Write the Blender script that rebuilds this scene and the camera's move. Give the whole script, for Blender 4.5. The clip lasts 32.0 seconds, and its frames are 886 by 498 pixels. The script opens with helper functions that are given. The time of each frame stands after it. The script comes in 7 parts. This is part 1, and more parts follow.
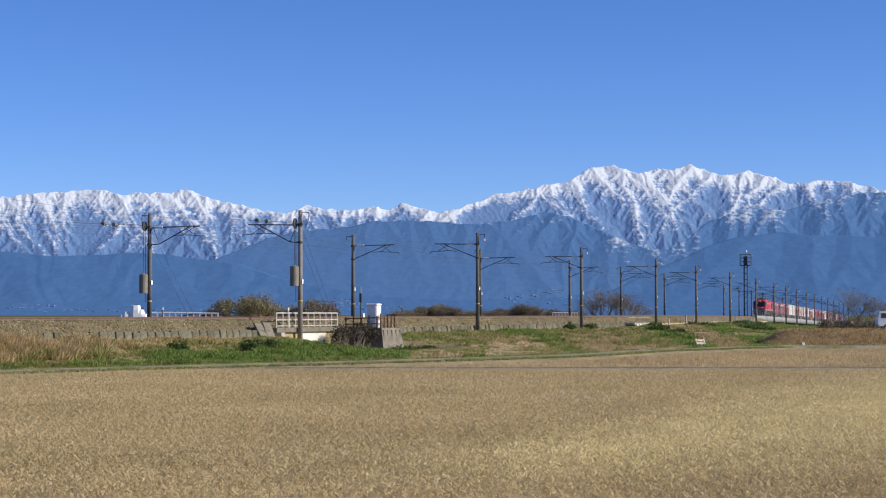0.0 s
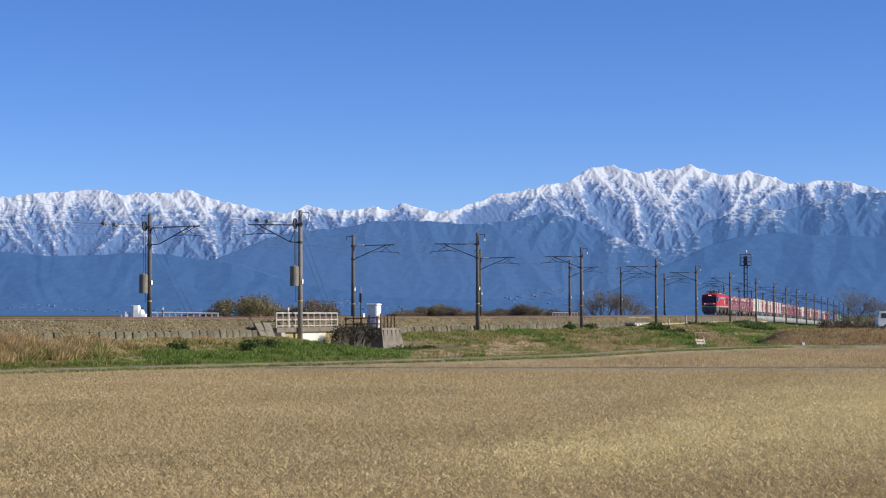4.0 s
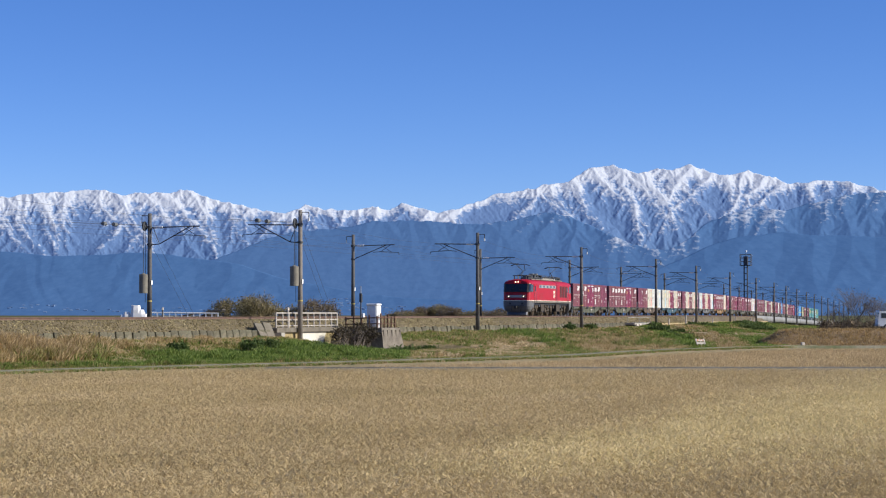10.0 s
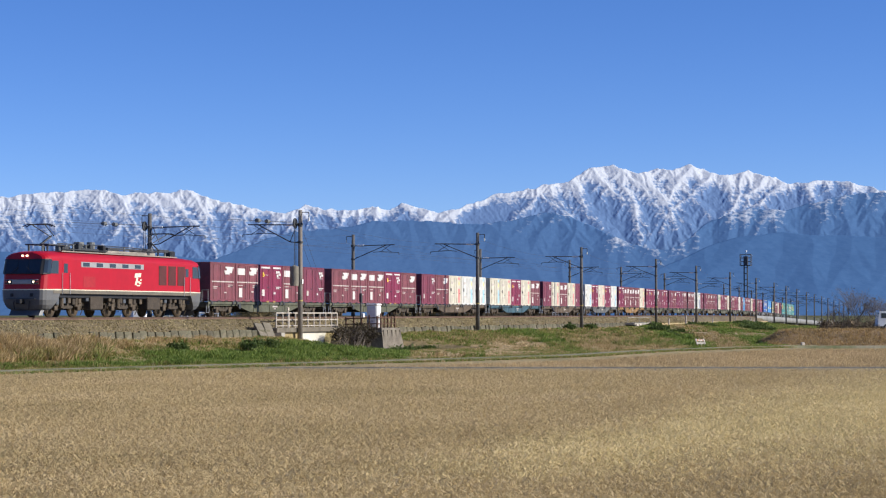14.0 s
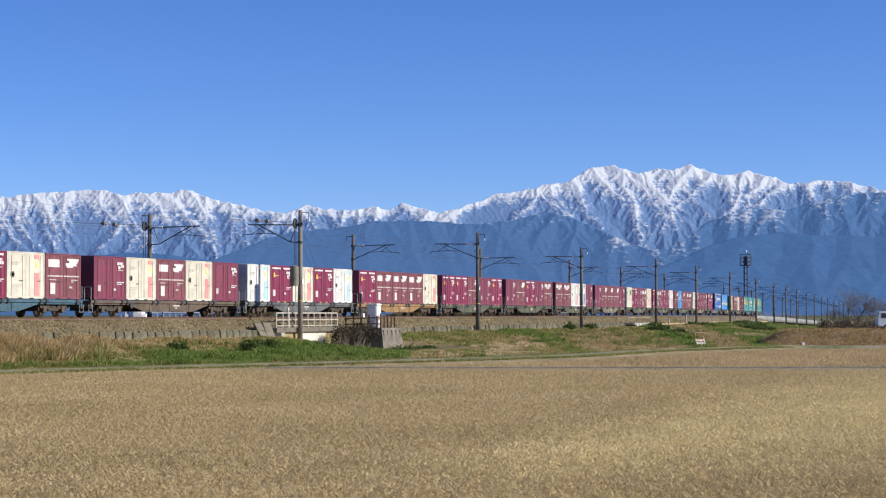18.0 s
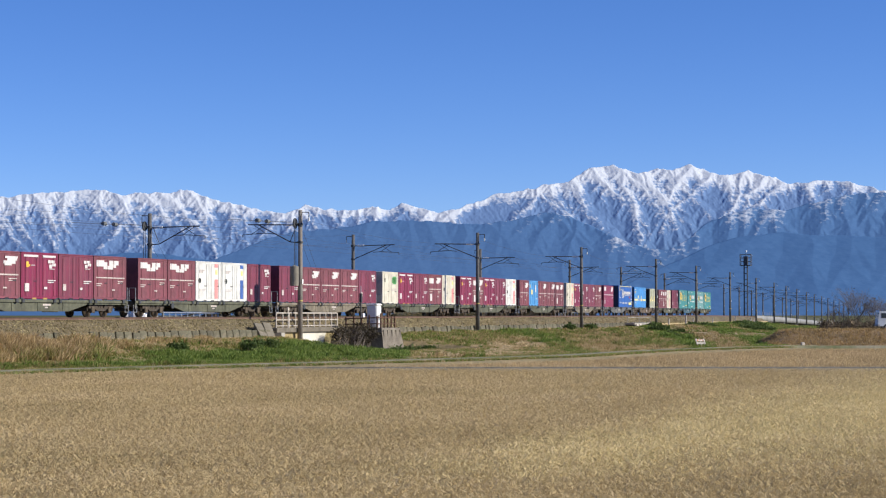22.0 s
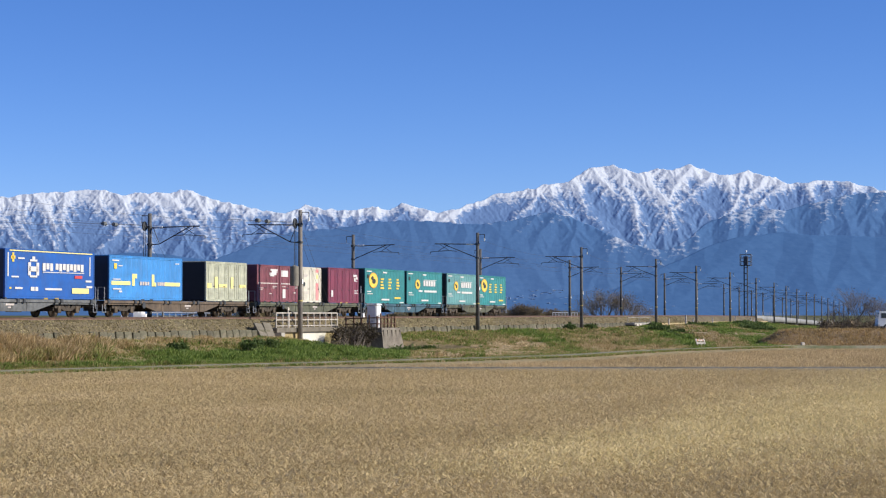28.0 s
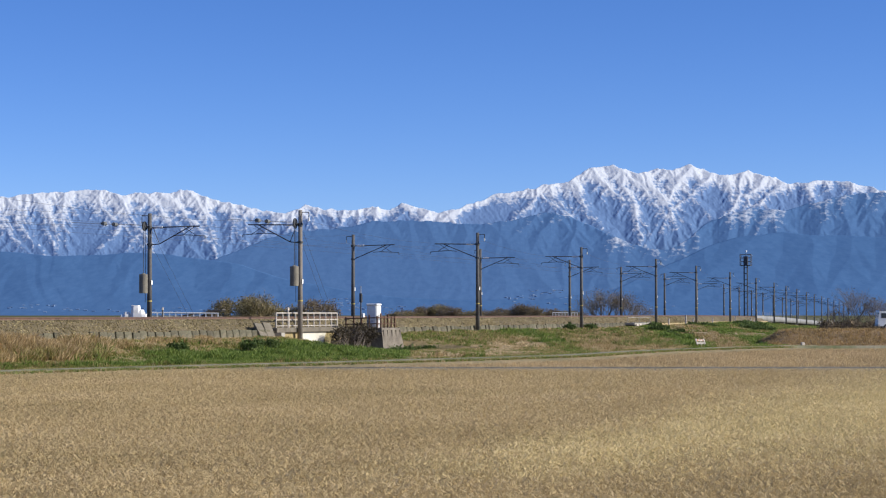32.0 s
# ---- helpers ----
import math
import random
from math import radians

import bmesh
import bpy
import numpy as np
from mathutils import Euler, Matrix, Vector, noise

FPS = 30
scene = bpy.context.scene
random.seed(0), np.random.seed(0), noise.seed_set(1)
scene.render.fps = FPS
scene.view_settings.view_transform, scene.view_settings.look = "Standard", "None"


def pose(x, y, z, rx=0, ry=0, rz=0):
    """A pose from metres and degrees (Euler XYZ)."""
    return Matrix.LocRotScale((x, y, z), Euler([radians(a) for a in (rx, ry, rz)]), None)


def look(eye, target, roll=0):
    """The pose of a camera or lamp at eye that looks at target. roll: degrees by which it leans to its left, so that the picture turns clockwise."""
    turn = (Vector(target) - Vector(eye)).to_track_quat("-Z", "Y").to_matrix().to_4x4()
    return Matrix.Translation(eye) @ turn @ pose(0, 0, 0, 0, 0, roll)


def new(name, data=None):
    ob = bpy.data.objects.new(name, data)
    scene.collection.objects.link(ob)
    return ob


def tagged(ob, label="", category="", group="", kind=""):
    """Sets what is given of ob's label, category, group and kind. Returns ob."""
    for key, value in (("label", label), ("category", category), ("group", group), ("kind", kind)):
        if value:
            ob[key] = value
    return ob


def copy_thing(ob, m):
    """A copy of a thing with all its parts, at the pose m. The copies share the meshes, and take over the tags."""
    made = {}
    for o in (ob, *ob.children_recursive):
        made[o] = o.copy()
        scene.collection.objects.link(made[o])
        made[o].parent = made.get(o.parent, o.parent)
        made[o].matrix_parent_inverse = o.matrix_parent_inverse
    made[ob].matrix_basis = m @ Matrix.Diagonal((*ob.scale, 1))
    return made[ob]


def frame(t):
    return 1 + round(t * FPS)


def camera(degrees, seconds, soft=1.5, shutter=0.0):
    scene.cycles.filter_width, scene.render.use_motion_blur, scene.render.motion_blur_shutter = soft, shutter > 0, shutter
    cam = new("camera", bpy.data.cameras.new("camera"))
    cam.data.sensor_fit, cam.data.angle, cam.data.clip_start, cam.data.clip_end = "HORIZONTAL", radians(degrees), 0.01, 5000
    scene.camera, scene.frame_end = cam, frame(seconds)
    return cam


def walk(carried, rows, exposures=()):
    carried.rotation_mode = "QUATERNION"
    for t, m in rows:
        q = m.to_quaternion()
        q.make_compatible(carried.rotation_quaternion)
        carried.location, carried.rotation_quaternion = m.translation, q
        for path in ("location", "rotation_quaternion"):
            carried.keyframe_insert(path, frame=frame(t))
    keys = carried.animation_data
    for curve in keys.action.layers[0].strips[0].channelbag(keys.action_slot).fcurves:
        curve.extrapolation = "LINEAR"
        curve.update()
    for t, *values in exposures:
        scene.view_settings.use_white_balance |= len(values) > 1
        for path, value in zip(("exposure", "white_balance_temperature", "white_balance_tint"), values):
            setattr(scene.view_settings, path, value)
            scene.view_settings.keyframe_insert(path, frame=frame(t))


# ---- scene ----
cam = camera(24.92, 32.0, soft=1.2)
EYE = 2.7                                  # eye above the near field
CAM = pose(0, 0, EYE, 90 + 1.856, 0, 0)
walk(cam, [(0, CAM), (32, CAM)])

# ---- light ----
SUN_EL, SUN_AZ = 27.0, 98.0               # degrees; azimuth clockwise from the view's line
world = bpy.data.worlds.new("sky")
scene.world = world
world.use_nodes = True
wn = world.node_tree.nodes
wl = world.node_tree.links
sky = wn.new("ShaderNodeTexSky")
sky.sky_type = 'NISHITA'
sky.sun_disc = False
sky.sun_elevation = radians(SUN_EL)
sky.sun_rotation = radians(SUN_AZ)
sky.altitude = 3500
sky.air_density = 1.0
sky.dust_density = 0.0
sky.ozone_density = 5.0
tint = wn.new("ShaderNodeHueSaturation")
tint.inputs["Hue"].default_value = 0.503
tint.inputs["Saturation"].default_value = 1.13
wl.new(sky.outputs[0], tint.inputs["Color"])
balance = wn.new("ShaderNodeMix")
balance.data_type, balance.blend_type = 'RGBA', 'MULTIPLY'
balance.inputs["Factor"].default_value = 1.0
balance.inputs["B"].default_value = (1.0, 0.955, 1.15, 1)
wl.new(tint.outputs[0], balance.inputs["A"])
wl.new(balance.outputs["Result"], wn["Background"].inputs[0])
wn["Background"].inputs[1].default_value = 0.072
sun_data = bpy.data.lights.new("sun", 'SUN')
sun_data.energy = 3.75
sun_data.angle = radians(0.53)
sun_data.color = (1.0, 0.93, 0.82)
sun = new("sun", sun_data)
sd = Vector((math.sin(radians(SUN_AZ)) * math.cos(radians(SUN_EL)), math.cos(radians(SUN_AZ)) * math.cos(radians(SUN_EL)), math.sin(radians(SUN_EL))))
sun.matrix_world = look((0, 0, 60), Vector((0, 0, 60)) - sd)
scene.view_settings.exposure = 0.75


# ---- materials ----
def mat(name, col, rough=0.7, var=0.18, scale=2.0, bump=0.0, metal=0.0, fine=14.0, dark=None, per=0.0, spec=0.5, stain=0.0):
    """A surface with a broad and a fine variation; dark: second colour of the broad stains; per: variation from piece to piece."""
    m = bpy.data.materials.new(name)
    m.use_nodes = True
    n, l = m.node_tree.nodes, m.node_tree.links
    b = n["Principled BSDF"]
    b.inputs["Roughness"].default_value = rough
    b.inputs["Metallic"].default_value = metal
    b.inputs["Specular IOR Level"].default_value = spec
    tc = n.new("ShaderNodeTexCoord")
    big = n.new("ShaderNodeTexNoise")
    big.inputs["Scale"].default_value = scale
    big.inputs["Detail"].default_value = 6
    big.inputs["Roughness"].default_value = 0.65
    small = n.new("ShaderNodeTexNoise")
    small.inputs["Scale"].default_value = fine
    small.inputs["Detail"].default_value = 4
    l.new(tc.outputs["Object"], big.inputs["Vector"])
    l.new(tc.outputs["Object"], small.inputs["Vector"])
    ramp = n.new("ShaderNodeValToRGB")
    d = dark or tuple(c * (1 - var) for c in col)
    ramp.color_ramp.elements[0].position = 0.34
    ramp.color_ramp.elements[0].color = (*d, 1)
    ramp.color_ramp.elements[1].position = 0.62 - stain
    ramp.color_ramp.elements[1].color = (*[min(1, c * (1 + var * 0.5)) for c in col], 1)
    l.new(big.outputs["Fac"], ramp.inputs["Fac"])
    mul = n.new("ShaderNodeMix")
    mul.data_type, mul.blend_type = 'RGBA', 'MULTIPLY'
    mul.inputs["Factor"].default_value = min(1.0, var * 2.2)
    l.new(ramp.outputs["Color"], mul.inputs["A"])
    r2 = n.new("ShaderNodeValToRGB")
    r2.color_ramp.elements[0].position, r2.color_ramp.elements[1].position = 0.3, 0.7
    r2.color_ramp.elements[0].color, r2.color_ramp.elements[1].color = (0.6, 0.6, 0.6, 1), (1.15, 1.15, 1.15, 1)
    l.new(small.outputs["Fac"], r2.inputs["Fac"])
    l.new(r2.outputs["Color"], mul.inputs["B"])
    out = mul.outputs["Result"]
    if per:
        oi = n.new("ShaderNodeObjectInfo")
        hs = n.new("ShaderNodeHueSaturation")
        mr = n.new("ShaderNodeMapRange")
        mr.inputs["To Min"].default_value, mr.inputs["To Max"].default_value = 1 - per, 1 + per
        l.new(oi.outputs["Random"], mr.inputs["Value"])
        l.new(mr.outputs["Result"], hs.inputs["Value"])
        l.new(out, hs.inputs["Color"])
        out = hs.outputs["Color"]
    l.new(out, b.inputs["Base Color"])
    if bump:
        bp = n.new("ShaderNodeBump")
        bp.inputs["Strength"].default_value = bump
        bp.inputs["Distance"].default_value = 0.05
        l.new(small.outputs["Fac"], bp.inputs["Height"])
        l.new(bp.outputs["Normal"], b.inputs["Normal"])
    return m


def stuff_mat(name, cols, rough=0.8, patch=0.15, trans=0.0, island=True):
    """For leaves and blades: a colour by clump, from a ramp, with broad patches over the ground."""
    m = bpy.data.materials.new(name)
    m.use_nodes = True
    n, l = m.node_tree.nodes, m.node_tree.links
    b = n["Principled BSDF"]
    b.inputs["Roughness"].default_value = rough
    b.inputs["Specular IOR Level"].default_value = 0.2
    ge = n.new("ShaderNodeNewGeometry")
    tc = n.new("ShaderNodeTexCoord")
    no = n.new("ShaderNodeTexNoise")
    no.inputs["Scale"].default_value = patch
    no.inputs["Detail"].default_value = 5
    l.new(tc.outputs["Object"], no.inputs["Vector"])
    mx = n.new("ShaderNodeMix")
    mx.inputs["Factor"].default_value = 0.5
    l.new(ge.outputs["Random Per Island"], mx.inputs["A"])
    l.new(no.outputs["Fac"], mx.inputs["B"])
    ramp = n.new("ShaderNodeValToRGB")
    while len(ramp.color_ramp.elements) < len(cols):
        ramp.color_ramp.elements.new(0.5)
    for i, c in enumerate(cols):
        ramp.color_ramp.elements[i].position = 0.15 + 0.7 * i / (len(cols) - 1)
        ramp.color_ramp.elements[i].color = (*c, 1)
    l.new(mx.outputs["Result"], ramp.inputs["Fac"])
    l.new(ramp.outputs["Color"], b.inputs["Base Color"])
    if trans:
        tr = n.new("ShaderNodeBsdfTranslucent")
        l.new(ramp.outputs["Color"], tr.inputs["Color"])
        ms = n.new("ShaderNodeMixShader")
        ms.inputs[0].default_value = trans
        l.new(b.outputs[0], ms.inputs[1])
        l.new(tr.outputs[0], ms.inputs[2])
        l.new(ms.outputs[0], n["Material Output"].inputs["Surface"])
    return m


def glow(name, col, power):
    m = bpy.data.materials.new(name)
    m.use_nodes = True
    b = m.node_tree.nodes["Principled BSDF"]
    b.inputs["Base Color"].default_value = (*col, 1)
    b.inputs["Emission Color"].default_value = (*col, 1)
    b.inputs["Emission Strength"].default_value = power
    return m


CONC = mat("concrete", (0.34, 0.32, 0.28), 0.9, 0.25, 0.8, 0.3, fine=9, per=0.12)
CONC_POLE = mat("pole_concrete", (0.19, 0.172, 0.15), 0.85, 0.25, 1.2, 0.2, per=0.1)
OLD_POLE = mat("old_pole_concrete", (0.105, 0.102, 0.098), 0.85, 0.3, 1.2, 0.2, per=0.15)
STEEL_DK = mat("dark_steel", (0.06, 0.065, 0.07), 0.6, 0.25, 3, metal=0.3)
GALV = mat("galvanised", (0.36, 0.37, 0.38), 0.5, 0.15, 3, metal=0.6)
RUST = mat("rusty_steel", (0.12, 0.06, 0.035), 0.85, 0.35, 3, 0.2)
RAILSIDE = mat("rail_steel", (0.13, 0.075, 0.05), 0.7, 0.3, 2)
WHITE = mat("white_paint", (0.78, 0.78, 0.76), 0.5, 0.08, 1.5)
OFFWHITE = mat("old_white_paint", (0.52, 0.47, 0.40), 0.6, 0.2, 2, stain=0.05)
BLACK = mat("black", (0.012, 0.012, 0.014), 0.6, 0.2, 3)
CERAMIC = mat("ceramic", (0.72, 0.72, 0.7), 0.25, 0.05, 3)
GLASS = mat("dark_glass", (0.022, 0.03, 0.04), 0.06, 0.1, 2, spec=0.55)
CABLE = mat("cable", (0.05, 0.05, 0.055), 0.6, 0.1, 2)


# ---- mesh helpers ----
class Shape:
    """Collects vertices and faces of one mesh."""

    def __init__(self):
        self.v, self.f = [], []

    def add(self, vs, fs):
        o = len(self.v)
        self.v += [tuple(p) for p in vs]
        self.f += [tuple(i + o for i in q) for q in fs]
        return self

    def box(self, x0, x1, y0, y1, z0, z1, c=0.0):
        """A box; c chamfers its upright and long edges."""
        if c <= 0:
            vs = [(x, y, z) for z in (z0, z1) for x, y in ((x0, y0), (x1, y0), (x1, y1), (x0, y1))]
            return self.add(vs, [(3, 2, 1, 0), (4, 5, 6, 7), (0, 1, 5, 4), (1, 2, 6, 5), (2, 3, 7, 6), (3, 0, 4, 7)])
        rings = []
        for z, k in ((z0, c), (z0 + c, 0), (z1 - c, 0), (z1, c)):
            a = c + k * 0.0
            rings.append([(x0 + a + k * 0, y0 + k, z), (x1 - a, y0 + k, z), (x1 - k, y0 + a, z), (x1 - k, y1 - a, z), (x1 - a, y1 - k, z), (x0 + a, y1 - k, z), (x0 + k, y1 - a, z), (x0 + k, y0 + a, z)])
        return self.loft(rings)

    def loft(self, rings, caps=True, closed=True):
        n = len(rings[0])
        vs = [p for r in rings for p in r]
        fs = []
        for i in range(len(rings) - 1):
            for j in range(n if closed else n - 1):
                k = (j + 1) % n
                fs.append((i * n + j, i * n + k, (i + 1) * n + k, (i + 1) * n + j))
        if caps:
            fs.append(tuple(reversed(range(n))))
            fs.append(tuple((len(rings) - 1) * n + j for j in range(n)))
        return self.add(vs, fs)

    def rod(self, p, q, r, r2=None, seg=8, caps=True):
        p, q = Vector(p), Vector(q)
        d = (q - p).normalized()
        a = d.orthogonal().normalized()
        b = d.cross(a)
        r2 = r if r2 is None else r2
        ring = lambda o, k: [o + (a * math.cos(2 * math.pi * i / seg) + b * math.sin(2 * math.pi * i / seg)) * k for i in range(seg)]
        return self.loft([ring(p, r), ring(q, r2)], caps)

    def line(self, pts, r, seg=5):
        for p, q in zip(pts, pts[1:]):
            self.rod(p, q, r, seg=seg)
        return self

    def slab(self, outline, y0, y1):
        """An outline in x and z, given thickness from y0 to y1."""
        return self.loft([[(x, y0, z) for x, z in outline], [(x, y1, z) for x, z in outline]])

    def mesh(self, name, material, smooth=False):
        me = bpy.data.meshes.new(name)
        me.from_pydata(self.v, [], self.f)
        me.materials.append(material)
        bm = bmesh.new()
        bm.from_mesh(me)
        bmesh.ops.recalc_face_normals(bm, faces=bm.faces)
        bm.to_mesh(me)
        bm.free()
        if smooth:
            me.polygons.foreach_set("use_smooth", [True] * len(me.polygons))
        return me


def part(name, shape, material, parent, label="", smooth=False, at=None):
    """Links a shape (or a ready mesh) as one mesh object under a thing or a part."""
    me = shape if isinstance(shape, bpy.types.Mesh) else shape.mesh(name, material, smooth)
    ob = new(name, me)
    ob.parent = parent
    if at is not None:
        ob.matrix_basis = at
    return tagged(ob, label)


def thing(name, label, category, at=None, group="", kind="", mesh=None):
    ob = new(name, mesh)
    if at is not None:
        ob.matrix_basis = at
    return tagged(ob, label, category, group, kind)


def raw(name, verts, tris, material, smooth=False):
    """A large mesh from numpy arrays of vertices and faces of equal length."""
    me = bpy.data.meshes.new(name)
    verts, tris = np.asarray(verts, np.float32), np.asarray(tris, np.int32)
    k = tris.shape[1]
    me.vertices.add(len(verts))
    me.vertices.foreach_set("co", verts.ravel())
    me.loops.add(tris.size)
    me.loops.foreach_set("vertex_index", tris.ravel())
    me.polygons.add(len(tris))
    me.polygons.foreach_set("loop_start", np.arange(0, tris.size, k, dtype=np.int32))
    if smooth:
        me.polygons.foreach_set("use_smooth", np.ones(len(tris), bool))
    me.materials.append(material)
    me.update(calc_edges=True)
    return me


def grid_faces(n, m):
    i = np.arange(n - 1)[:, None] * m + np.arange(m - 1)[None, :]
    return np.stack([i, i + 1, i + 1 + m, i + m], -1).reshape(-1, 4)


rng = np.random.default_rng(7)


def lattice(seed):
    return np.random.default_rng(seed).random((64, 64))


def vnoise(x, y, seed=1):
    """Smooth value noise, 0 to 1, on arrays."""
    g = lattice(seed)
    xi, yi = np.floor(x).astype(int), np.floor(y).astype(int)
    fx, fy = x - xi, y - yi
    fx, fy = fx * fx * (3 - 2 * fx), fy * fy * (3 - 2 * fy)
    a, b = g[xi % 64, yi % 64], g[(xi + 1) % 64, yi % 64]
    c, d = g[xi % 64, (yi + 1) % 64], g[(xi + 1) % 64, (yi + 1) % 64]
    return (a * (1 - fx) + b * fx) * (1 - fy) + (c * (1 - fx) + d * fx) * fy


def fbm(x, y, seed=1, octaves=5, gain=0.5):
    t, a, w = 0, 1.0, 0
    for o in range(octaves):
        t = t + a * vnoise(x * 2 ** o + 17.3 * o, y * 2 ** o + 5.1 * o, seed + o)
        w += a
        a *= gain
    return t / w


def ridged(x, y, seed=1, octaves=5, gain=0.5):
    t, a, w = 0, 1.0, 0
    for o in range(octaves):
        t = t + a * (1 - np.abs(2 * vnoise(x * 2 ** o + 11.7 * o, y * 2 ** o + 3.9 * o, seed + o) - 1))
        w += a
        a *= gain
    return t / w


# ---- the line of the track ----
RAIL = EYE - 0.2
SG = np.arange(-620, 900, 0.5)
_c = np.clip(SG, 0, 620)
TH = 0.3172 - 7.357e-4 * np.clip(SG, -150, 620) + 4.561e-4 * _c ** 2 / 200 - 6.476e-5 * _c ** 3 / 30000
PX = np.cumsum(np.sin(TH)) * 0.5
PY = np.cumsum(np.cos(TH)) * 0.5
PX += -2.6636 - np.interp(0, SG, PX) - 1.225 * math.cos(0.3172)
PY += 165.312 - np.interp(0, SG, PY) + 1.225 * math.sin(0.3172)
PZ = RAIL - np.where(SG < 150, 0, np.where(SG < 350, (SG - 150) ** 2 / 40000, 1.0 + (SG - 350) * 0.01))


def heading(s):
    return np.interp(s, SG, TH)


def at_track(s, d=0.0, z=0.0):
    """A place s along the near track, d to its near side, z over the rails."""
    t = np.interp(s, SG, TH)
    return np.array([np.interp(s, SG, PX) + d * np.cos(t), np.interp(s, SG, PY) - d * np.sin(t), np.interp(s, SG, PZ) + z])


def track_pose(s, d=0.0, z=0.0):
    """x along the track away from the viewer, -y to the near side."""
    x, y, h = at_track(s, d, z)
    return pose(float(x), float(y), float(h), 0, 0, 90 - math.degrees(float(heading(s))))


def ride(s0, length):
    """The pose of a vehicle whose front end is at s0: both bogies on the track."""
    a, b = Vector(at_track(s0 + 3)), Vector(at_track(s0 + length - 3))
    d = (b - a).normalized()
    m = d.to_track_quat('X', 'Z').to_matrix().to_4x4()
    return Matrix.Translation(a - d * 3) @ m


SQ = np.arange(-90, 420, 2.0)
SQX, SQY = np.interp(SQ, SG, PX), np.interp(SQ, SG, PY)


def track_coords(x, y):
    """s and d of points on the ground."""
    s, d = np.empty(len(x)), np.empty(len(x))
    for i in range(0, len(x), 20000):
        k = slice(i, i + 20000)
        j = ((x[k, None] - SQX) ** 2 + (y[k, None] - SQY) ** 2).argmin(1)
        t = np.interp(SQ[j], SG, TH)
        dx, dy = x[k] - SQX[j], y[k] - SQY[j]
        s[k] = SQ[j] + dx * np.sin(t) + dy * np.cos(t)
        d[k] = dx * np.cos(t) - dy * np.sin(t)
    return s, d


def verge(s):
    """How far the foot of the bank, with its lane, lies from the near track."""
    return np.interp(s, [-90, -74.5, -67.5, -60.5, -54.5, -48.5, -41, -31.5, -12.5, 2, 9, 40, 110, 260], [6.2, 8.6, 10.4, 13.1, 15.5, 17.5, 20.1, 22.5, 23.2, 27.2, 29.5, 32.0, 32.0, 28.0])


moving = []


# ---- mountains ----
SKYLINE = [(-300, 352), (0, 350), (60, 344), (150, 336), (185, 337), (215, 346), (245, 342), (300, 341), (330, 335), (370, 350), (420, 362), (465, 372), (505, 380),
           (540, 361), (580, 371), (620, 373), (660, 365), (690, 370), (712, 358), (745, 369), (775, 376), (805, 371), (840, 357), (880, 344), (920, 339),
           (960, 328), (1005, 322), (1045, 296), (1085, 291), (1130, 306), (1165, 297), (1190, 301), (1220, 291), (1260, 306), (1290, 311), (1325, 300),
           (1370, 313), (1400, 326), (1440, 321), (1500, 321), (1568, 338), (1900, 350)]
F = 784 / math.tan(radians(24.92 / 2))


def hazy_mountain_mat():
    m = bpy.data.materials.new("mountain")
    m.use_nodes = True
    n, l = m.node_tree.nodes, m.node_tree.links
    b = n["Principled BSDF"]
    b.inputs["Roughness"].default_value = 0.95
    b.inputs["Specular IOR Level"].default_value = 0.0
    at = n.new("ShaderNodeAttribute")
    at.attribute_name = "snow"
    wo = n.new("ShaderNodeAttribute")
    wo.attribute_name = "height"
    tc = n.new("ShaderNodeTexCoord")
    no = n.new("ShaderNodeTexNoise")
    no.inputs["Scale"].default_value = 0.11
    no.inputs["Detail"].default_value = 7
    no.inputs["Roughness"].default_value = 0.7
    mp = n.new("ShaderNodeMapping")
    mp.inputs["Scale"].default_value = (1.0, 0.13, 1.6)
    l.new(tc.outputs["Object"], mp.inputs["Vector"])
    l.new(mp.outputs["Vector"], no.inputs["Vector"])
    ad = n.new("ShaderNodeMath")
    ad.operation = 'ADD'
    sc = n.new("ShaderNodeMath")
    sc.operation = 'MULTIPLY_ADD'
    sc.inputs[1].default_value, sc.inputs[2].default_value = 1.25, -0.625
    l.new(no.outputs["Fac"], sc.inputs[0])
    l.new(sc.outputs[0], ad.inputs[0])
    l.new(at.outputs["Fac"], ad.inputs[1])
    ra = n.new("ShaderNodeValToRGB")
    ra.color_ramp.elements[0].position, ra.color_ramp.elements[1].position = 0.32, 0.72
    l.new(ad.outputs[0], ra.inputs["Fac"])
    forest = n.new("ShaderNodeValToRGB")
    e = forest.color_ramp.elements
    e[0].position, e[0].color = 0.3, (*HAZE_FOREST[0], 1)
    e[1].position, e[1].color = 0.7, (*HAZE_FOREST[1], 1)
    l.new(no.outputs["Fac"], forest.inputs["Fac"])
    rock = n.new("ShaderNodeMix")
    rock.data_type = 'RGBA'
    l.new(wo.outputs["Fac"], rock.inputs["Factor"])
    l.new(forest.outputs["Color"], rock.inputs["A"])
    rock.inputs["B"].default_value = (*HAZE_ROCK, 1)
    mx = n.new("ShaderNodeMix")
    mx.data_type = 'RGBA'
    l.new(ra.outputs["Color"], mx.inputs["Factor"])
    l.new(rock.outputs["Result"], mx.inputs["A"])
    mx.inputs["B"].default_value = (*HAZE_SNOW, 1)
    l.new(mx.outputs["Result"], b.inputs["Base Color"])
    return m


# blue distance haze is mixed into these base colours; rock is lifted most
HAZE_FOREST = ((0.062, 0.142, 0.292), (0.084, 0.176, 0.340))
HAZE_ROCK = (0.150, 0.245, 0.43)
HAZE_SNOW = (0.60, 0.645, 0.70)


MOUNT = {}


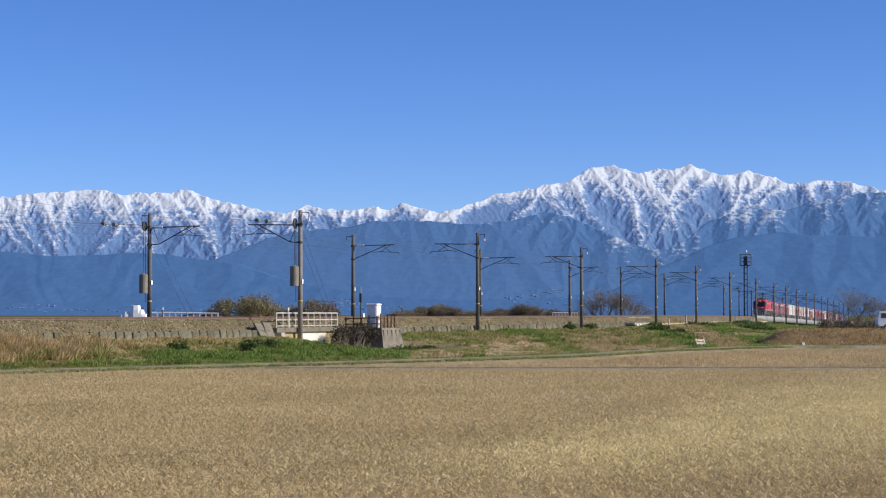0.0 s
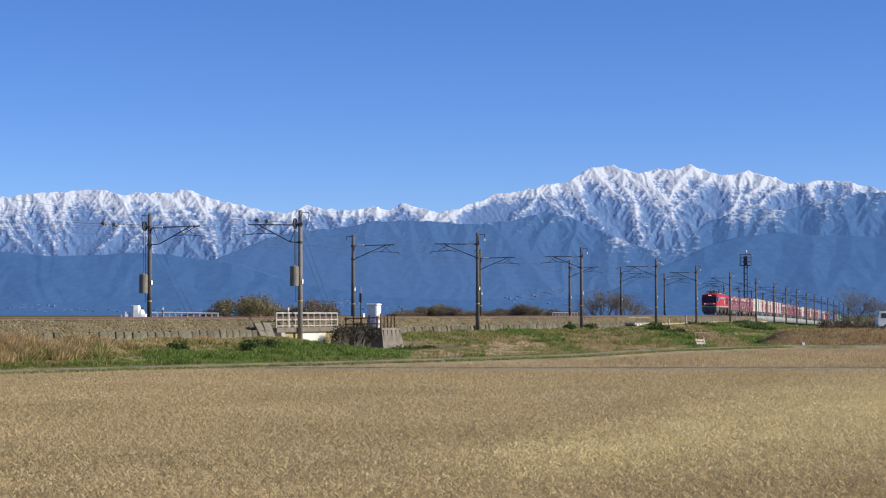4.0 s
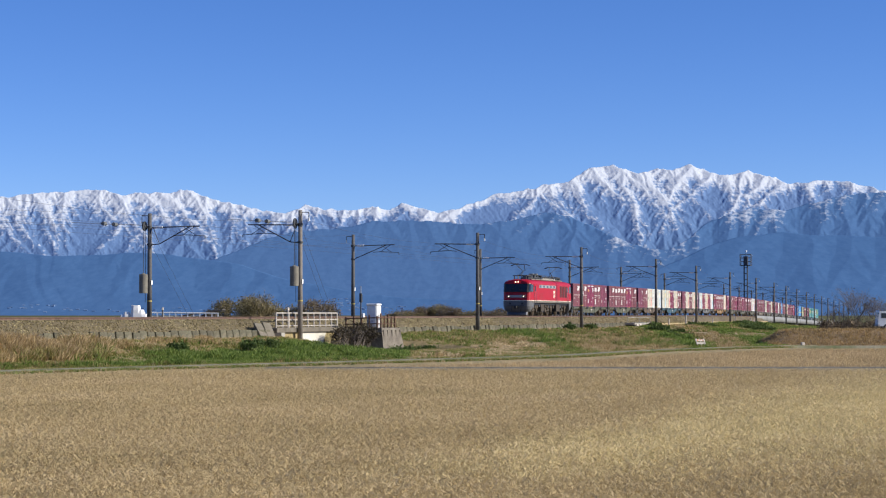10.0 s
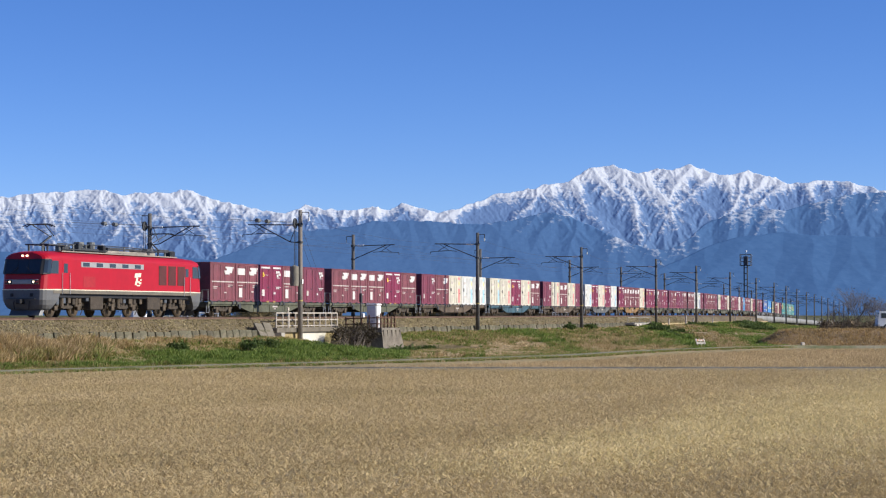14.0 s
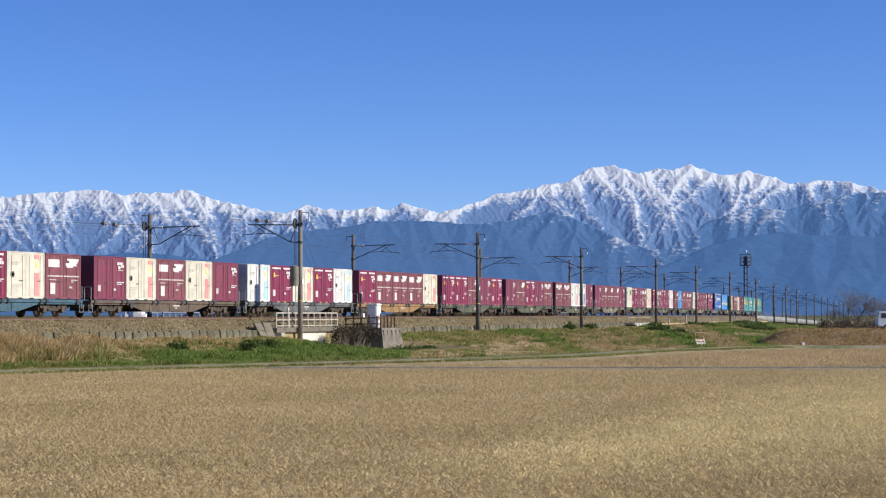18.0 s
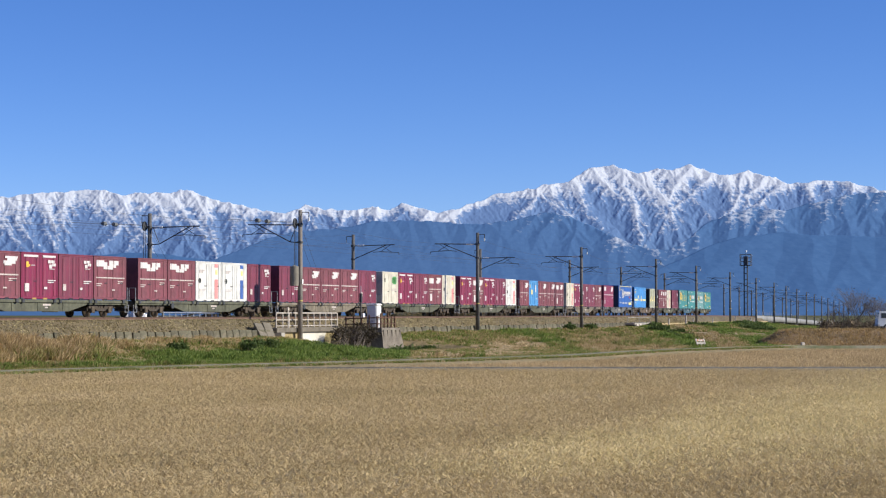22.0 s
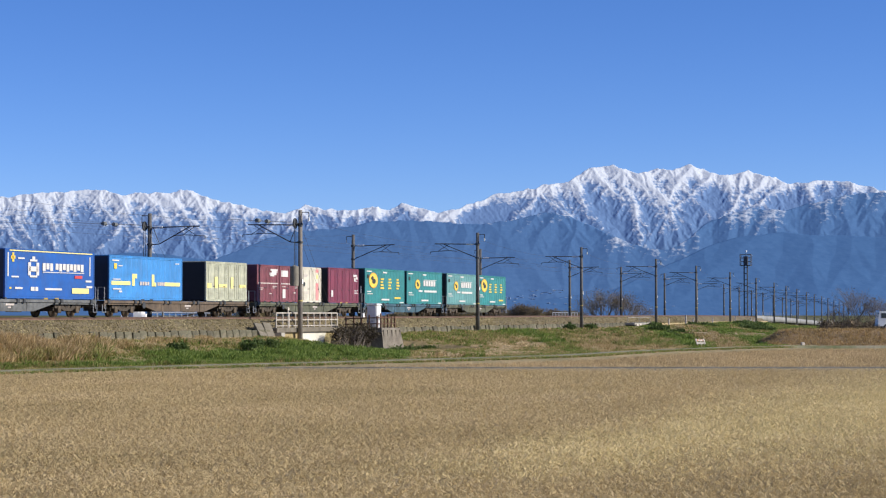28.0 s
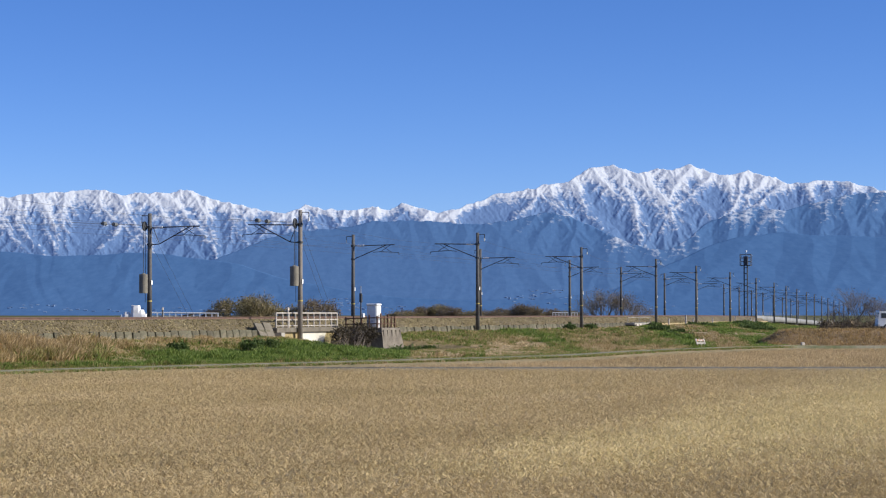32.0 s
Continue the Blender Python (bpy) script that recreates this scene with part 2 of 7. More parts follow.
def crests(a, v, seed, top, gap, high, steep, low):
    """Relief of a worn slope: ridges run down from the crest at v = top, each with side ridges of its own; falls away evenly from every ridge."""
    g = random.Random(seed)
    Z = np.zeros((len(v), len(a)))
    A, V = np.meshgrid(a, v)
    s = gap / 50.0
    AW = A + 15 * s * (fbm(A / (30 * s), V / (30 * s), seed + 3, 4) - 0.5)
    VW = V + 15 * s * (fbm(A / (30 * s) + 7, V / (30 * s), seed + 8, 4) - 0.5)

    def ridge(p, q, hp, hq, k):
        reach = max(hp, hq) / k + 8 * s
        i0, i1 = np.searchsorted(a, (min(p[0], q[0]) - reach, max(p[0], q[0]) + reach))
        j0, j1 = np.searchsorted(v, (min(p[1], q[1]) - reach, max(p[1], q[1]) + reach))
        if i1 <= i0 or j1 <= j0:
            return
        w = (slice(j0, j1), slice(i0, i1))
        dx, dy = q[0] - p[0], q[1] - p[1]
        t = np.clip(((AW[w] - p[0]) * dx + (VW[w] - p[1]) * dy) / (dx * dx + dy * dy + 1e-9), 0, 1)
        dist = np.hypot(AW[w] - p[0] - t * dx, VW[w] - p[1] - t * dy)
        Z[w] = np.maximum(Z[w], hp + (hq - hp) * t - k * dist)

    def side(p, h, way, size, depth):
        """A side ridge that runs down from p and drops to the valley."""
        lean, q, hq = way * g.uniform(0.55, 1.25), p, h
        for i in range(2):
            dv = size * g.uniform(0.35, 0.6)
            n = (q[0] + lean * dv, q[1] - dv)
            hn = hq * g.uniform(0.55, 0.8)
            ridge(q, n, hq, hn, steep * (1.2 if depth == 2 else 1.45))
            if depth > 1:
                for w2 in (-1, 1):
                    if g.random() < 0.85:
                        side(((q[0] + n[0]) / 2, (q[1] + n[1]) / 2), (hq + hn) * 0.47, w2, size * 0.42, depth - 1)
            q, hq, lean = n, hn, lean * g.uniform(0.5, 1.1)

    x = a[0] - gap * 0.5
    while x < a[-1] + gap:
        p, h = (x, top + 2), high * g.uniform(0.75, 1.1)
        lean = g.uniform(-0.8, 0.8)
        way = 1
        while p[1] > low:
            dv = g.uniform(14, 26) * s
            q = (p[0] + lean * dv + g.uniform(-5, 5) * s, p[1] - dv)
            hq = min(high * 1.15, max(high * 0.55, h * g.uniform(0.85, 1.12)))
            ridge(p, q, h, hq, steep)
            for w2 in (-way, way):
                if g.random() < 0.8:
                    side(q, hq * 0.97, w2, g.uniform(24, 48) * s, 2)
            p, h = q, hq
            lean = max(-1.1, min(1.1, lean + g.uniform(-0.45, 0.45)))
        x += gap * g.uniform(0.7, 1.3)
    return Z / high


def eased(row, wide):
    k = np.hanning(2 * wide + 1)[1:-1]
    return np.convolve(np.pad(row, wide - 1, mode="edge"), k / k.sum(), "valid")


def mountains():
    na, nr = 1340, 350
    a = np.linspace(-130, 1700, na)
    r = np.linspace(2250, 4700, nr)
    A, R = np.meshgrid(a, r)
    u = (r - 2250) / 2450
    top = np.interp(a, *zip(*SKYLINE))
    peak = 556 - top + 5 * (fbm(a / 15, a * 0, 77, 4) - 0.5) + 5 * (ridged(a / 22, a * 0, 78, 3) - 0.6)
    # a dark wooded front, a dusted middle range and the high snowy range
    front = eased(np.interp(a, [-130, 0, 100, 250, 400, 520, 650, 800, 950, 1080, 1150, 1206, 1254, 1302, 1402, 1568, 1700], [112, 112, 105, 109, 92, 60, 34, 26, 24, 40, 72, 98, 120, 136, 144, 134, 130]), 40) + 8 * (fbm(a / 60, a * 0, 83, 4) - 0.5)
    middle = eased(np.interp(a, [-130, 330, 400, 470, 523, 608, 660, 720, 800, 850, 900, 940, 970, 1010, 1076, 1130, 1180, 1215, 1254, 1328, 1387, 1432, 1498, 1568, 1700],
                             [60, 80, 104, 132, 146, 153, 164, 166, 161, 159, 166, 173, 181, 173, 142, 120, 112, 130, 163, 188, 183, 195, 211, 215, 215]), 9) + 5 * (fbm(a / 12, a * 0, 79, 4) - 0.5)
    # each range rises as one even slope towards the viewer and is cut off along its crest
    v1 = np.interp(u, [0, 0.05, 0.12, 0.34, 1], [-3, 4, 45, 165, 400])
    v2 = np.interp(u, [0.10, 0.20, 0.34, 0.62, 1], [-40, 40, 110, 250, 420])
    v3 = np.interp(u, [0.24, 0.42, 0.60, 0.80, 0.93, 1], [-40, 75, 150, 235, 292, 320])
    c1 = crests(a, v1, 11, 160, 80, 10.0, 0.16, 15)
    c2 = crests(a, v2 + u * 0.01, 12, 222, 34, 7.0, 0.24, 50)
    c3 = crests(a, v3 + u * 0.01, 13, 275, 27, 8.0, 0.38, 70)
    fine = ridged(A / 9, (v1 + v2 + v3)[:, None] / 16, 31, 3) - 0.6
    grit = ridged((A + 0.6 * v3[:, None]) / 5, v3[:, None] / 9, 37, 2) - 0.6
    soft = fbm(A / 150, v1[:, None] / 60, 57, 4) - 0.5
    cut = lambda h, crest: np.where(h > crest, crest - 0.5 * (h - crest), h)
    low = cut(v1[:, None] + np.clip(v1 / 40, 0, 1)[:, None] * (7 * soft + 2.6 * (c1 - 0.7)), front)
    rough = np.interp(a, [600, 900, 1000], [0.26, 0.4, 0.75]) * np.interp(v2, [90, 150], [0.45, 1.0])[:, None]
    mid = cut(v2[:, None] + rough * (5.5 * (c2 - 0.7) + 0.9 * fine), middle)
    high = cut(v3[:, None] + 4.8 * (c3 - 0.7) + 1.2 * fine + 0.75 * grit, peak)
    el = np.maximum(np.maximum(low, mid), high)
    z = EYE + el / F * R
    x, y = (A - 784) / F * R, R
    me = raw("mountain_range", np.stack([x, y, z], -1).reshape(-1, 3), grid_faces(nr, na), hazy_mountain_mat(), True)
    # snow: thick under the crest, torn further down, a dusting on the middle range
    band = np.interp(a, [-130, 0, 300, 430, 520, 620, 800, 880, 980, 1080, 1250, 1330, 1420, 1568, 1700], [112, 112, 105, 75, 50, 48, 48, 62, 85, 118, 115, 92, 64, 66, 66])
    below = np.clip((peak - el) / band, 0, 2)
    patch = fbm(A / 60, v3[:, None] / 45, 91, 4) - 0.5
    snow_high = 0.86 - np.interp(below, [0, 0.15, 0.32, 0.55, 0.9, 1.3, 2], [-0.05, 0.08, 0.36, 0.52, 0.64, 0.95, 1.3]) + np.interp(below, [0, 0.3, 1], [0.35, 0.9, 0.9]) * ((c3 - 0.65) * 0.7 + fine * 0.6 + grit * 0.6) + patch * 0.45 + np.interp(a, [300, 480, 1370, 1420], [0.04, 0.0, 0.0, -0.28])
    dusted = np.interp(a, [500, 620, 850, 930, 1100, 1250, 1400, 1568], [-0.05, 0.0, 0.06, 0.28, 0.32, 0.34, 0.36, 0.40])
    snow_mid = dusted - np.clip((middle - el) / 75, 0, 1.2) * 0.45 + (c2 - 0.75) * 0.35 + fine * 0.4 + patch * 0.35
    snow = np.where(high >= el, snow_high, np.where(mid >= el, snow_mid, -0.6))
    at = me.attributes.new("snow", 'FLOAT', 'POINT')
    at.data.foreach_set("value", np.clip(snow, -0.6, 1.4).ravel().astype(np.float32))
    # share of the paler haze-lifted rock colour, set by range
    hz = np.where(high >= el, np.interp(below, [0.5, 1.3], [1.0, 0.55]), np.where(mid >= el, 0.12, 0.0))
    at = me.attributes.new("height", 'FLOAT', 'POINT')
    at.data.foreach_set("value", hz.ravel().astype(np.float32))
    MOUNT.update(a=a, r=r, el=el)
    tagged(new("backdrop_mountains", me), "snow-capped mountain range behind wooded foothills, tinted with blue haze", "mountains", kind="structure")


mountains()


# ---- ground, bank, fields ----
DITCH = (-33.0, -16.8)
SLOPE_F, SLOPE_Z = [0.0, 0.10, 0.24, 0.42, 0.60, 0.80], [-1.36, -1.62, -1.95, -2.16, -2.32, -2.46]


SHOULDER_Z = [-1.28, -1.22, -1.45, -1.80, -2.12, -2.42]


def shoulder(s):
    """Where a broad grassy shoulder stands beside the track."""
    f = np.clip((s - 56) / 16, 0, 1) * np.clip((196 - s) / 32, 0, 1)
    return f * f * (3 - 2 * f)


def bank_section(s):
    """Offsets and heights over the rails across the railway, far side to near side."""
    w = float(verge(s))
    foot = float(EYE - 2.7 - np.interp(s, SG, PZ))
    out = [(-16.0, foot), (-11.0, foot + 0.1), (-9.4, -1.2), (-6.0, -0.85), (-5.3, -0.22), (-1.9, -0.19), (1.9, -0.19), (2.25, -0.24), (3.1, -0.9),
           (3.6, -0.97), (3.65, -1.3)]
    b = float(shoulder(s))
    out += [(4.5 + (w - 4.7) * f, max(z + (z2 - z) * b, foot + 0.06 + 0.1 * (1 - f))) for f, z, z2 in zip(SLOPE_F, SLOPE_Z, SHOULDER_Z)]
    out += [(w - 0.2, foot + 0.06), (w + 1.9, foot + 0.05), (w + 5.0, foot - 0.4)]
    if DITCH[0] < s < DITCH[1]:
        out[10:16] = [(d, -2.38) for d, z in out[10:16]]
    return out


BALLAST = mat("ballast", (0.165, 0.132, 0.072), 0.95, 0.35, 0.25, 1.0, fine=11, dark=(0.105, 0.083, 0.045))
BANK = mat("bank_earth", (0.33, 0.25, 0.13), 0.95, 0.3, 0.2, 0.6, fine=5, dark=(0.20, 0.175, 0.075))
SOIL = mat("field_soil", (0.36, 0.27, 0.145), 0.95, 0.25, 0.08, 0.4, fine=4, spec=0.1)
PLAIN = mat("plain", (0.10, 0.115, 0.06), 0.95, 0.3, 0.02, 0.0, fine=0.3, dark=(0.14, 0.12, 0.07), spec=0.0)
LANE = mat("lane_gravel", (0.22, 0.20, 0.135), 0.95, 0.3, 0.3, 0.4, fine=6, dark=(0.12, 0.135, 0.055))


def ground():
    # one sheet to the foot of the mountains
    xs = np.concatenate([np.linspace(-2600, -160, 14), np.linspace(-130, 180, 60), np.linspace(220, 2600, 14)])
    ys = np.concatenate([np.linspace(-900, 0, 8), np.linspace(8, 320, 70), np.linspace(360, 2700, 24)])
    Y, X = np.meshgrid(ys, xs, indexing='ij')
    z = (fbm(X / 9, Y / 9, 61, 3) - 0.5) * 0.10 - 0.02
    far = np.clip((Y - 900) / 1500, 0, 1)
    z = z + far ** 2 * 1.5 - 0.22
    # the river bed under the long bridge
    bear = X / np.maximum(Y, 1)
    z = z - 8 * np.clip((bear - 0.158) / 0.02, 0, 1) * np.clip((Y - 235) / 40, 0, 1) * np.clip((1000 - Y) / 200, 0, 1)
    me = raw("ground", np.stack([X, Y, z], -1).reshape(-1, 3), grid_faces(len(ys), len(xs)), SOIL, True)
    me.materials.append(PLAIN)
    cy = np.repeat((ys[:-1] + ys[1:]) / 2, len(xs) - 1)
    me.polygons.foreach_set("material_index", (cy > 205).astype(np.int32))
    tagged(new("ground", me), "flat farmland of dry brown soil and straw", "ground", kind="structure")
    # the railway bank, in three sheets: earth, ballast, earth
    st = np.concatenate([np.arange(-610, -90, 20.0), np.arange(-90, 130, 1.0), np.arange(130, 262, 3.0)])
    secs = np.array([bank_section(s) for s in st])
    pts = np.stack([at_track(st, secs[:, j, 0], secs[:, j, 1]).T for j in range(secs.shape[1])], 1)
    jit = (fbm(np.repeat(st[:, None], secs.shape[1], 1) / 1.6, secs[:, :, 0] * 0.9, 71, 4) - 0.5)
    amp = np.interp(np.arange(secs.shape[1]), [0, 3, 4, 6, 7, 8, 9, 11, 14, 16, 17, 19], [0.3, 0.1, 0.03, 0.02, 0.05, 0.1, 0.0, 0.15, 0.2, 0.1, 0.05, 0.05])
    pts[:, :, 2] += jit * amp[None, :]
    for name, j0, j1, m, lab in (("embankment_far", 0, 3, BANK, "far slope of the railway embankment"), ("ballast_bed", 3, 9, BALLAST, "brown crushed-stone ballast bed of the railway"),
                                 ("embankment", 9, 19, BANK, "earth railway embankment under weeds and dry grass")):
        p = pts[:, j0:j1 + 1]
        tagged(new(name, raw(name, p.reshape(-1, 3), grid_faces(len(st), j1 - j0 + 1), m, name != "ballast_bed")), lab, "embankment", kind="structure")
    # the farm lane at the foot of the bank
    line = [(-34, 77), (-20.6, 92.4), (-16.2, 98.2), (-11.2, 103.8), (-6.9, 108.6), (-2.7, 114), (2.2, 120), (7.8, 128), (12.0, 138), (16.0, 147.5), (23.1, 159), (29, 164), (40, 166), (70, 168)]
    k = np.linspace(0, len(line) - 1, 150)
    lx, ly = (np.interp(k, range(len(line)), [q[i] for q in line]) for i in (0, 1))
    wob = (fbm(k * 1.5, k * 0, 81, 3) - 0.5) * 0.8
    nx, ny = np.gradient(ly), -np.gradient(lx)
    ln = np.hypot(nx, ny)
    nx, ny = nx / ln, ny / ln
    slim = np.interp(k, [0, 9, 11], [1.0, 1.0, 0.25])
    lane = np.stack([np.stack([lx + nx * o * slim, ly + ny * o * slim, 0 * lx + h], 1) for o, h in ((-1.5 + wob, -0.4), (-0.9 + wob, 0.075), (-0.2, 0.11), (0.6 + wob * 0.6, 0.08), (1.5 + wob, -0.45))], 1)
    tagged(new("farm_lane", raw("farm_lane", lane.reshape(-1, 3), grid_faces(150, 5), LANE, True)), "pale gravel farm lane along the foot of the bank", "lane", kind="structure")


ground()


def levee():
    """The brown river levee that runs off under the far bridge."""
    xs = np.linspace(28.0, 95, 68)
    prof = [(-7, -0.2), (-4.2, 0.4), (-2.2, 1.0), (-1.4, 1.22), (1.2, 1.25), (2.4, 0.9), (7, -0.2)]
    rows = []
    for i, x in enumerate(xs):
        e = min(1.0, i / 2.2 + 0.02)
        rows.append([(x - 0.0, 178 + (x - 30) * 0.05 + o, h * e + 0.18 * (fbm(np.array([x * 0.5]), np.array([o * 0.8]), 91, 3)[0] - 0.5)) for o, h in prof])
    v = np.array(rows)
    m = mat("levee_grass", (0.26, 0.17, 0.085), 0.95, 0.35, 0.35, 0.6, fine=4, dark=(0.13, 0.10, 0.05))
    tagged(new("levee", raw("levee", v.reshape(-1, 3), grid_faces(len(xs), len(prof)), m, True)), "low river levee of rust-brown dry grass", "levee", kind="structure")


levee()


# ---- crop, grass ----
def blades(x, y, z, h, w, lean, per, seed):
    """per slim blades at each root. Returns vertices and triangles."""
    g = np.random.default_rng(seed)
    n = len(x) * per
    X, Y, Z = np.repeat(x, per), np.repeat(y, per), np.repeat(z, per)
    H = np.repeat(h, per) * g.uniform(0.6, 1.15, n)
    an = g.uniform(0, 2 * math.pi, n)
    ln = g.uniform(0.1, 1.0, n) * lean * H
    W = w * g.uniform(0.6, 1.3, n) * np.repeat(np.clip(h / h.mean(), 0.6, 1.6), per)
    face = g.uniform(0, 2 * math.pi, n)
    ox, oy = np.cos(face) * W, np.sin(face) * W
    bx, by = X + g.normal(0, 1, n) * 0.05, Y + g.normal(0, 1, n) * 0.05
    tx, ty = bx + np.cos(an) * ln, by + np.sin(an) * ln
    v = np.stack([np.stack([bx - ox, by - oy, Z], 1), np.stack([bx + ox, by + oy, Z], 1), np.stack([tx, ty, Z + H], 1)], 1)
    o = np.arange(n)[:, None] * 3
    return v.reshape(-1, 3), o + np.array([0, 1, 2])


def leaf_ends(x, y, z, per, seed):
    """Short bent leaf ends and ears round the head of each plant."""
    g = np.random.default_rng(seed)
    n = len(x) * per
    c = np.stack([np.repeat(x, per) + g.normal(0, 0.055, n), np.repeat(y, per) + g.normal(0, 0.055, n), np.repeat(z, per) - 0.16 * g.random(n) ** 1.5], 1)
    an, up = g.uniform(0, 2 * math.pi, n), g.uniform(-0.5, 1.0, n)
    d = np.stack([np.cos(an), np.sin(an), up * 1.3], 1) * g.uniform(0.027, 0.066, n)[:, None]
    turn = g.uniform(0, 2 * math.pi, n)
    w = np.stack([np.cos(turn), np.sin(turn), g.uniform(-0.4, 0.4, n)], 1) * g.uniform(0.007, 0.0145, n)[:, None]
    return np.stack([c - d + w, c - d * 0.6 - w, c + d], 1).reshape(-1, 3), np.arange(n * 3).reshape(-1, 3)


def field_points(y0, y1, step, seed):
    g = np.random.default_rng(seed)
    ys = np.arange(y0, y1, step)
    xs, yy = [], []
    for y in ys:
        half = 0.2275 * y + 1.5
        x = np.arange(-half, half, step * 0.9)
        xs.append(x + g.uniform(-0.35, 0.35, len(x)) * step)
        yy.append(np.full(len(x), y) + g.uniform(-0.35, 0.35, len(x)) * step)
    return np.concatenate(xs), np.concatenate(yy)


CHANNEL_Y = 103.0


def pale(x, y):
    """Where the crop stands paler and drier: a strip that runs off to the far corner."""
    mid = np.interp(x, [-2, 4, 9, 16, 24], [34, 42, 52, 66, 80])
    half = np.interp(x, [-2, 4, 9, 24], [3, 8, 15, 24])
    return np.clip(1.25 - np.abs(y - mid) / half, 0, 1) * np.clip((x + 1.5) / 4, 0, 1)


def crops():
    straw = stuff_mat("ripe_straw", [(0.29, 0.245, 0.12), (0.485, 0.375, 0.195), (0.595, 0.467, 0.25), (0.74, 0.605, 0.37)], 0.85, 0.12, 0.3)
    dry = stuff_mat("pale_straw", [(0.37, 0.32, 0.15), (0.65, 0.53, 0.265), (0.76, 0.63, 0.33), (0.86, 0.73, 0.45)], 0.85, 0.2, 0.3)
    stub = stuff_mat("stubble_straw", [(0.21, 0.17, 0.095), (0.45, 0.34, 0.18), (0.58, 0.44, 0.245), (0.69, 0.55, 0.33)], 0.85, 0.12, 0.3)
    px, py = [], []
    for y0, y1, st, sd in ((24, 45, 0.14, 1), (45, 70, 0.19, 2), (70, 102, 0.25, 3)):
        x, y = field_points(y0, y1, st, sd)
        px.append(x), py.append(y)
    x, y = np.concatenate(px), np.concatenate(py)
    s, d = track_coords(x, y)
    keep = (d > verge(s) + 2.3) & (y < CHANNEL_Y - 3.6)
    x, y = x[keep], y[keep]
    h = 0.27 * (0.86 + 0.28 * fbm(x / 1.3, y / 1.3, 5, 3)) * np.interp(y, [22, 100], [1, 0.9])
    g = np.random.default_rng(9)
    is_pale = g.random(len(x)) < pale(x, y) * 0.95
    for name, k, m, lab in (("crop", ~is_pale, straw, "dense ripe straw-brown crop over the field"), ("pale_crop", is_pale, dry, "paler yellow strip of the ripe crop")):
        v, t = blades(x[k], y[k], np.full(k.sum(), -0.23), h[k], 0.0075, 0.55, 4, 21)
        v2, t2 = leaf_ends(x[k], y[k], h[k] - 0.23, 10, 25)
        tagged(new(name, raw(name, np.concatenate([v, v2]), np.concatenate([t, t2 + len(v)]), m)), lab, "crop", kind="stuff")
    # the farther field between the channel and the bank
    x, y = field_points(CHANNEL_Y + 1.6, 166, 0.36, 4)
    s, d = track_coords(x, y)
    keep = (d > verge(s) + 2.2)
    x, y = x[keep], y[keep]
    v, t = blades(x, y, np.full(len(x), -0.23), np.full(len(x), 0.16), 0.022, 0.8, 8, 22)
    tagged(new("stubble", raw("stubble", v, t, stub)), "short brown stubble of the farther field", "stubble", kind="stuff")


crops()


def bank_z(s, d):
    """Height of the bank at s, d."""
    w = verge(s)
    pz = np.interp(s, SG, PZ)
    foot = EYE - 2.7 - pz
    f = np.clip((d - 4.5) / (w - 4.7), 0, 1)
    b = shoulder(s)
    z = np.interp(f, SLOPE_F + [1.0], SLOPE_Z + [-2.44]) * (1 - b) + np.interp(f, SLOPE_F + [1.0], SHOULDER_Z + [-2.44]) * b
    z = np.maximum(z, foot + 0.06)
    z = np.where((s > DITCH[0]) & (s < DITCH[1]) & (d < 4.5 + (w - 4.7) * 0.60), np.minimum(z, -2.38), z)
    rough = (fbm(s / 1.6, d * 0.9, 71, 4) - 0.5) * np.interp(f, [0, 0.42, 0.8, 1], [0.15, 0.2, 0.1, 0.05])
    return pz + z + rough


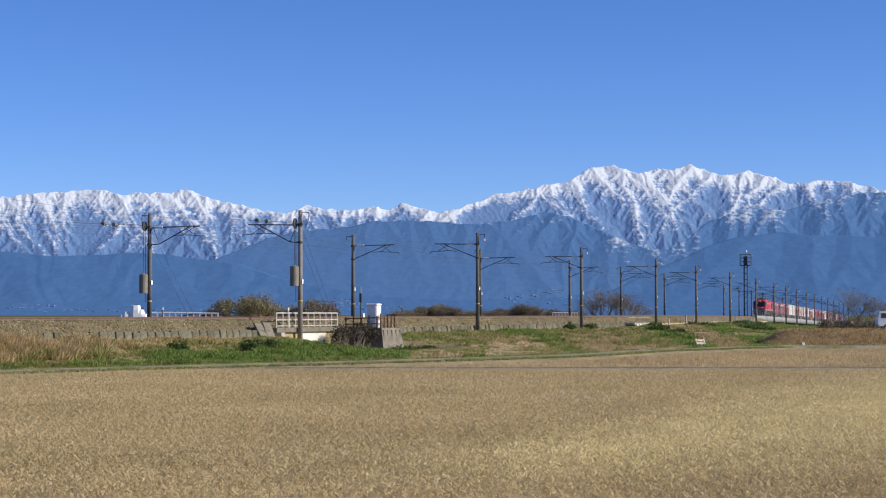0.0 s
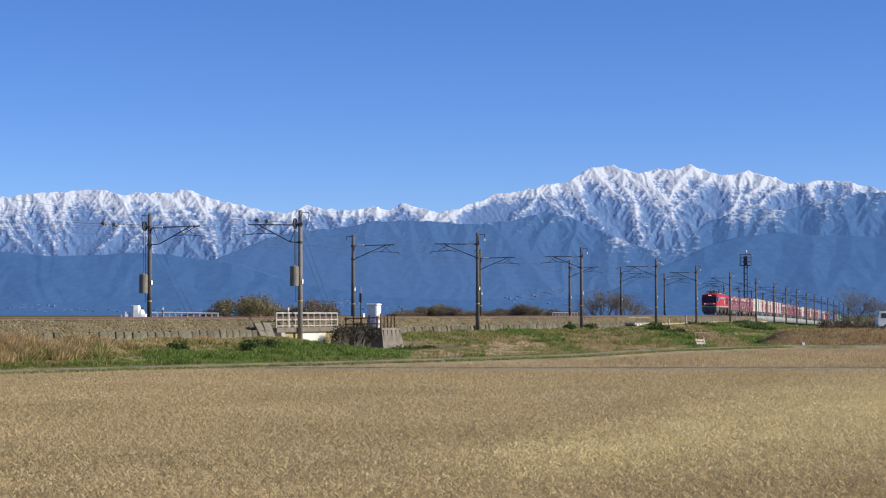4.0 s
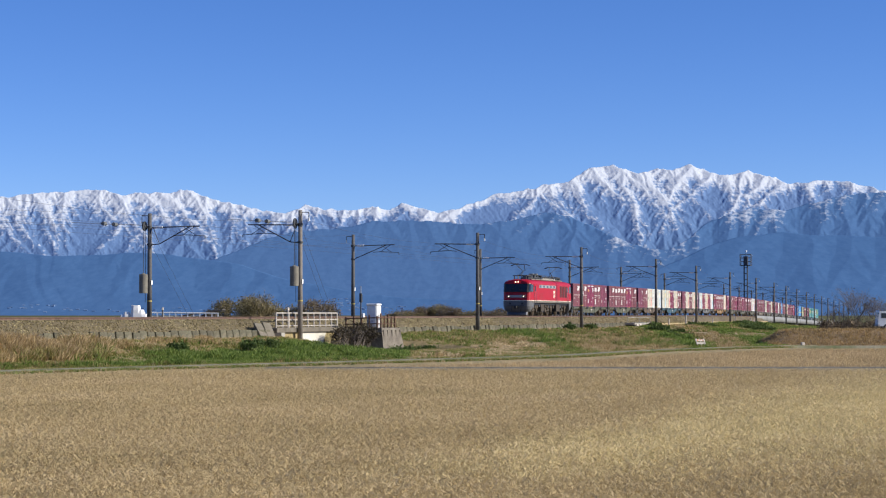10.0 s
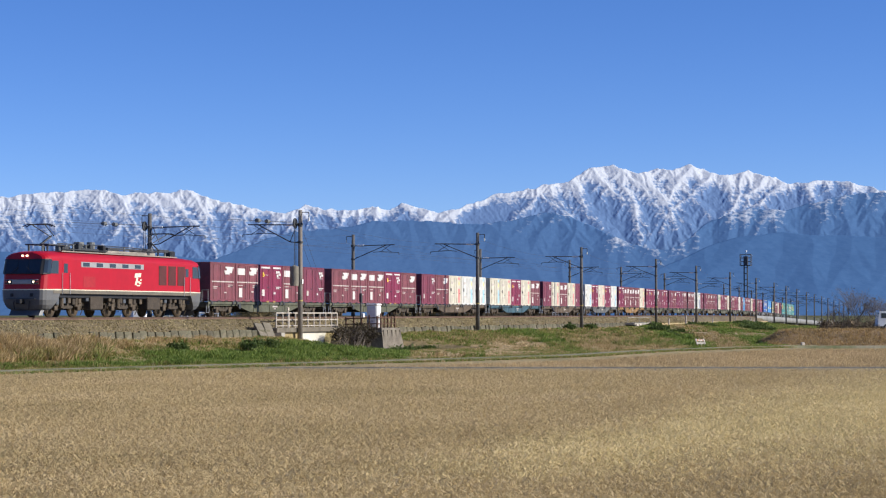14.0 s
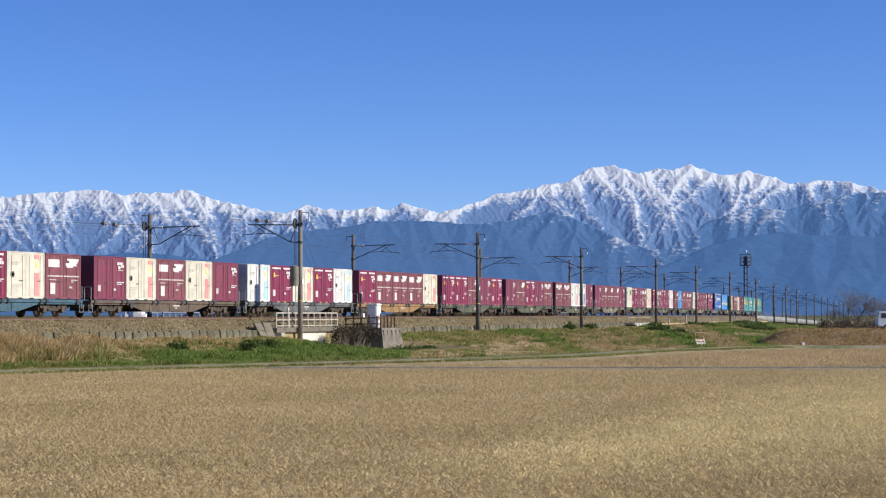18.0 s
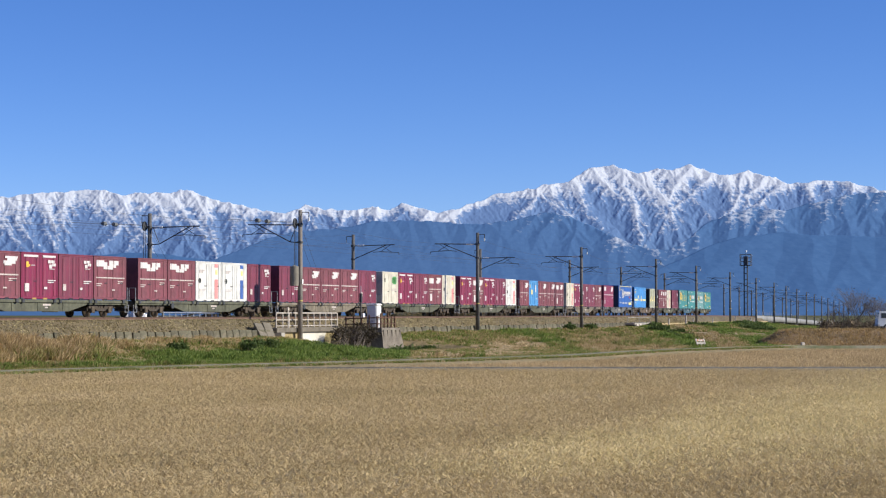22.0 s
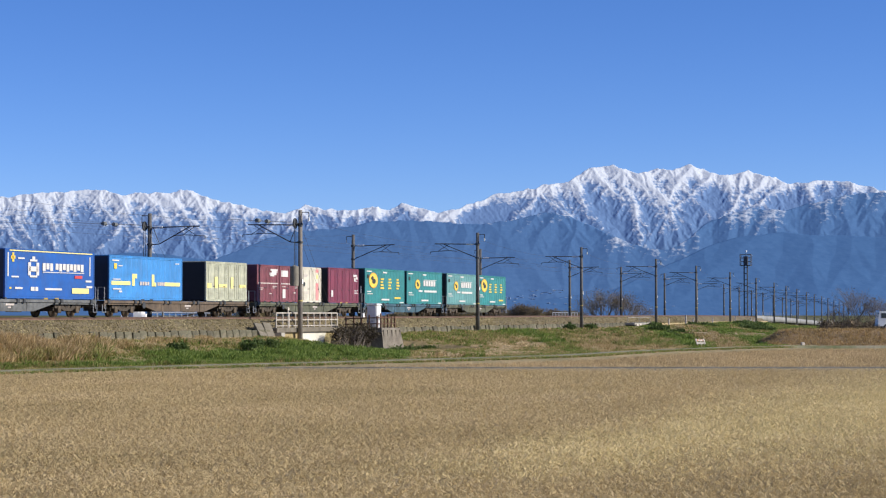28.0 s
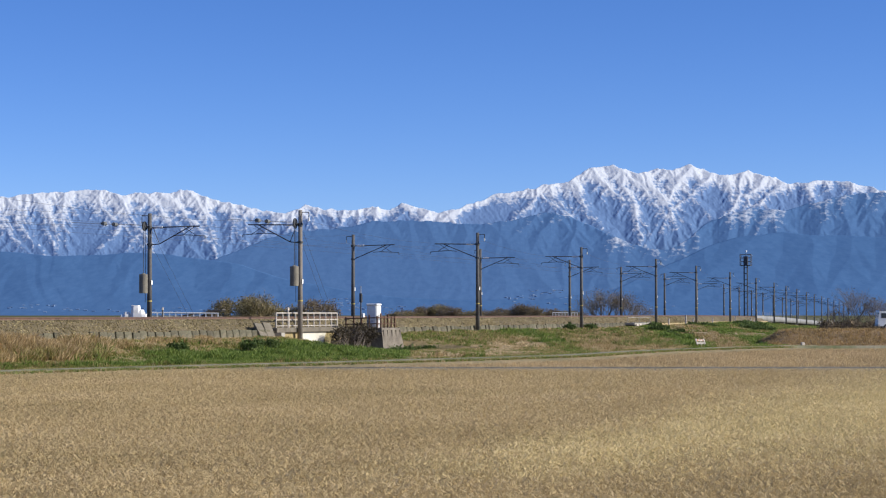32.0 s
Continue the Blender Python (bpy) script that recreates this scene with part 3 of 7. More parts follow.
def bank_grass():
    green = stuff_mat("green_weeds", [(0.035, 0.06, 0.015), (0.12, 0.19, 0.038), (0.21, 0.29, 0.060), (0.36, 0.39, 0.13)], 0.7, 0.9, 0.4)
    tan = stuff_mat("dry_grass", [(0.16, 0.11, 0.048), (0.38, 0.275, 0.13), (0.55, 0.415, 0.22), (0.72, 0.585, 0.37)], 0.85, 0.8, 0.35)
    olive = stuff_mat("olive_weeds", [(0.085, 0.09, 0.025), (0.20, 0.195, 0.055), (0.31, 0.28, 0.095), (0.43, 0.37, 0.17)], 0.8, 0.9, 0.35)
    g = np.random.default_rng(33)
    n = 100000
    s = np.concatenate([g.uniform(-88, 30, n // 2), 30 + 225 * g.random(n // 2) ** 1.5])
    n = len(s)
    fr = g.random(n) ** np.where(s < 30, 1.15, 0.85)
    w = verge(s)
    d = 4.15 + (w - 4.3) * fr
    p = at_track(s, d)
    z = bank_z(s, d) - 0.03
    f = fbm(s / 6, d / 2.6, 101, 4)
    f2 = fbm(s / 15, d / 5, 111, 3)
    # bearing and lie of each tuft, to set the patches of weeds and dry grass
    bear = 784 + F * p[0] / p[1]
    lie = bear - 2.5 * (F * (EYE - z) / p[1] - 24)
    near_want = np.interp(bear, [120, 190, 480], [-0.25, -0.1, 0.2]) + 1.3 * np.clip((fr - np.interp(bear, [120, 200, 420, 520], [0.05, 0.18, 0.16, 0.05])) / np.interp(bear, [120, 200, 480], [0.55, 0.25, 0.25]), 0, 1) + (f - 0.5) * 2.4
    strips = np.interp(lie, [700, 884, 896, 925, 938, 1040, 1060, 1122, 1138, 1172, 1186, 1240, 1252, 1290, 1300, 1312, 1350, 1400], [0.12, 0.12, 0.8, 0.8, 0.12, 0.10, 0.25, 0.35, 1.1, 1.1, 0.12, 0.08, 0.95, 1.0, 0.4, 1.1, 1.1, 0.9])
    far_want = strips + 0.30 * np.clip((0.30 - fr) / 0.16, 0, 1) * (strips < 0.6) + (f - 0.5) * 1.5 + (f2 - 0.5) * 0.9
    want = np.where(bear < 725, near_want, far_want)
    want = np.where((fr > 0.9) & (bear < 1060), 0.6, want)
    is_green = g.random(n) < want
    # an olive mix where weeds and dry grass meet
    mixed = g.random(n) < np.where(bear < 725, 0.65, 0.45) * np.exp(-((want - 0.45) / 0.42) ** 2)
    tuft = np.clip(fbm(s / 1.1, d / 1.1, 121, 2) - 0.42, 0, 1) * 2.4
    tall = np.where(d < 4.9, 0.17 + 0.22 * tuft, 0.13 + 0.34 * tuft) * (0.6 + 0.6 * f)
    tall = np.where((bear < 190) & (fr < 0.45), 0.36 + 0.45 * tuft, tall)
    tall = np.where((s > -36) & (s < -14), np.minimum(tall, 0.16), tall)
    tall = np.minimum(tall, 0.75)
    tall = np.where(s > 55, (0.12 + 0.20 * tuft) * (0.6 + 1.2 * np.clip(f2 - 0.3, 0, 1)), tall)
    tall = np.where(fr > 0.93, np.minimum(tall, 0.13), tall)
    # a thin green margin on the field side of the lane
    n2 = 7000
    s2 = g.uniform(-88, 12, n2)
    d2 = verge(s2) + 1.5 + g.random(n2) * 1.0
    p2 = at_track(s2, d2)
    p = np.concatenate([p, p2], 1)
    z = np.concatenate([z, np.full(n2, -0.02)])
    tall = np.concatenate([tall, g.uniform(0.06, 0.16, n2)])
    s = np.concatenate([s, s2])
    is_green = np.concatenate([is_green, g.random(n2) < 0.6])
    mixed = np.concatenate([mixed, g.random(n2) < 0.4])
    heap = (g.random(len(s)) < 0.75) & (np.concatenate([(fbm(s[:n] / 3.0, d / 2.2, 151, 3) > 0.5) & (bear > 735) & (bear < 965) & (fr > 0.40) & (fr < 0.80), np.zeros(n2, bool)]))
    cut_straw = stuff_mat("cut_straw", [(0.34, 0.25, 0.13), (0.58, 0.45, 0.27), (0.72, 0.58, 0.38), (0.82, 0.70, 0.50)], 0.85, 0.8, 0.3)
    is_green, mixed = is_green & ~heap, mixed & ~heap
    near = s < 30
    for name, k, m, lab in (("weeds", is_green & ~mixed, green, "green weeds and grass on the railway bank"), ("olive_weeds", mixed, olive, "yellowing olive weeds on the railway bank"),
                            ("straw_heaps", heap, cut_straw, "pale heaps of cut straw on the slope"), ("dry_grass", ~is_green & ~mixed & ~heap, tan, "dry straw-coloured grass on the railway bank")):
        vs, ts, o = [], [], 0
        for kk, wide in ((k & near, 0.020), (k & ~near, 0.05)):
            v, t = blades(p[0][kk], p[1][kk], z[kk], tall[kk], wide * (1.7 if m is green else 1.2), 1.3 if m is green else 1.1, 8, 41)
            vs.append(v), ts.append(t + o)
            o += len(v)
        tagged(new(name, raw(name, np.concatenate(vs), np.concatenate(ts), m)), lab, "grass", kind="stuff")
    # levee grass
    n = 20000
    x, o = g.uniform(28.2, 95, n), g.uniform(-6.8, 2.5, n)
    zz = np.interp(o, [-7, -4.2, -2.2, -1.4, 1.2, 2.4], [-0.2, 0.4, 1.0, 1.22, 1.25, 0.9]) * np.clip((x - 28.0) / 2.2, 0.02, 1)
    red = stuff_mat("levee_straw", [(0.16, 0.11, 0.045), (0.32, 0.22, 0.10), (0.46, 0.33, 0.16), (0.54, 0.43, 0.22)], 0.85, 0.3, 0.35)
    v, t = blades(x, 178 + (x - 30) * 0.05 + o, zz - 0.05, g.uniform(0.12, 0.36, n), 0.022, 0.95, 5, 43)
    tagged(new("levee_dry_grass", raw("levee_dry_grass", v, t, red)), "rust-brown dry grass on the levee", "grass", kind="stuff")


bank_grass()


# ---- train ----
SPEED, PITCH = 24.35, 20.4
FIRST = 12.454                              # when the first wagon's front end passes s = 0
# the train slackens a little past the middle of its run and picks up again
DRIFT_T = [0, 4, 7, 10, 11, 12, 13, 14, 15, 16.5, 17.5, 19, 22, 24, 26, 28, 29.5, 31, 32]
DRIFT = [-1.5, -2.0, -2.6, -2.9, -2.5, -1.9, -1.45, -1.1, -0.8, -0.4, -0.2, 0.05, 0.5, 0.55, 0.4, 0.1, -0.4, -0.75, -1.0]
TIMES = [i * 0.8 for i in range(41)]


def front_at(k, t):
    return SPEED * (FIRST - t) + PITCH * (k - 1) + float(np.interp(t, DRIFT_T, DRIFT))


WAGON_ROWS = {}


def wagon_rows(k):
    if k not in WAGON_ROWS:
        WAGON_ROWS[k] = [(t, ride(front_at(k, t), PITCH)) for t in TIMES]
    return WAGON_ROWS[k]


def paint(name, col, rough=0.45, per=0.06, var=0.12):
    """Vehicle paint with rain streaks and rubbed, dusty places."""
    m = mat(name, col, rough, var, 0.7, 0.0, fine=3.0, per=per, dark=tuple(c * 0.72 + 0.012 for c in col))
    n, l = m.node_tree.nodes, m.node_tree.links
    b = n["Principled BSDF"]
    was = b.inputs["Base Color"].links[0].from_socket
    tc, mp, no, ra, mx = (n.new("ShaderNode" + k) for k in ("TexCoord", "Mapping", "TexNoise", "ValToRGB", "Mix"))
    oi = n.new("ShaderNodeObjectInfo")
    mp.inputs["Scale"].default_value = (5.0, 5.0, 0.45)
    l.new(tc.outputs["Object"], mp.inputs["Vector"])
    l.new(oi.outputs["Random"], mp.inputs["Location"])
    l.new(mp.outputs["Vector"], no.inputs["Vector"])
    no.inputs["Scale"].default_value = 1.0
    no.inputs["Detail"].default_value = 7
    no.inputs["Roughness"].default_value = 0.7
    ra.color_ramp.elements[0].position, ra.color_ramp.elements[1].position = 0.52, 0.80
    ra.color_ramp.elements[0].color, ra.color_ramp.elements[1].color = (0, 0, 0, 1), (0.55, 0.55, 0.55, 1)
    l.new(no.outputs["Fac"], ra.inputs["Fac"])
    mx.data_type = 'RGBA'
    l.new(ra.outputs["Color"], mx.inputs["Factor"])
    l.new(was, mx.inputs["A"])
    mx.inputs["B"].default_value = (*[c * 0.45 + k for c, k in zip(col, (0.075, 0.06, 0.045))], 1)
    l.new(mx.outputs["Result"], b.inputs["Base Color"])
    return m


MAROON = paint("maroon_paint", (0.195, 0.034, 0.062))
OLDRED = paint("faded_maroon_paint", (0.19, 0.050, 0.066), 0.6, 0.08, 0.22)
MAGENTA = paint("magenta_paint", (0.22, 0.017, 0.058))
CREAM = paint("cream_paint", (0.64, 0.60, 0.485), 0.5, 0.05, 0.10)
SNOWY = paint("white_container_paint", (0.68, 0.68, 0.64), 0.5, 0.03, 0.08)
SKYBLUE = paint("light_blue_paint", (0.07, 0.29, 0.60))
ROYAL = paint("royal_blue_paint", (0.012, 0.092, 0.35))
AZURE = paint("azure_paint", (0.045, 0.235, 0.56))
TEAL = paint("teal_paint", (0.028, 0.215, 0.215))
TEAL_PALE = paint("pale_teal_paint", (0.11, 0.27, 0.265))
PALEGREEN = paint("pale_green_paint", (0.42, 0.43, 0.32), 0.6, 0.06, 0.3)
DECAL = mat("white_decal", (0.60, 0.575, 0.55), 0.55, 0.08, 2.0)
DECAL_OLD = mat("worn_white_decal", (0.52, 0.46, 0.42), 0.6, 0.25, 3.0)
PINK = mat("coral_stripe", (0.76, 0.26, 0.25), 0.5, 0.12, 2)
LBLUE = mat("pale_blue_stripe", (0.36, 0.60, 0.76), 0.5, 0.12, 2)
DBLUE = mat("dark_blue_stripe", (0.05, 0.12, 0.36), 0.5, 0.12, 2)
YELLOW = mat("yellow_decal", (0.75, 0.52, 0.07), 0.5, 0.12, 2)
PALEYELLOW = mat("pale_yellow_stripe", (0.80, 0.68, 0.25), 0.5, 0.1, 2)
GREENDEC = mat("green_decal", (0.10, 0.32, 0.10), 0.5, 0.1, 2)
REDDEC = mat("red_decal", (0.55, 0.06, 0.06), 0.5, 0.1, 2)
ORANGE = mat("orange_decal", (0.55, 0.25, 0.04), 0.5, 0.12, 2)
DARKDEC = mat("dark_decal", (0.03, 0.035, 0.03), 0.6, 0.1, 2)
YFORK = mat("yellow_edge", (0.36, 0.24, 0.06), 0.6, 0.15, 2)
MESHES = {}


def shared(key, make, material, smooth=False):
    """One mesh for all alike parts."""
    if key not in MESHES:
        MESHES[key] = make().mesh(key[0] if isinstance(key, tuple) else key, material, smooth)
    return MESHES[key]


def ribbed_side(length, h0, h1, y, ribs, deep=0.035, flip=1):
    """A corrugated steel side: pressed ribs between plain posts."""
    sh = Shape()
    pts = [(0.0, 0.0)]
    n = max(2, ribs)
    w = (length - 0.2) / n
    for i in range(n):
        a = 0.1 + i * w
        pts += [(a + w * 0.06, 0), (a + w * 0.2, deep), (a + w * 0.8, deep), (a + w * 0.94, 0)]
    pts.append((length, 0.0))
    rows = [[(x, y + flip * d, z) for x, d in pts] for z in (h0, h1)]
    sh.loft(rows, caps=False, closed=False)
    return sh


HALF = 1.225


def container(name, label, category, length, height, material, doors, decals, ribs=0, end=None, fork=True):
    """A container with its near-left lower corner at x = 0; -y is the near side. decals: (part, material, [(x0, x1, z0, z1), ...] as shares of the face)."""
    root = thing(name, label, category)
    w = HALF
    body = Shape()
    body.box(0.02, length - 0.02, -w + 0.05, w - 0.05, 0.10, height - 0.04, 0.02)
    # end: darker body colour that puts shade on the end walls
    part("body", body, end or material, root)
    part("roof", Shape().box(0.0, length, -w + 0.005, w - 0.005, height - 0.07, height, 0.025), material, root)
    for x in (0.0, length - 0.11):
        for y in (-w, w - 0.11):
            part("corner_post", shared(("corner_post", x, y, height, material.name), lambda: Shape().box(x, x + 0.11, y, y + 0.11, 0.0, height - 0.07, 0.012), material), None, root)
    part("bottom_rail", Shape().box(0.11, length - 0.11, -w, -w + 0.08, 0.04, 0.15), material, root)
    part("bottom_rail", Shape().box(0.11, length - 0.11, w - 0.08, w, 0.04, 0.15), material, root)
    part("top_rail", Shape().box(0.11, length - 0.11, -w, -w + 0.06, height - 0.14, height - 0.07), material, root)
    for x in (0.0, length - 0.18):
        part("corner_casting", Shape().box(x - 0.004, x + 0.184, -w - 0.004, -w + 0.16, -0.02, 0.1, 0.01), STEEL_DK, root)
    # the near side: door leaves or ribbed panels
    n = max(1, doors)
    dw = (length - 0.22) / n
    for i in range(n):
        x0 = 0.11 + i * dw
        sh = ribbed_side(dw - 0.03, 0.16, height - 0.15, 0.0, ribs or 3, 0.009 if material in (CREAM, SNOWY) else 0.022)
        leaf = part("door" if doors else "side_panel", sh, material, root, at=Matrix.Translation((x0 + 0.015, -w + 0.012, 0)))
        if doors:
            for bx in (dw * 0.18, dw * 0.80):
                part("lock_bar", Shape().rod((bx, -0.012, 0.2), (bx, -0.012, height - 0.2), 0.014, seg=6), material, leaf)
            part("handle", Shape().box(dw * 0.62, dw * 0.80, -0.03, -0.005, 0.98, 1.02), STEEL_DK, leaf)
    if fork:
        for x in (length * 0.5 - 0.75, length * 0.5 + 0.35):
            part("fork_pocket", Shape().box(x, x + 0.4, -w - 0.006, -w + 0.1, 0.0, 0.09), YFORK if fork == 2 else BLACK, root)
    for pname, m, rects in decals:
        sets = [rects] if pname in ("company_mark", "shield", "diamond_mark", "badge", "arrow_mark", "initial") else [[q] for q in rects]
        for group in sets:
            sh = Shape()
            for x0, x1, z0, z1 in group:
                sh.box(0.06 + x0 * (length - 0.12), 0.06 + x1 * (length - 0.12), -w - 0.006, -w + 0.006, z0 * height, z1 * height)
            if group:
                part(pname, sh, m, root)
    return root


def blot(cx, cz, w, h, k=0):
    """A lettering mark as a cluster of plain bars."""
    a = [(-.5, -.15, .1, .5), (-.1, .35, .15, .5), (.05, .5, -.25, .12), (-.35, .0, -.5, -.05)] if k == 0 else [(-.5, -.1, -.1, .5), (-.02, .5, .2, .5), (.1, .45, -.3, .1), (-.3, -.02, -.5, -.2)]
    return [(cx + x0 * w, cx + x1 * w, cz + z0 * h, cz + z1 * h) for x0, x1, z0, z1 in a]


def rows_of(x, z, n, w=0.14, h=0.014):
    return [(x, x + w * (1 - 0.25 * (i % 2)), z - i * 0.04, z - i * 0.04 + h) for i in range(n)]


def box_types():
    T = {}
    h12, l12 = 2.57, 3.715
    mark_old = [(0.60, 0.94, 0.85, 0.895), (0.66, 0.92, 0.80, 0.85), (0.56, 0.88, 0.735, 0.80), (0.58, 0.78, 0.70, 0.735)]
    T['old'] = container("freight_container", "faded maroon steel freight container with worn white bands", "container", l12, h12, OLDRED, 2,
                         [("white_band", DECAL_OLD, [(0.04, 0.96, 0.495, 0.525)]), ("company_mark", DECAL, mark_old),
                          ("white_square", DECAL, []), ("small_print", DECAL_OLD, rows_of(0.08, 0.37, 2, 0.2, 0.02) + rows_of(0.70, 0.42, 2, 0.22, 0.018) + rows_of(0.55, 0.22, 1, 0.1, 0.03))], 2)
    T['old2'] = container("freight_container", "faded maroon freight container with a square white panel and mark", "container", l12, h12, OLDRED, 2,
                          [("white_band", DECAL_OLD, [(0.04, 0.48, 0.495, 0.525), (0.51, 0.96, 0.495, 0.525)]), ("white_square", DECAL, [(0.06, 0.38, 0.70, 0.87)]),
                           ("company_mark", DECAL, mark_old), ("label_plate", DECAL, [(0.12, 0.26, 0.12, 0.36)]), ("small_print", DECAL_OLD, rows_of(0.08, 0.42, 1, 0.2, 0.02) + rows_of(0.72, 0.42, 2, 0.2, 0.02) + rows_of(0.66, 0.25, 1, 0.1, 0.04))], 2)
    T['old3'] = container("freight_container", "faded maroon freight container with a broad white mark across its top", "container", l12, h12, OLDRED, 2,
                          [("white_band", DECAL_OLD, [(0.04, 0.96, 0.495, 0.52)]), ("company_mark", DECAL, [(0.06, 0.30, 0.76, 0.90), (0.28, 0.40, 0.70, 0.86), (0.38, 0.58, 0.70, 0.78), (0.46, 0.60, 0.76, 0.90), (0.62, 0.76, 0.80, 0.90), (0.60, 0.68, 0.74, 0.82)]),
                           ("small_print", DECAL_OLD, rows_of(0.06, 0.36, 2, 0.18, 0.02) + rows_of(0.74, 0.42, 2, 0.18, 0.02) + rows_of(0.55, 0.22, 1, 0.1, 0.03))], 2)
    T['jr'] = container("freight_container", "maroon steel freight container with a small white mark", "container", l12, h12, MAROON, 2,
                        [("company_mark", DECAL, blot(0.84, 0.79, 0.22, 0.16) + rows_of(0.76, 0.68, 1, 0.16, 0.015)), ("label_plate", DECAL_OLD, [(0.10, 0.20, 0.2, 0.34)]),
                         ("small_print", DECAL, rows_of(0.72, 0.40, 2, 0.24, 0.022) + rows_of(0.62, 0.22, 1, 0.07, 0.05))], 3)
    T['mag'] = container("freight_container", "glossy magenta freight container with white strips along its top edge", "container", l12, h12, MAGENTA, 2,
                         [("top_strip", DECAL, [(0.05, 0.45, 0.90, 0.945), (0.58, 0.95, 0.90, 0.945)]), ("company_mark", DECAL, blot(0.84, 0.76, 0.22, 0.17) + rows_of(0.77, 0.65, 1, 0.15, 0.015)),
                          ("arrow_mark", YELLOW, [(0.12, 0.18, 0.68, 0.80), (0.14, 0.22, 0.70, 0.74)]), ("label_plate", DECAL, [(0.08, 0.20, 0.17, 0.34)]),
                          ("small_print", DECAL, rows_of(0.24, 0.72, 1, 0.12, 0.012) + rows_of(0.72, 0.40, 2, 0.24, 0.02) + rows_of(0.62, 0.22, 1, 0.09, 0.05))], 3, fork=2)
    for key, m, stripe, word in (('cream_red', CREAM, PINK, "coral-red"), ('cream_lb', CREAM, LBLUE, "pale blue"), ('white_lb', SNOWY, LBLUE, "pale blue"), ('white_red', SNOWY, PINK, "coral-red"), ('white_db', SNOWY, DBLUE, "dark blue")):
        T[key] = container("refrigerated_container", ("cream" if m is CREAM else "white") + " insulated freight container with a " + word + " stripe", "container", l12, h12, m, 2,
                           [("stripe", stripe, [(0.73, 0.86, 0.08, 0.56), (0.73, 0.86, 0.86, 0.95)]), ("diamond_mark", DARKDEC, [(0.10, 0.17, 0.46, 0.58), (0.085, 0.185, 0.49, 0.55)]),
                            ("faint_lettering", DECAL_OLD, rows_of(0.12, 0.76, 2, 0.2, 0.03) + rows_of(0.12, 0.30, 2, 0.3, 0.012)), ("warning_mark", PALEYELLOW, [(0.76, 0.84, 0.68, 0.80)])], 2)
    T['cream_green'] = container("refrigerated_container", "cream insulated freight container with a green badge", "container", l12, h12, CREAM, 2,
                                 [("badge", GREENDEC, [(0.62, 0.92, 0.66, 0.82), (0.66, 0.88, 0.62, 0.86)]), ("diamond_mark", DARKDEC, [(0.10, 0.17, 0.68, 0.80)]), ("faint_lettering", DECAL_OLD, rows_of(0.55, 0.46, 2, 0.35, 0.02))], 2)
    T['blue'] = container("freight_container", "light blue corrugated freight container", "container", l12, h12, SKYBLUE, 2,
                          [("company_mark", DECAL, [(0.66, 0.76, 0.55, 0.82)]), ("label_plate", PALEYELLOW, [(0.22, 0.36, 0.46, 0.64)]), ("round_mark", YELLOW, [(0.05, 0.12, 0.72, 0.84)]), ("small_print", DECAL, rows_of(0.72, 0.28, 1, 0.24, 0.02))], 3)
    # the long boxes get dark end colours in place of end-wall shade
    l20, l31 = 6.06, 9.2
    T['jr20'] = container("long_container", "maroon twenty-foot freight container with a small white mark", "container", l20, 2.64, MAROON, 4,
                          [("company_mark", DECAL, blot(0.90, 0.74, 0.15, 0.18) + rows_of(0.86, 0.63, 1, 0.1, 0.015)), ("label_plate", DECAL, [(0.08, 0.14, 0.18, 0.36)]), ("small_print", DECAL, rows_of(0.86, 0.36, 3, 0.12, 0.02))], 2, end=BLACK, fork=2)
    T['old20'] = container("long_container", "magenta twenty-foot freight container with white band and mark", "container", l20, 2.6, MAGENTA, 0,
                           [("white_band", DECAL, [(0.01, 0.99, 0.555, 0.585)]), ("white_square", DECAL, [(0.03, 0.22, 0.75, 0.93)]),
                            ("company_mark", DECAL, [(0.80, 0.96, 0.86, 0.93), (0.76, 0.94, 0.78, 0.86), (0.74, 0.90, 0.72, 0.78)]), ("label_plate", DECAL, [(0.07, 0.13, 0.16, 0.34)]),
                            ("small_print", DECAL, rows_of(0.05, 0.40, 1, 0.1, 0.02) + rows_of(0.85, 0.44, 2, 0.1, 0.02) + rows_of(0.40, 0.30, 2, 0.06, 0.02))], 9, fork=2)
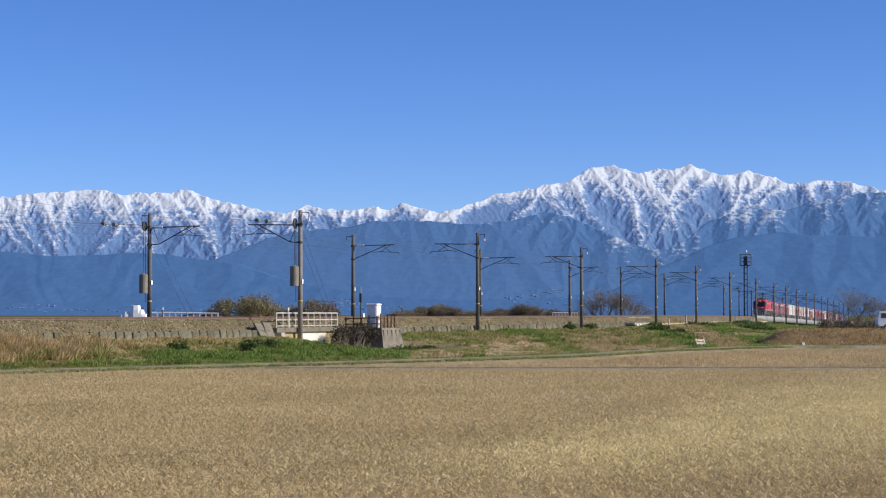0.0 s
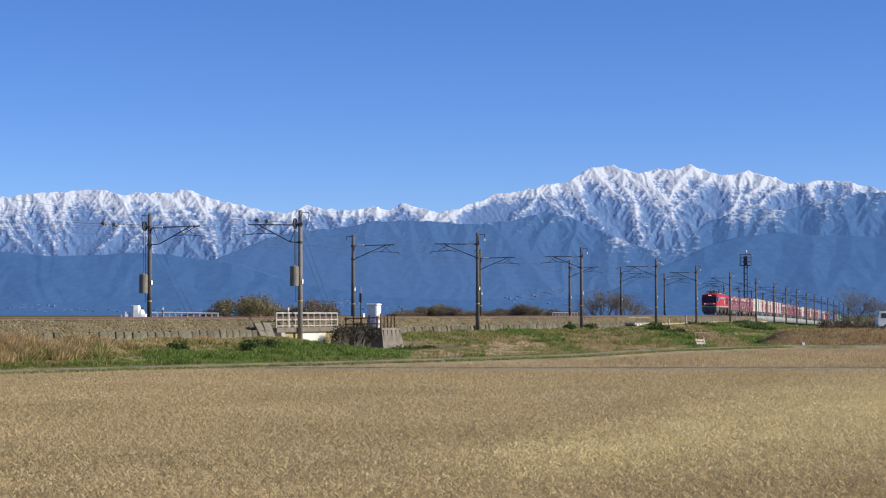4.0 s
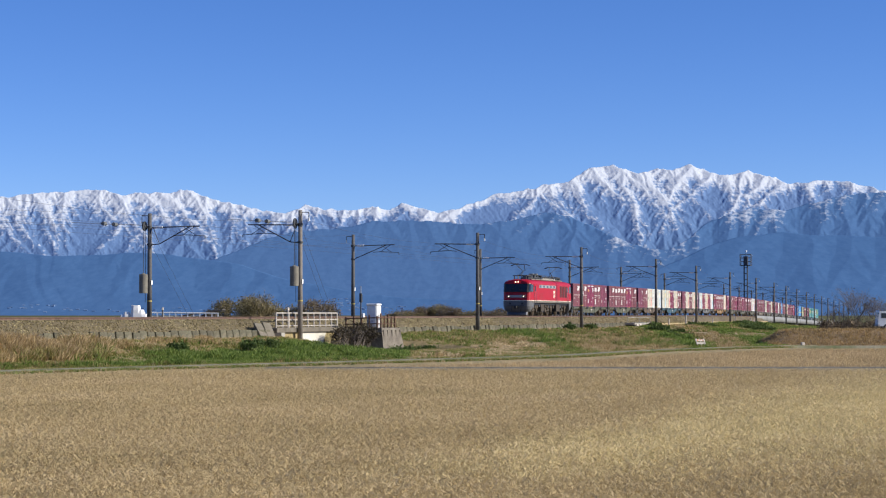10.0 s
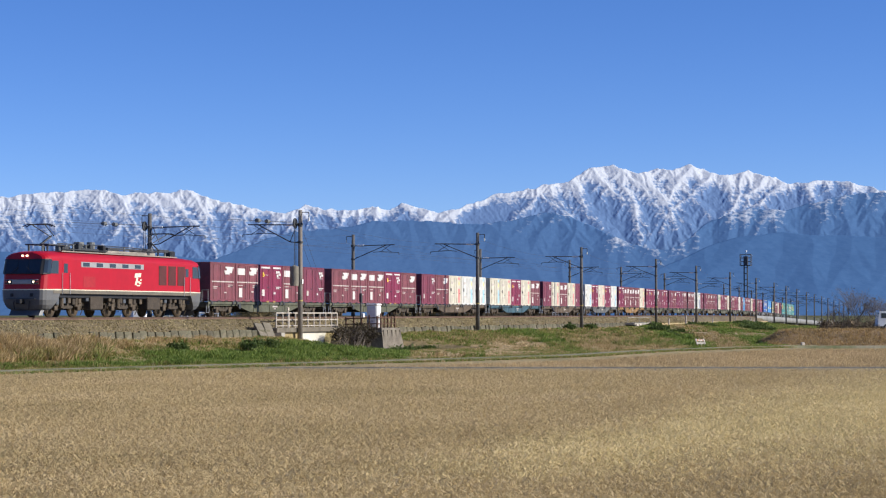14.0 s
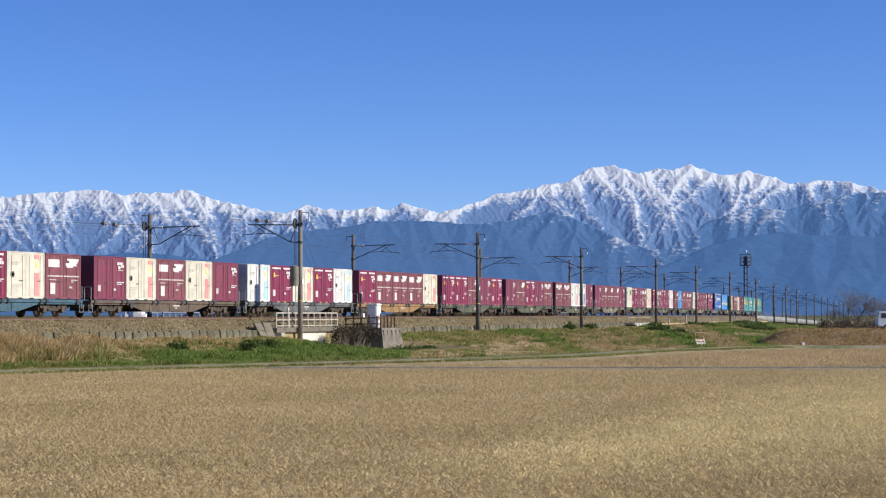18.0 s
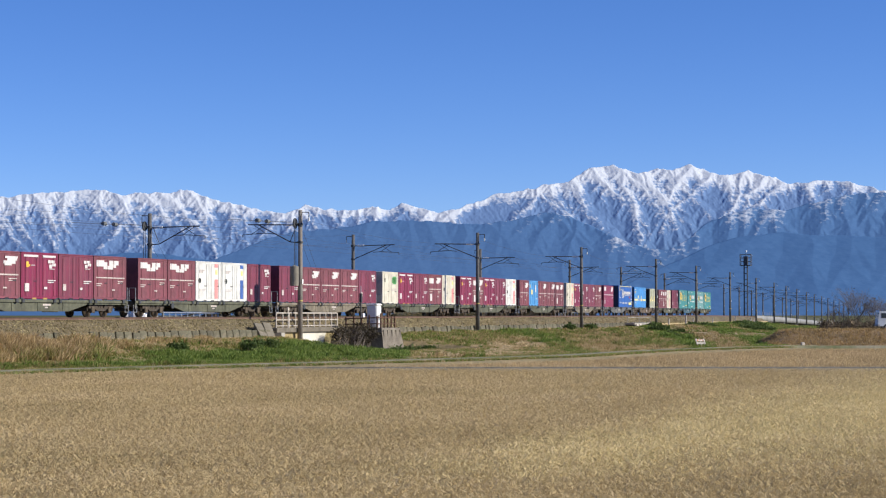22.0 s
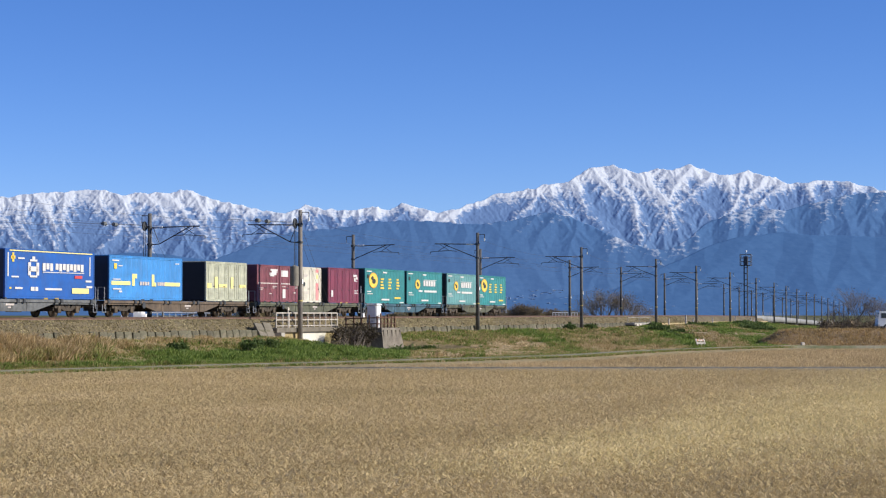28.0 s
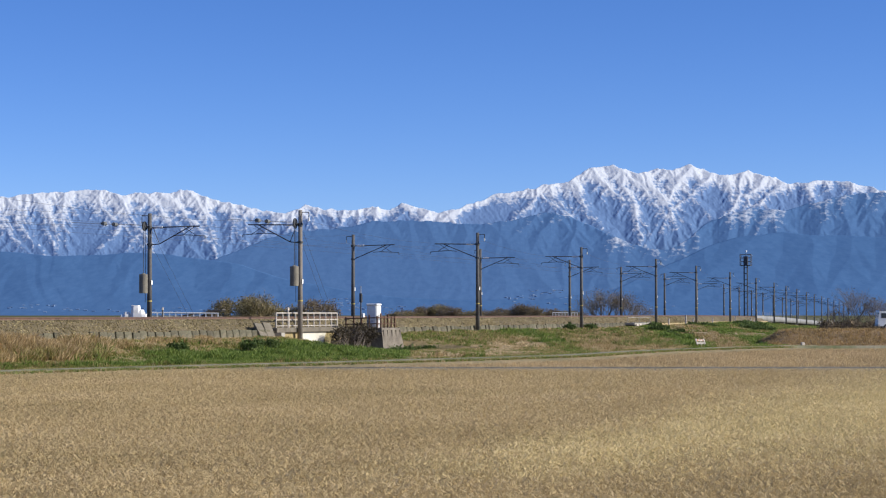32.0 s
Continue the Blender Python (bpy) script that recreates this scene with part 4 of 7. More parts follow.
    T['eco'] = container("long_container", "royal blue thirty-one-foot container with white shield and lettering bars", "container", l31, 2.72, ROYAL, 0,
                         [("top_edge", PALEYELLOW, [(0.04, 0.98, 0.955, 0.975)]), ("shield", DECAL, [(0.24, 0.27, 0.48, 0.74), (0.33, 0.36, 0.48, 0.74), (0.26, 0.34, 0.44, 0.48), (0.25, 0.35, 0.56, 0.66), (0.26, 0.34, 0.76, 0.80), (0.285, 0.315, 0.80, 0.86)]),
                          ("lettering", DECAL, [(0.40 + i * 0.042 + (0.02 if i > 2 else 0), 0.433 + i * 0.042 + (0.02 if i > 2 else 0), 0.58 + (0.03 if i % 2 else 0), 0.735) for i in range(11)] + [(0.40, 0.88, 0.545, 0.56)]),
                          ("red_mark", REDDEC, [(0.77, 0.86, 0.44, 0.50)]), ("label_plate", PALEYELLOW, [(0.74, 0.94, 0.13, 0.24)]),
                          ("small_print", DECAL, [(0.10, 0.18, 0.20, 0.24), (0.27, 0.31, 0.17, 0.25), (0.32, 0.35, 0.17, 0.25), (0.43, 0.62, 0.19, 0.23), (0.06, 0.14, 0.43, 0.46), (0.90, 0.97, 0.37, 0.41), (0.91, 0.98, 0.25, 0.29), (0.13, 0.2, 0.80, 0.83)]),
                          ("arrow_mark", YELLOW, [(0.055, 0.10, 0.80, 0.86), (0.068, 0.088, 0.74, 0.92), (0.04, 0.06, 0.20, 0.24)]),
                          ("side_print", DECAL, [(0.018, 0.03, 0.45, 0.92), (0.945, 0.957, 0.50, 0.90)])], 1, end=END_SHADE_BLUE, fork=2)
    T['azure'] = container("long_container", "azure blue thirty-one-foot container with a pale yellow stripe", "container", l31, 2.66, AZURE, 0,
                           [("stripe", PALEYELLOW, [(0.02, 0.27, 0.345, 0.43), (0.75, 0.97, 0.345, 0.43)]),
                            ("initial", PALEYELLOW, [(0.295, 0.33, 0.33, 0.60), (0.32, 0.36, 0.50, 0.60)]), ("initial", PALEYELLOW, [(0.565, 0.60, 0.33, 0.60), (0.59, 0.625, 0.33, 0.42)]),
                            ("lettering", DECAL_OLD, [(0.40 + i * 0.035, 0.425 + i * 0.035, 0.35, 0.43) for i in range(4)] + [(0.645 + i * 0.028, 0.667 + i * 0.028, 0.35, 0.43) for i in range(4)]),
                            ("arrow_mark", YELLOW, [(0.055, 0.09, 0.70, 0.82)]), ("small_print", DECAL, [(0.03, 0.12, 0.87, 0.90), (0.11, 0.17, 0.76, 0.78), (0.04, 0.14, 0.46, 0.48), (0.04, 0.15, 0.24, 0.27), (0.12, 0.16, 0.18, 0.22), (0.90, 0.96, 0.86, 0.88)])], 14, end=END_SHADE_BLUE)
    T['pale20'] = container("long_container", "pale green twenty-foot container with yellow stripes and end walls coloured in shade", "container", l20, 2.6, PALEGREEN, 4,
                            [("stripe", PALEYELLOW, [(0.02, 0.12, 0.34, 0.46), (0.30, 0.50, 0.36, 0.44), (0.82, 0.98, 0.36, 0.44)]), ("initial", PALEYELLOW, [(0.20, 0.27, 0.34, 0.62), (0.60, 0.66, 0.34, 0.62)])], 2, end=BLACK)
    # each large character as a block of plain bars
    bars = lambda x, k: [(x + 0.002 * i, x + 0.088 - 0.012 * ((i + k) % 3), 0.43 + i * 0.085, 0.475 + i * 0.085) for i in range(4)]
    for key, m, word in (('teal_a', TEAL, ""), ('teal_b', TEAL, ""), ('teal_c', TEAL_PALE, "")):
        first = key == 'teal_a'
        T[key] = container("long_container", ("teal" if m is TEAL else "pale weathered teal") + " thirty-one-foot container with " + ("roundel and yellow characters" if first else "small roundel and white lettering"), "container", l31, 2.76, m, 0,
                           ([("lettering", YELLOW, bars(0.375, 0) + bars(0.575, 1) + bars(0.785, 2) + [(0.74, 0.90, 0.15, 0.20)])] if first else
                            [("lettering", DECAL, [(0.46 + i * 0.072, 0.515 + i * 0.072, 0.56, 0.72) for i in range(5)] + [(0.46, 0.84, 0.735, 0.75), (0.32, 0.43, 0.38, 0.43), (0.48, 0.84, 0.37, 0.43)])]) +
                           [("small_print", DECAL, [(0.03, 0.16, 0.90, 0.93), (0.44, 0.54, 0.88, 0.92), (0.04, 0.14, 0.33, 0.36), (0.04, 0.18, 0.27, 0.29), (0.40, 0.60, 0.10, 0.145), (0.88, 0.98, 0.03, 0.06)]),
                            ("arrow_mark", DARKDEC, [(0.05, 0.09, 0.72, 0.82)])], 12, end=DARKDEC)
        rx, rz = (0.92, 0.56) if first else (0.56, 0.38)
        cx, cz = (1.85, 1.83) if first else (2.75, 1.66)
        oval = lambda k, y0, y1, x=0.0, z=0.0, kz=None: Shape().slab([(cx + x * rx + k * rx * math.cos(i * math.pi / 12), cz + z * rz + (kz or k) * rz * math.sin(i * math.pi / 12)) for i in range(24)], y0, y1)
        mark = part("oval_mark", oval(1.0, -HALF - 0.008, -HALF + 0.006), YELLOW, T[key], "yellow oval mark")
        part("mark_rim", oval(1.1, -HALF - 0.004, -HALF + 0.006), ORANGE, mark)
        part("mark_centre", oval(0.45, -HALF - 0.013, -HALF, 0.12, -0.12, 0.36), DARKDEC, mark)
        part("mark_centre", oval(0.3, -HALF - 0.016, -HALF, -0.28, 0.3, 0.28), DARKDEC, mark)
    return T


# blue darkened to hold the shade of the end walls
END_SHADE_BLUE = paint("shaded_blue_end", (0.02, 0.035, 0.07))
TYPES = box_types()

UNDER = {'olive': (0.105, 0.108, 0.07), 'grey': (0.135, 0.14, 0.14), 'brown': (0.125, 0.09, 0.06), 'blue': (0.05, 0.115, 0.155), 'ochre': (0.31, 0.185, 0.075), 'tan': (0.205, 0.175, 0.125)}
UNDER = {k: mat("underframe_" + k, c, 0.75, 0.3, 0.9, 0.1, fine=5, dark=tuple(x * 0.45 for x in c)) for k, c in UNDER.items()}
BOGIE = mat("bogie_iron", (0.06, 0.046, 0.033), 0.85, 0.35, 2.5, 0.2, fine=9)
BOGIE_PALE = mat("bogie_dusty", (0.10, 0.076, 0.052), 0.85, 0.35, 2.5, 0.2, fine=9)
WHEEL = mat("wheel_steel", (0.15, 0.115, 0.08), 0.6, 0.3, 2, metal=0.3)


def wheel_shape(x, y, r=0.43):
    s = Shape()
    s.rod((x, y - 0.065, r), (x, y + 0.065, r), r, seg=20)
    s.rod((x, y - 0.085, r), (x, y - 0.06, r), r * 0.82, r * 0.84, seg=20)
    s.rod((x, y - 0.16, r), (x, y - 0.05, r), 0.13, seg=10)
    return s


def bogie(parent, cx, base=1.9, r=0.43, tone=None):
    b = part("bogie", shared(("bogie", base, tone is None), lambda: bogie_frame(base, r), tone or BOGIE), None, parent, at=Matrix.Translation((cx, 0, 0)))
    for x in (-base / 2, base / 2):
        for y in (-0.56, 0.56):
            part("wheel", shared(("wheel", base, x, y), lambda: wheel_shape(x, y, r), WHEEL, True), None, b)
        part("axle", shared(("axle", base, x), lambda: Shape().rod((x, -0.5, r), (x, 0.5, r), 0.08), WHEEL), None, b)
        part("axle_box", shared(("axle_box", base, x), lambda: Shape().box(x - 0.17, x + 0.17, -1.04, -0.82, r - 0.17, r + 0.2, 0.03), BOGIE_PALE), None, b)
    return b


def bogie_frame(base, r):
    s = Shape()
    h = base / 2
    for y0, y1 in ((-0.98, -0.84), (0.84, 0.98)):
        s.slab([(-h - 0.45, r + 0.10), (-h + 0.25, r + 0.08), (-0.42, r - 0.06), (0.42, r - 0.06), (h - 0.25, r + 0.08), (h + 0.45, r + 0.10), (h + 0.42, r + 0.30), (0.5, r + 0.33), (0.3, r + 0.10), (-0.3, r + 0.10), (-0.5, r + 0.33), (-h - 0.42, r + 0.30)], y0, y1)
        for k in (-0.2, 0.0, 0.2):
            s.rod((k, (y0 + y1) / 2, r - 0.04), (k, (y0 + y1) / 2, r + 0.22), 0.075, seg=8)
    s.box(-0.25, 0.25, -0.95, 0.95, r + 0.02, r + 0.32)
    for x in (-h - 0.5, h + 0.42):
        s.box(x, x + 0.08, -0.9, 0.9, r - 0.05, r + 0.15)
    return s


def wagon(tone):
    """A flat container wagon, front end at x = 0."""
    root = thing("container_wagon", tone + "-coloured flat container wagon with a deep centre sill", "wagon", group="container wagons of the train")
    m = UNDER[tone]
    L = PITCH
    out = [(0.45, 0.98), (0.45, 0.74), (5.0, 0.74), (7.0, 0.34), (13.4, 0.34), (15.4, 0.74), (19.95, 0.74), (19.95, 0.98)]
    for y0, y1 in ((-1.14, -1.04), (1.04, 1.14)):
        part("side_sill", Shape().slab(out, y0, y1), m, root)
    part("centre_sill", Shape().box(0.35, L - 0.35, -0.3, 0.3, 0.55, 0.95), BOGIE, root)
    part("deck", Shape().box(0.45, L - 0.45, -1.2, 1.2, 0.9, 0.975).box(0.45, L - 0.45, -1.22, -1.16, 0.84, 0.99).box(0.45, L - 0.45, 1.16, 1.22, 0.84, 0.99), m, root)
    for x in (0.45, L - 0.6):
        part("end_beam", Shape().box(x, x + 0.15, -1.2, 1.2, 0.62, 0.97, 0.02), m, root)
    for x0, x1 in ((-0.02, 0.5), (L - 0.5, L + 0.02)):
        part("coupler", Shape().box(x0, x1, -0.14, 0.14, 0.74, 1.0, 0.03), BLACK, root)
    for x in (7.6, 10.2, 12.8):
        part("sill_rib", Shape().box(x - 0.05, x + 0.05, -1.17, -1.02, 0.36, 0.9), m, root)
    for i in range(5):
        for k in (0.2, 3.4):
            x = 0.72 + i * 3.81 + k
            part("twist_lock", shared(("twist_lock", i, k), lambda: Shape().box(x - 0.12, x + 0.12, -1.30, -1.1, 0.80, 1.04, 0.03), STEEL_DK), None, root)
    part("number_plate", Shape().box(10.7, 11.5, -1.150, -1.138, 0.66, 0.76).box(10.9, 11.2, -1.150, -1.138, 0.52, 0.60), DECAL_OLD, root)
    part("brake_cylinder", Shape().rod((8.2, -0.7, 0.55), (9.4, -0.7, 0.55), 0.17, seg=12), BOGIE, root)
    part("air_tank", Shape().rod((11.6, -0.6, 0.5), (13.0, -0.6, 0.5), 0.2, seg=12), BOGIE, root)
    part("brake_wheel", Shape().rod((5.2, -1.25, 0.72), (5.2, -1.18, 0.72), 0.2, seg=14), STEEL_DK, root)
    for x in (0.5, L - 0.5):
        part("hand_rail", Shape().line([(x, -1.18, 0.5), (x, -1.18, 1.75), (x, -0.75, 1.75), (x, -0.75, 0.95)], 0.022, 6), GALV, root)
        part("step", Shape().line([(x - 0.2, -1.16, 0.75), (x - 0.2, -1.16, 0.3), (x + 0.2, -1.16, 0.3), (x + 0.2, -1.16, 0.75)], 0.022, 6), GALV, root)
    bogie(root, 3.15)
    bogie(root, L - 3.15)
    return root


FIVE = [0.76 + i * 3.81 for i in range(5)]
LOADS = [
    ('olive', ['old', 'old2', 'mag', 'old2', 'jr']), ('olive', ['old', 'old2', 'old2', 'mag', 'old']), ('brown', ['jr', 'old', 'cream_red', 'white_lb', 'white_lb']),
    ('blue', ['cream_lb', 'cream_red', 'mag', 'cream_red', 'old2']), ('brown', ['jr', 'cream_red', 'old2', 'cream_red', 'jr']), ('grey', ['white_lb', 'mag', 'cream_red', 'mag', 'white_lb']),
    ('ochre', ['mag', 'old2', 'old2', 'old2', 'cream_red']), ('olive', ['mag', 'mag', 'old', 'jr', 'mag']), ('olive', ['jr', 'old', 'mag', 'jr', 'old3']),
    ('olive', ['old3', 'old3', 'white_red', 'white_db', 'jr']), ('tan', ['jr', 'old', 'old', 'old', 'jr']), ('olive', ['cream_green', 'mag', 'jr', 'old2', 'cream_red']),
    ('olive', ['mag', 'old2', 'mag', 'jr', 'white_red']), ('olive', ['old', 'blue', 'old', 'old', 'old2']), ('tan', ['cream_red', 'mag', 'jr', 'jr', 'old']),
    ('grey', [('old20', 0.8), ('eco', 10.5)]), ('brown', [('azure', 1.0), ('pale20', 13.5)]), ('olive', [('old', 0.76), ('old2', 4.57), ('cream_red', 8.38), ('jr20', 13.5)]),
    ('blue', [('teal_a', 0.55), ('teal_b', 10.35)]), ('olive', [('teal_c', 0.55), ('teal_a', 10.35)])]
USED = {}


def rolling_stock():
    for k, (tone, load) in enumerate(LOADS, 1):
        if (tone, 0) in USED:
            w = copy_thing(USED[(tone, 0)], Matrix())
        else:
            w = USED[(tone, 0)] = wagon(tone)
        moving.append((w, wagon_rows(k)))
        for i, c in enumerate(load):
            key, x = c if isinstance(c, tuple) else (c, FIVE[i])
            if key in USED:
                b = copy_thing(USED[key], Matrix())
            else:
                b = USED[key] = TYPES[key]
            b["group"] = "containers on the train"
            off = Matrix.Translation((x, 0, 1.0))
            moving.append((b, [(t, m @ off) for t, m in wagon_rows(k)]))


rolling_stock()


# ---- locomotive ----
RED = mat("loco_red", (0.40, 0.006, 0.018), 0.45, 0.08, 0.6, fine=3, spec=0.35)
LGREY = mat("loco_grey", (0.31, 0.31, 0.31), 0.45, 0.1, 1)
DGREY = mat("loco_dark_grey", (0.085, 0.095, 0.11), 0.5, 0.12, 1)
CREAMLINE = mat("loco_cream_line", (0.78, 0.72, 0.55), 0.5, 0.1, 2)
LOUVRE = mat("loco_louvre", (0.095, 0.02, 0.02), 0.7, 0.25, 3)
ROOFGREY = mat("roof_grey", (0.30, 0.27, 0.23), 0.8, 0.25, 1.5)
SKIRT = mat("loco_skirt_grey", (0.12, 0.122, 0.125), 0.55, 0.15, 1)
LAMP = glow("head_lamp", (1.0, 0.82, 0.55), 1.6)


def loco():
    root = thing("electric_locomotive", "red electric freight locomotive with grey skirts and lit headlamps", "locomotive")
    L = 19.8
    hw = 1.43

    def ring(x, top, w, z0, shoulder=0.32, crown=0.14):
        """A section of the body: straight sides, rounded shoulders."""
        pts = [(-w, z0), (-w, top - shoulder - crown)]
        for i in range(1, 5):
            a = i / 5 * math.pi / 2
            pts.append((-w + shoulder * 1.1 * (1 - math.cos(a)), top - shoulder - crown + shoulder * math.sin(a)))
        pts.append((-w + shoulder * 1.35, top - crown * 0.6))
        pts.append((-0.45, top))
        full = pts + [(-y, z) for y, z in reversed(pts)]
        return [(x, y, z) for y, z in full]

    n_top, sill = 3.72, 1.36
    body = Shape()
    rings = []
    # half plan of a cab end: distance from the coupler and half width
    nose_plan = [(0.40, hw - 0.30), (0.50, hw - 0.15), (0.70, hw - 0.04), (1.0, hw)]
    lean_back = lambda x, z: 0.30 * max(0.0, z - 2.32) * min(1.0, max(0.0, (1.7 - x) / 1.3))
    half = [(x, w, 3.60 + 0.08 * i / 3) for i, (x, w) in enumerate(nose_plan)] + [(1.7, hw, 3.70), (2.6, hw, n_top)]
    for x, w, top in half:
        rings.append([(p + lean_back(x, z), y, z) for p, y, z in ring(x, top, w, sill)])
    for x, w, top in reversed(half):
        rings.append([(L - x - lean_back(x, z), y, z) for p, y, z in ring(x, top, w, sill)])
    body.loft(rings)
    part("body_shell", body, RED, root)
    for sx, sgn in ((0.0, 1), (L, -1)):
        X = lambda x: sx + sgn * x
        nose = 0.40
        around = [(x, -w) for x, w in reversed(nose_plan)] + nose_plan

        def strip(pts, z0, z1, off, thick=0.06):
            """A band that follows the cab end, standing off from it."""
            rings = []
            for x, y in pts:
                k = min(1.0, max(0.0, (1.0 - x) / 0.5))
                n = Vector((-k, (1 - k) * (1 if y > 0 else -1), 0)).normalized()
                rings.append([(X(x + n.x * o + lean_back(x, z)), y + n.y * o, z) for o, z in ((off, z0), (off, z1), (off - thick, z1), (off - thick, z0))])
            return Shape().loft(rings)

        # dark wrap-round windscreen band with its panes
        band = part("windscreen_frame", strip(around, 2.40, 3.24, 0.014), BLACK, root)
        for y0, y1 in ((-1.09, -0.36), (-0.32, 0.32), (0.36, 1.09)):
            part("windscreen", strip([(0.40, y0), (0.40, y1)], 2.47, 3.17, 0.028, 0.03), GLASS, band)
        for s2 in (-1, 1):
            part("corner_pane", strip([(x, s2 * w) for x, w in nose_plan[1:]], 2.47, 3.17, 0.026, 0.03), GLASS, band)
            part("wiper", Shape().rod((X(0.34), s2 * 0.7, 2.45), (X(0.45), s2 * 0.25, 2.80), 0.014, seg=5), BLACK, band)
        # grey lamp band
        part("lamp_band", Shape().box(min(X(nose - 0.03), X(nose + 0.05)), max(X(nose - 0.03), X(nose + 0.05)), -1.02, 1.02, 1.84, 2.10, 0.02), LGREY, root)
        for y in (-0.84, 0.84):
            part("lamp_housing", Shape().box(min(X(nose - 0.045), X(nose)), max(X(nose - 0.045), X(nose)), y - 0.22, y + 0.22, 1.87, 2.07, 0.01), BLACK, root)
            for dy, m, nm in ((0.08 * (1 if y < 0 else -1), LAMP if sx == 0 else CERAMIC, "head_lamp"), (0.13 * (1 if y < 0 else -1) * -1, REDDEC, "tail_lamp")):
                part(nm, Shape().rod((X(nose - 0.06), y + dy, 1.97), (X(nose), y + dy, 1.97), 0.06, seg=12), m, root)
        for y in (-0.14, 0.14):
            part("roof_lamp", Shape().rod((X(nose + 0.24), y, 3.42), (X(nose + 0.42), y, 3.42), 0.055, seg=12), LAMP if sx == 0 else CERAMIC, root)
        # grey lower nose that rounds in under the cab, cream line, snow plough
        rings = []
        for z, dx, dw, back in ((0.40, 0.42, 0.34, 1.30), (0.50, 0.24, 0.20, 1.42), (0.70, 0.10, 0.08, 1.58), (0.98, 0.0, 0.012, 1.85), (1.52, -0.015, -0.015, 2.15)):
            pts = [(x + dx, -(w - dw)) for x, w in reversed(nose_plan)] + [(x + dx, w - dw) for x, w in nose_plan]
            rings.append([(X(back), -(hw - dw), z)] + [(X(x), y, z) for x, y in pts] + [(X(back), hw - dw, z)])
        part("lower_nose", Shape().loft(rings), SKIRT, root, "dark grey lower nose")
        part("nose_line", strip([(2.1, -hw)] + around + [(2.1, hw)], 1.52, 1.57, 0.022), CREAMLINE, root)
        for y in (-0.62, 0.62):
            part("jumper_socket", Shape().box(min(X(0.32), X(0.42)), max(X(0.32), X(0.42)), y - 0.08, y + 0.08, 1.16, 1.34, 0.02), BLACK, root)
        part("snow_plough", Shape().loft([[(X(0.62), -0.95, 0.12), (X(0.62), 0.95, 0.12), (X(0.85), 1.05, 0.12), (X(0.85), -1.05, 0.12)], [(X(0.82), -0.95, 0.42), (X(0.82), 0.95, 0.42), (X(1.0), 1.05, 0.42), (X(1.0), -1.05, 0.42)]]), DGREY, root)
        part("coupler", Shape().box(min(X(0.0), X(0.8)), max(X(0.0), X(0.8)), -0.16, 0.16, 0.74, 1.02, 0.04), BLACK, root)
        part("air_hose", Shape().line([(X(0.5), -0.5, 1.0), (X(0.36), -0.5, 0.8), (X(0.4), -0.45, 0.45)], 0.03).line([(X(0.5), 0.5, 1.0), (X(0.36), 0.5, 0.8), (X(0.4), 0.45, 0.45)], 0.03), BLACK, root)
        part("cab_step", Shape().box(min(X(0.25), X(0.6)), max(X(0.25), X(0.6)), -0.9, 0.9, 1.02, 1.06), STEEL_DK, root)
        for s2 in (-1, 1):
            y0, y1 = sorted((s2 * (hw + 0.012), s2 * (hw - 0.05)))
            part("cab_side_window", Shape().slab([(X(1.04), 2.44), (X(1.86), 2.44), (X(1.86), 3.16), (X(1.20), 3.16)], y0, y1), GLASS, root)
            door = part("cab_door", Shape().slab([(X(2.3), 1.60), (X(2.95), 1.60), (X(2.95), 3.18), (X(2.3), 3.18)], y0, y1), RED, root)
            part("door_window", Shape().slab([(X(2.42), 2.5), (X(2.83), 2.5), (X(2.83), 3.02), (X(2.42), 3.02)], y0 - 0.008, y1 + 0.008), GLASS, door)
            for hx in (2.22, 3.04):
                part("grab_rail", Shape().rod((X(hx), s2 * (hw + 0.05), 1.3), (X(hx), s2 * (hw + 0.05), 2.5), 0.018, seg=6), GALV, root)
    for s2 in (-1, 1):
        y0, y1 = sorted((s2 * (hw + 0.014), s2 * (hw - 0.05)))
        part("window_band", Shape().slab([(4.3, 2.86), (11.6, 2.86), (11.6, 3.16), (4.3, 3.16)], y0, y1), LGREY, root)
        for i in range(5):
            x = 4.5 + i * 1.5
            part("side_window", Shape().slab([(x, 2.90), (x + 0.72, 2.90), (x + 0.72, 3.12), (x, 3.12)], y0 - 0.008, y1 + 0.008), GLASS, root)
        for i in range(3):
            x = 13.5 + i * 1.22
            lv = part("louvre", Shape().slab([(x, 1.95), (x + 0.98, 1.95), (x + 0.98, 3.14), (x, 3.14)], y0, y1), LOUVRE, root)
            sl = Shape()
            for j in range(14):
                z = 2.0 + j * 0.08
                sl.box(x + 0.04, x + 0.94, s2 * (hw + 0.03) if s2 < 0 else hw, -hw if s2 < 0 else hw + 0.03, z, z + 0.03)
            part("louvre_slats", sl, LOUVRE, lv)
        part("side_grille", Shape().slab([(4.55, 1.72), (5.9, 1.72), (5.9, 2.34), (4.55, 2.34)], y0 + 0.006, y1 - 0.006), LOUVRE2, root)
        part("sill_line", Shape().slab([(1.3, 1.535), (L - 1.3, 1.535), (L - 1.3, 1.582), (1.3, 1.582)], y0 - 0.01, y1), CREAMLINE, root)
        part("sill_band", Shape().slab([(1.3, 1.34), (L - 1.3, 1.34), (L - 1.3, 1.535), (1.3, 1.535)], y0 - 0.006, y1), LGREY2, root)
        em = Shape()
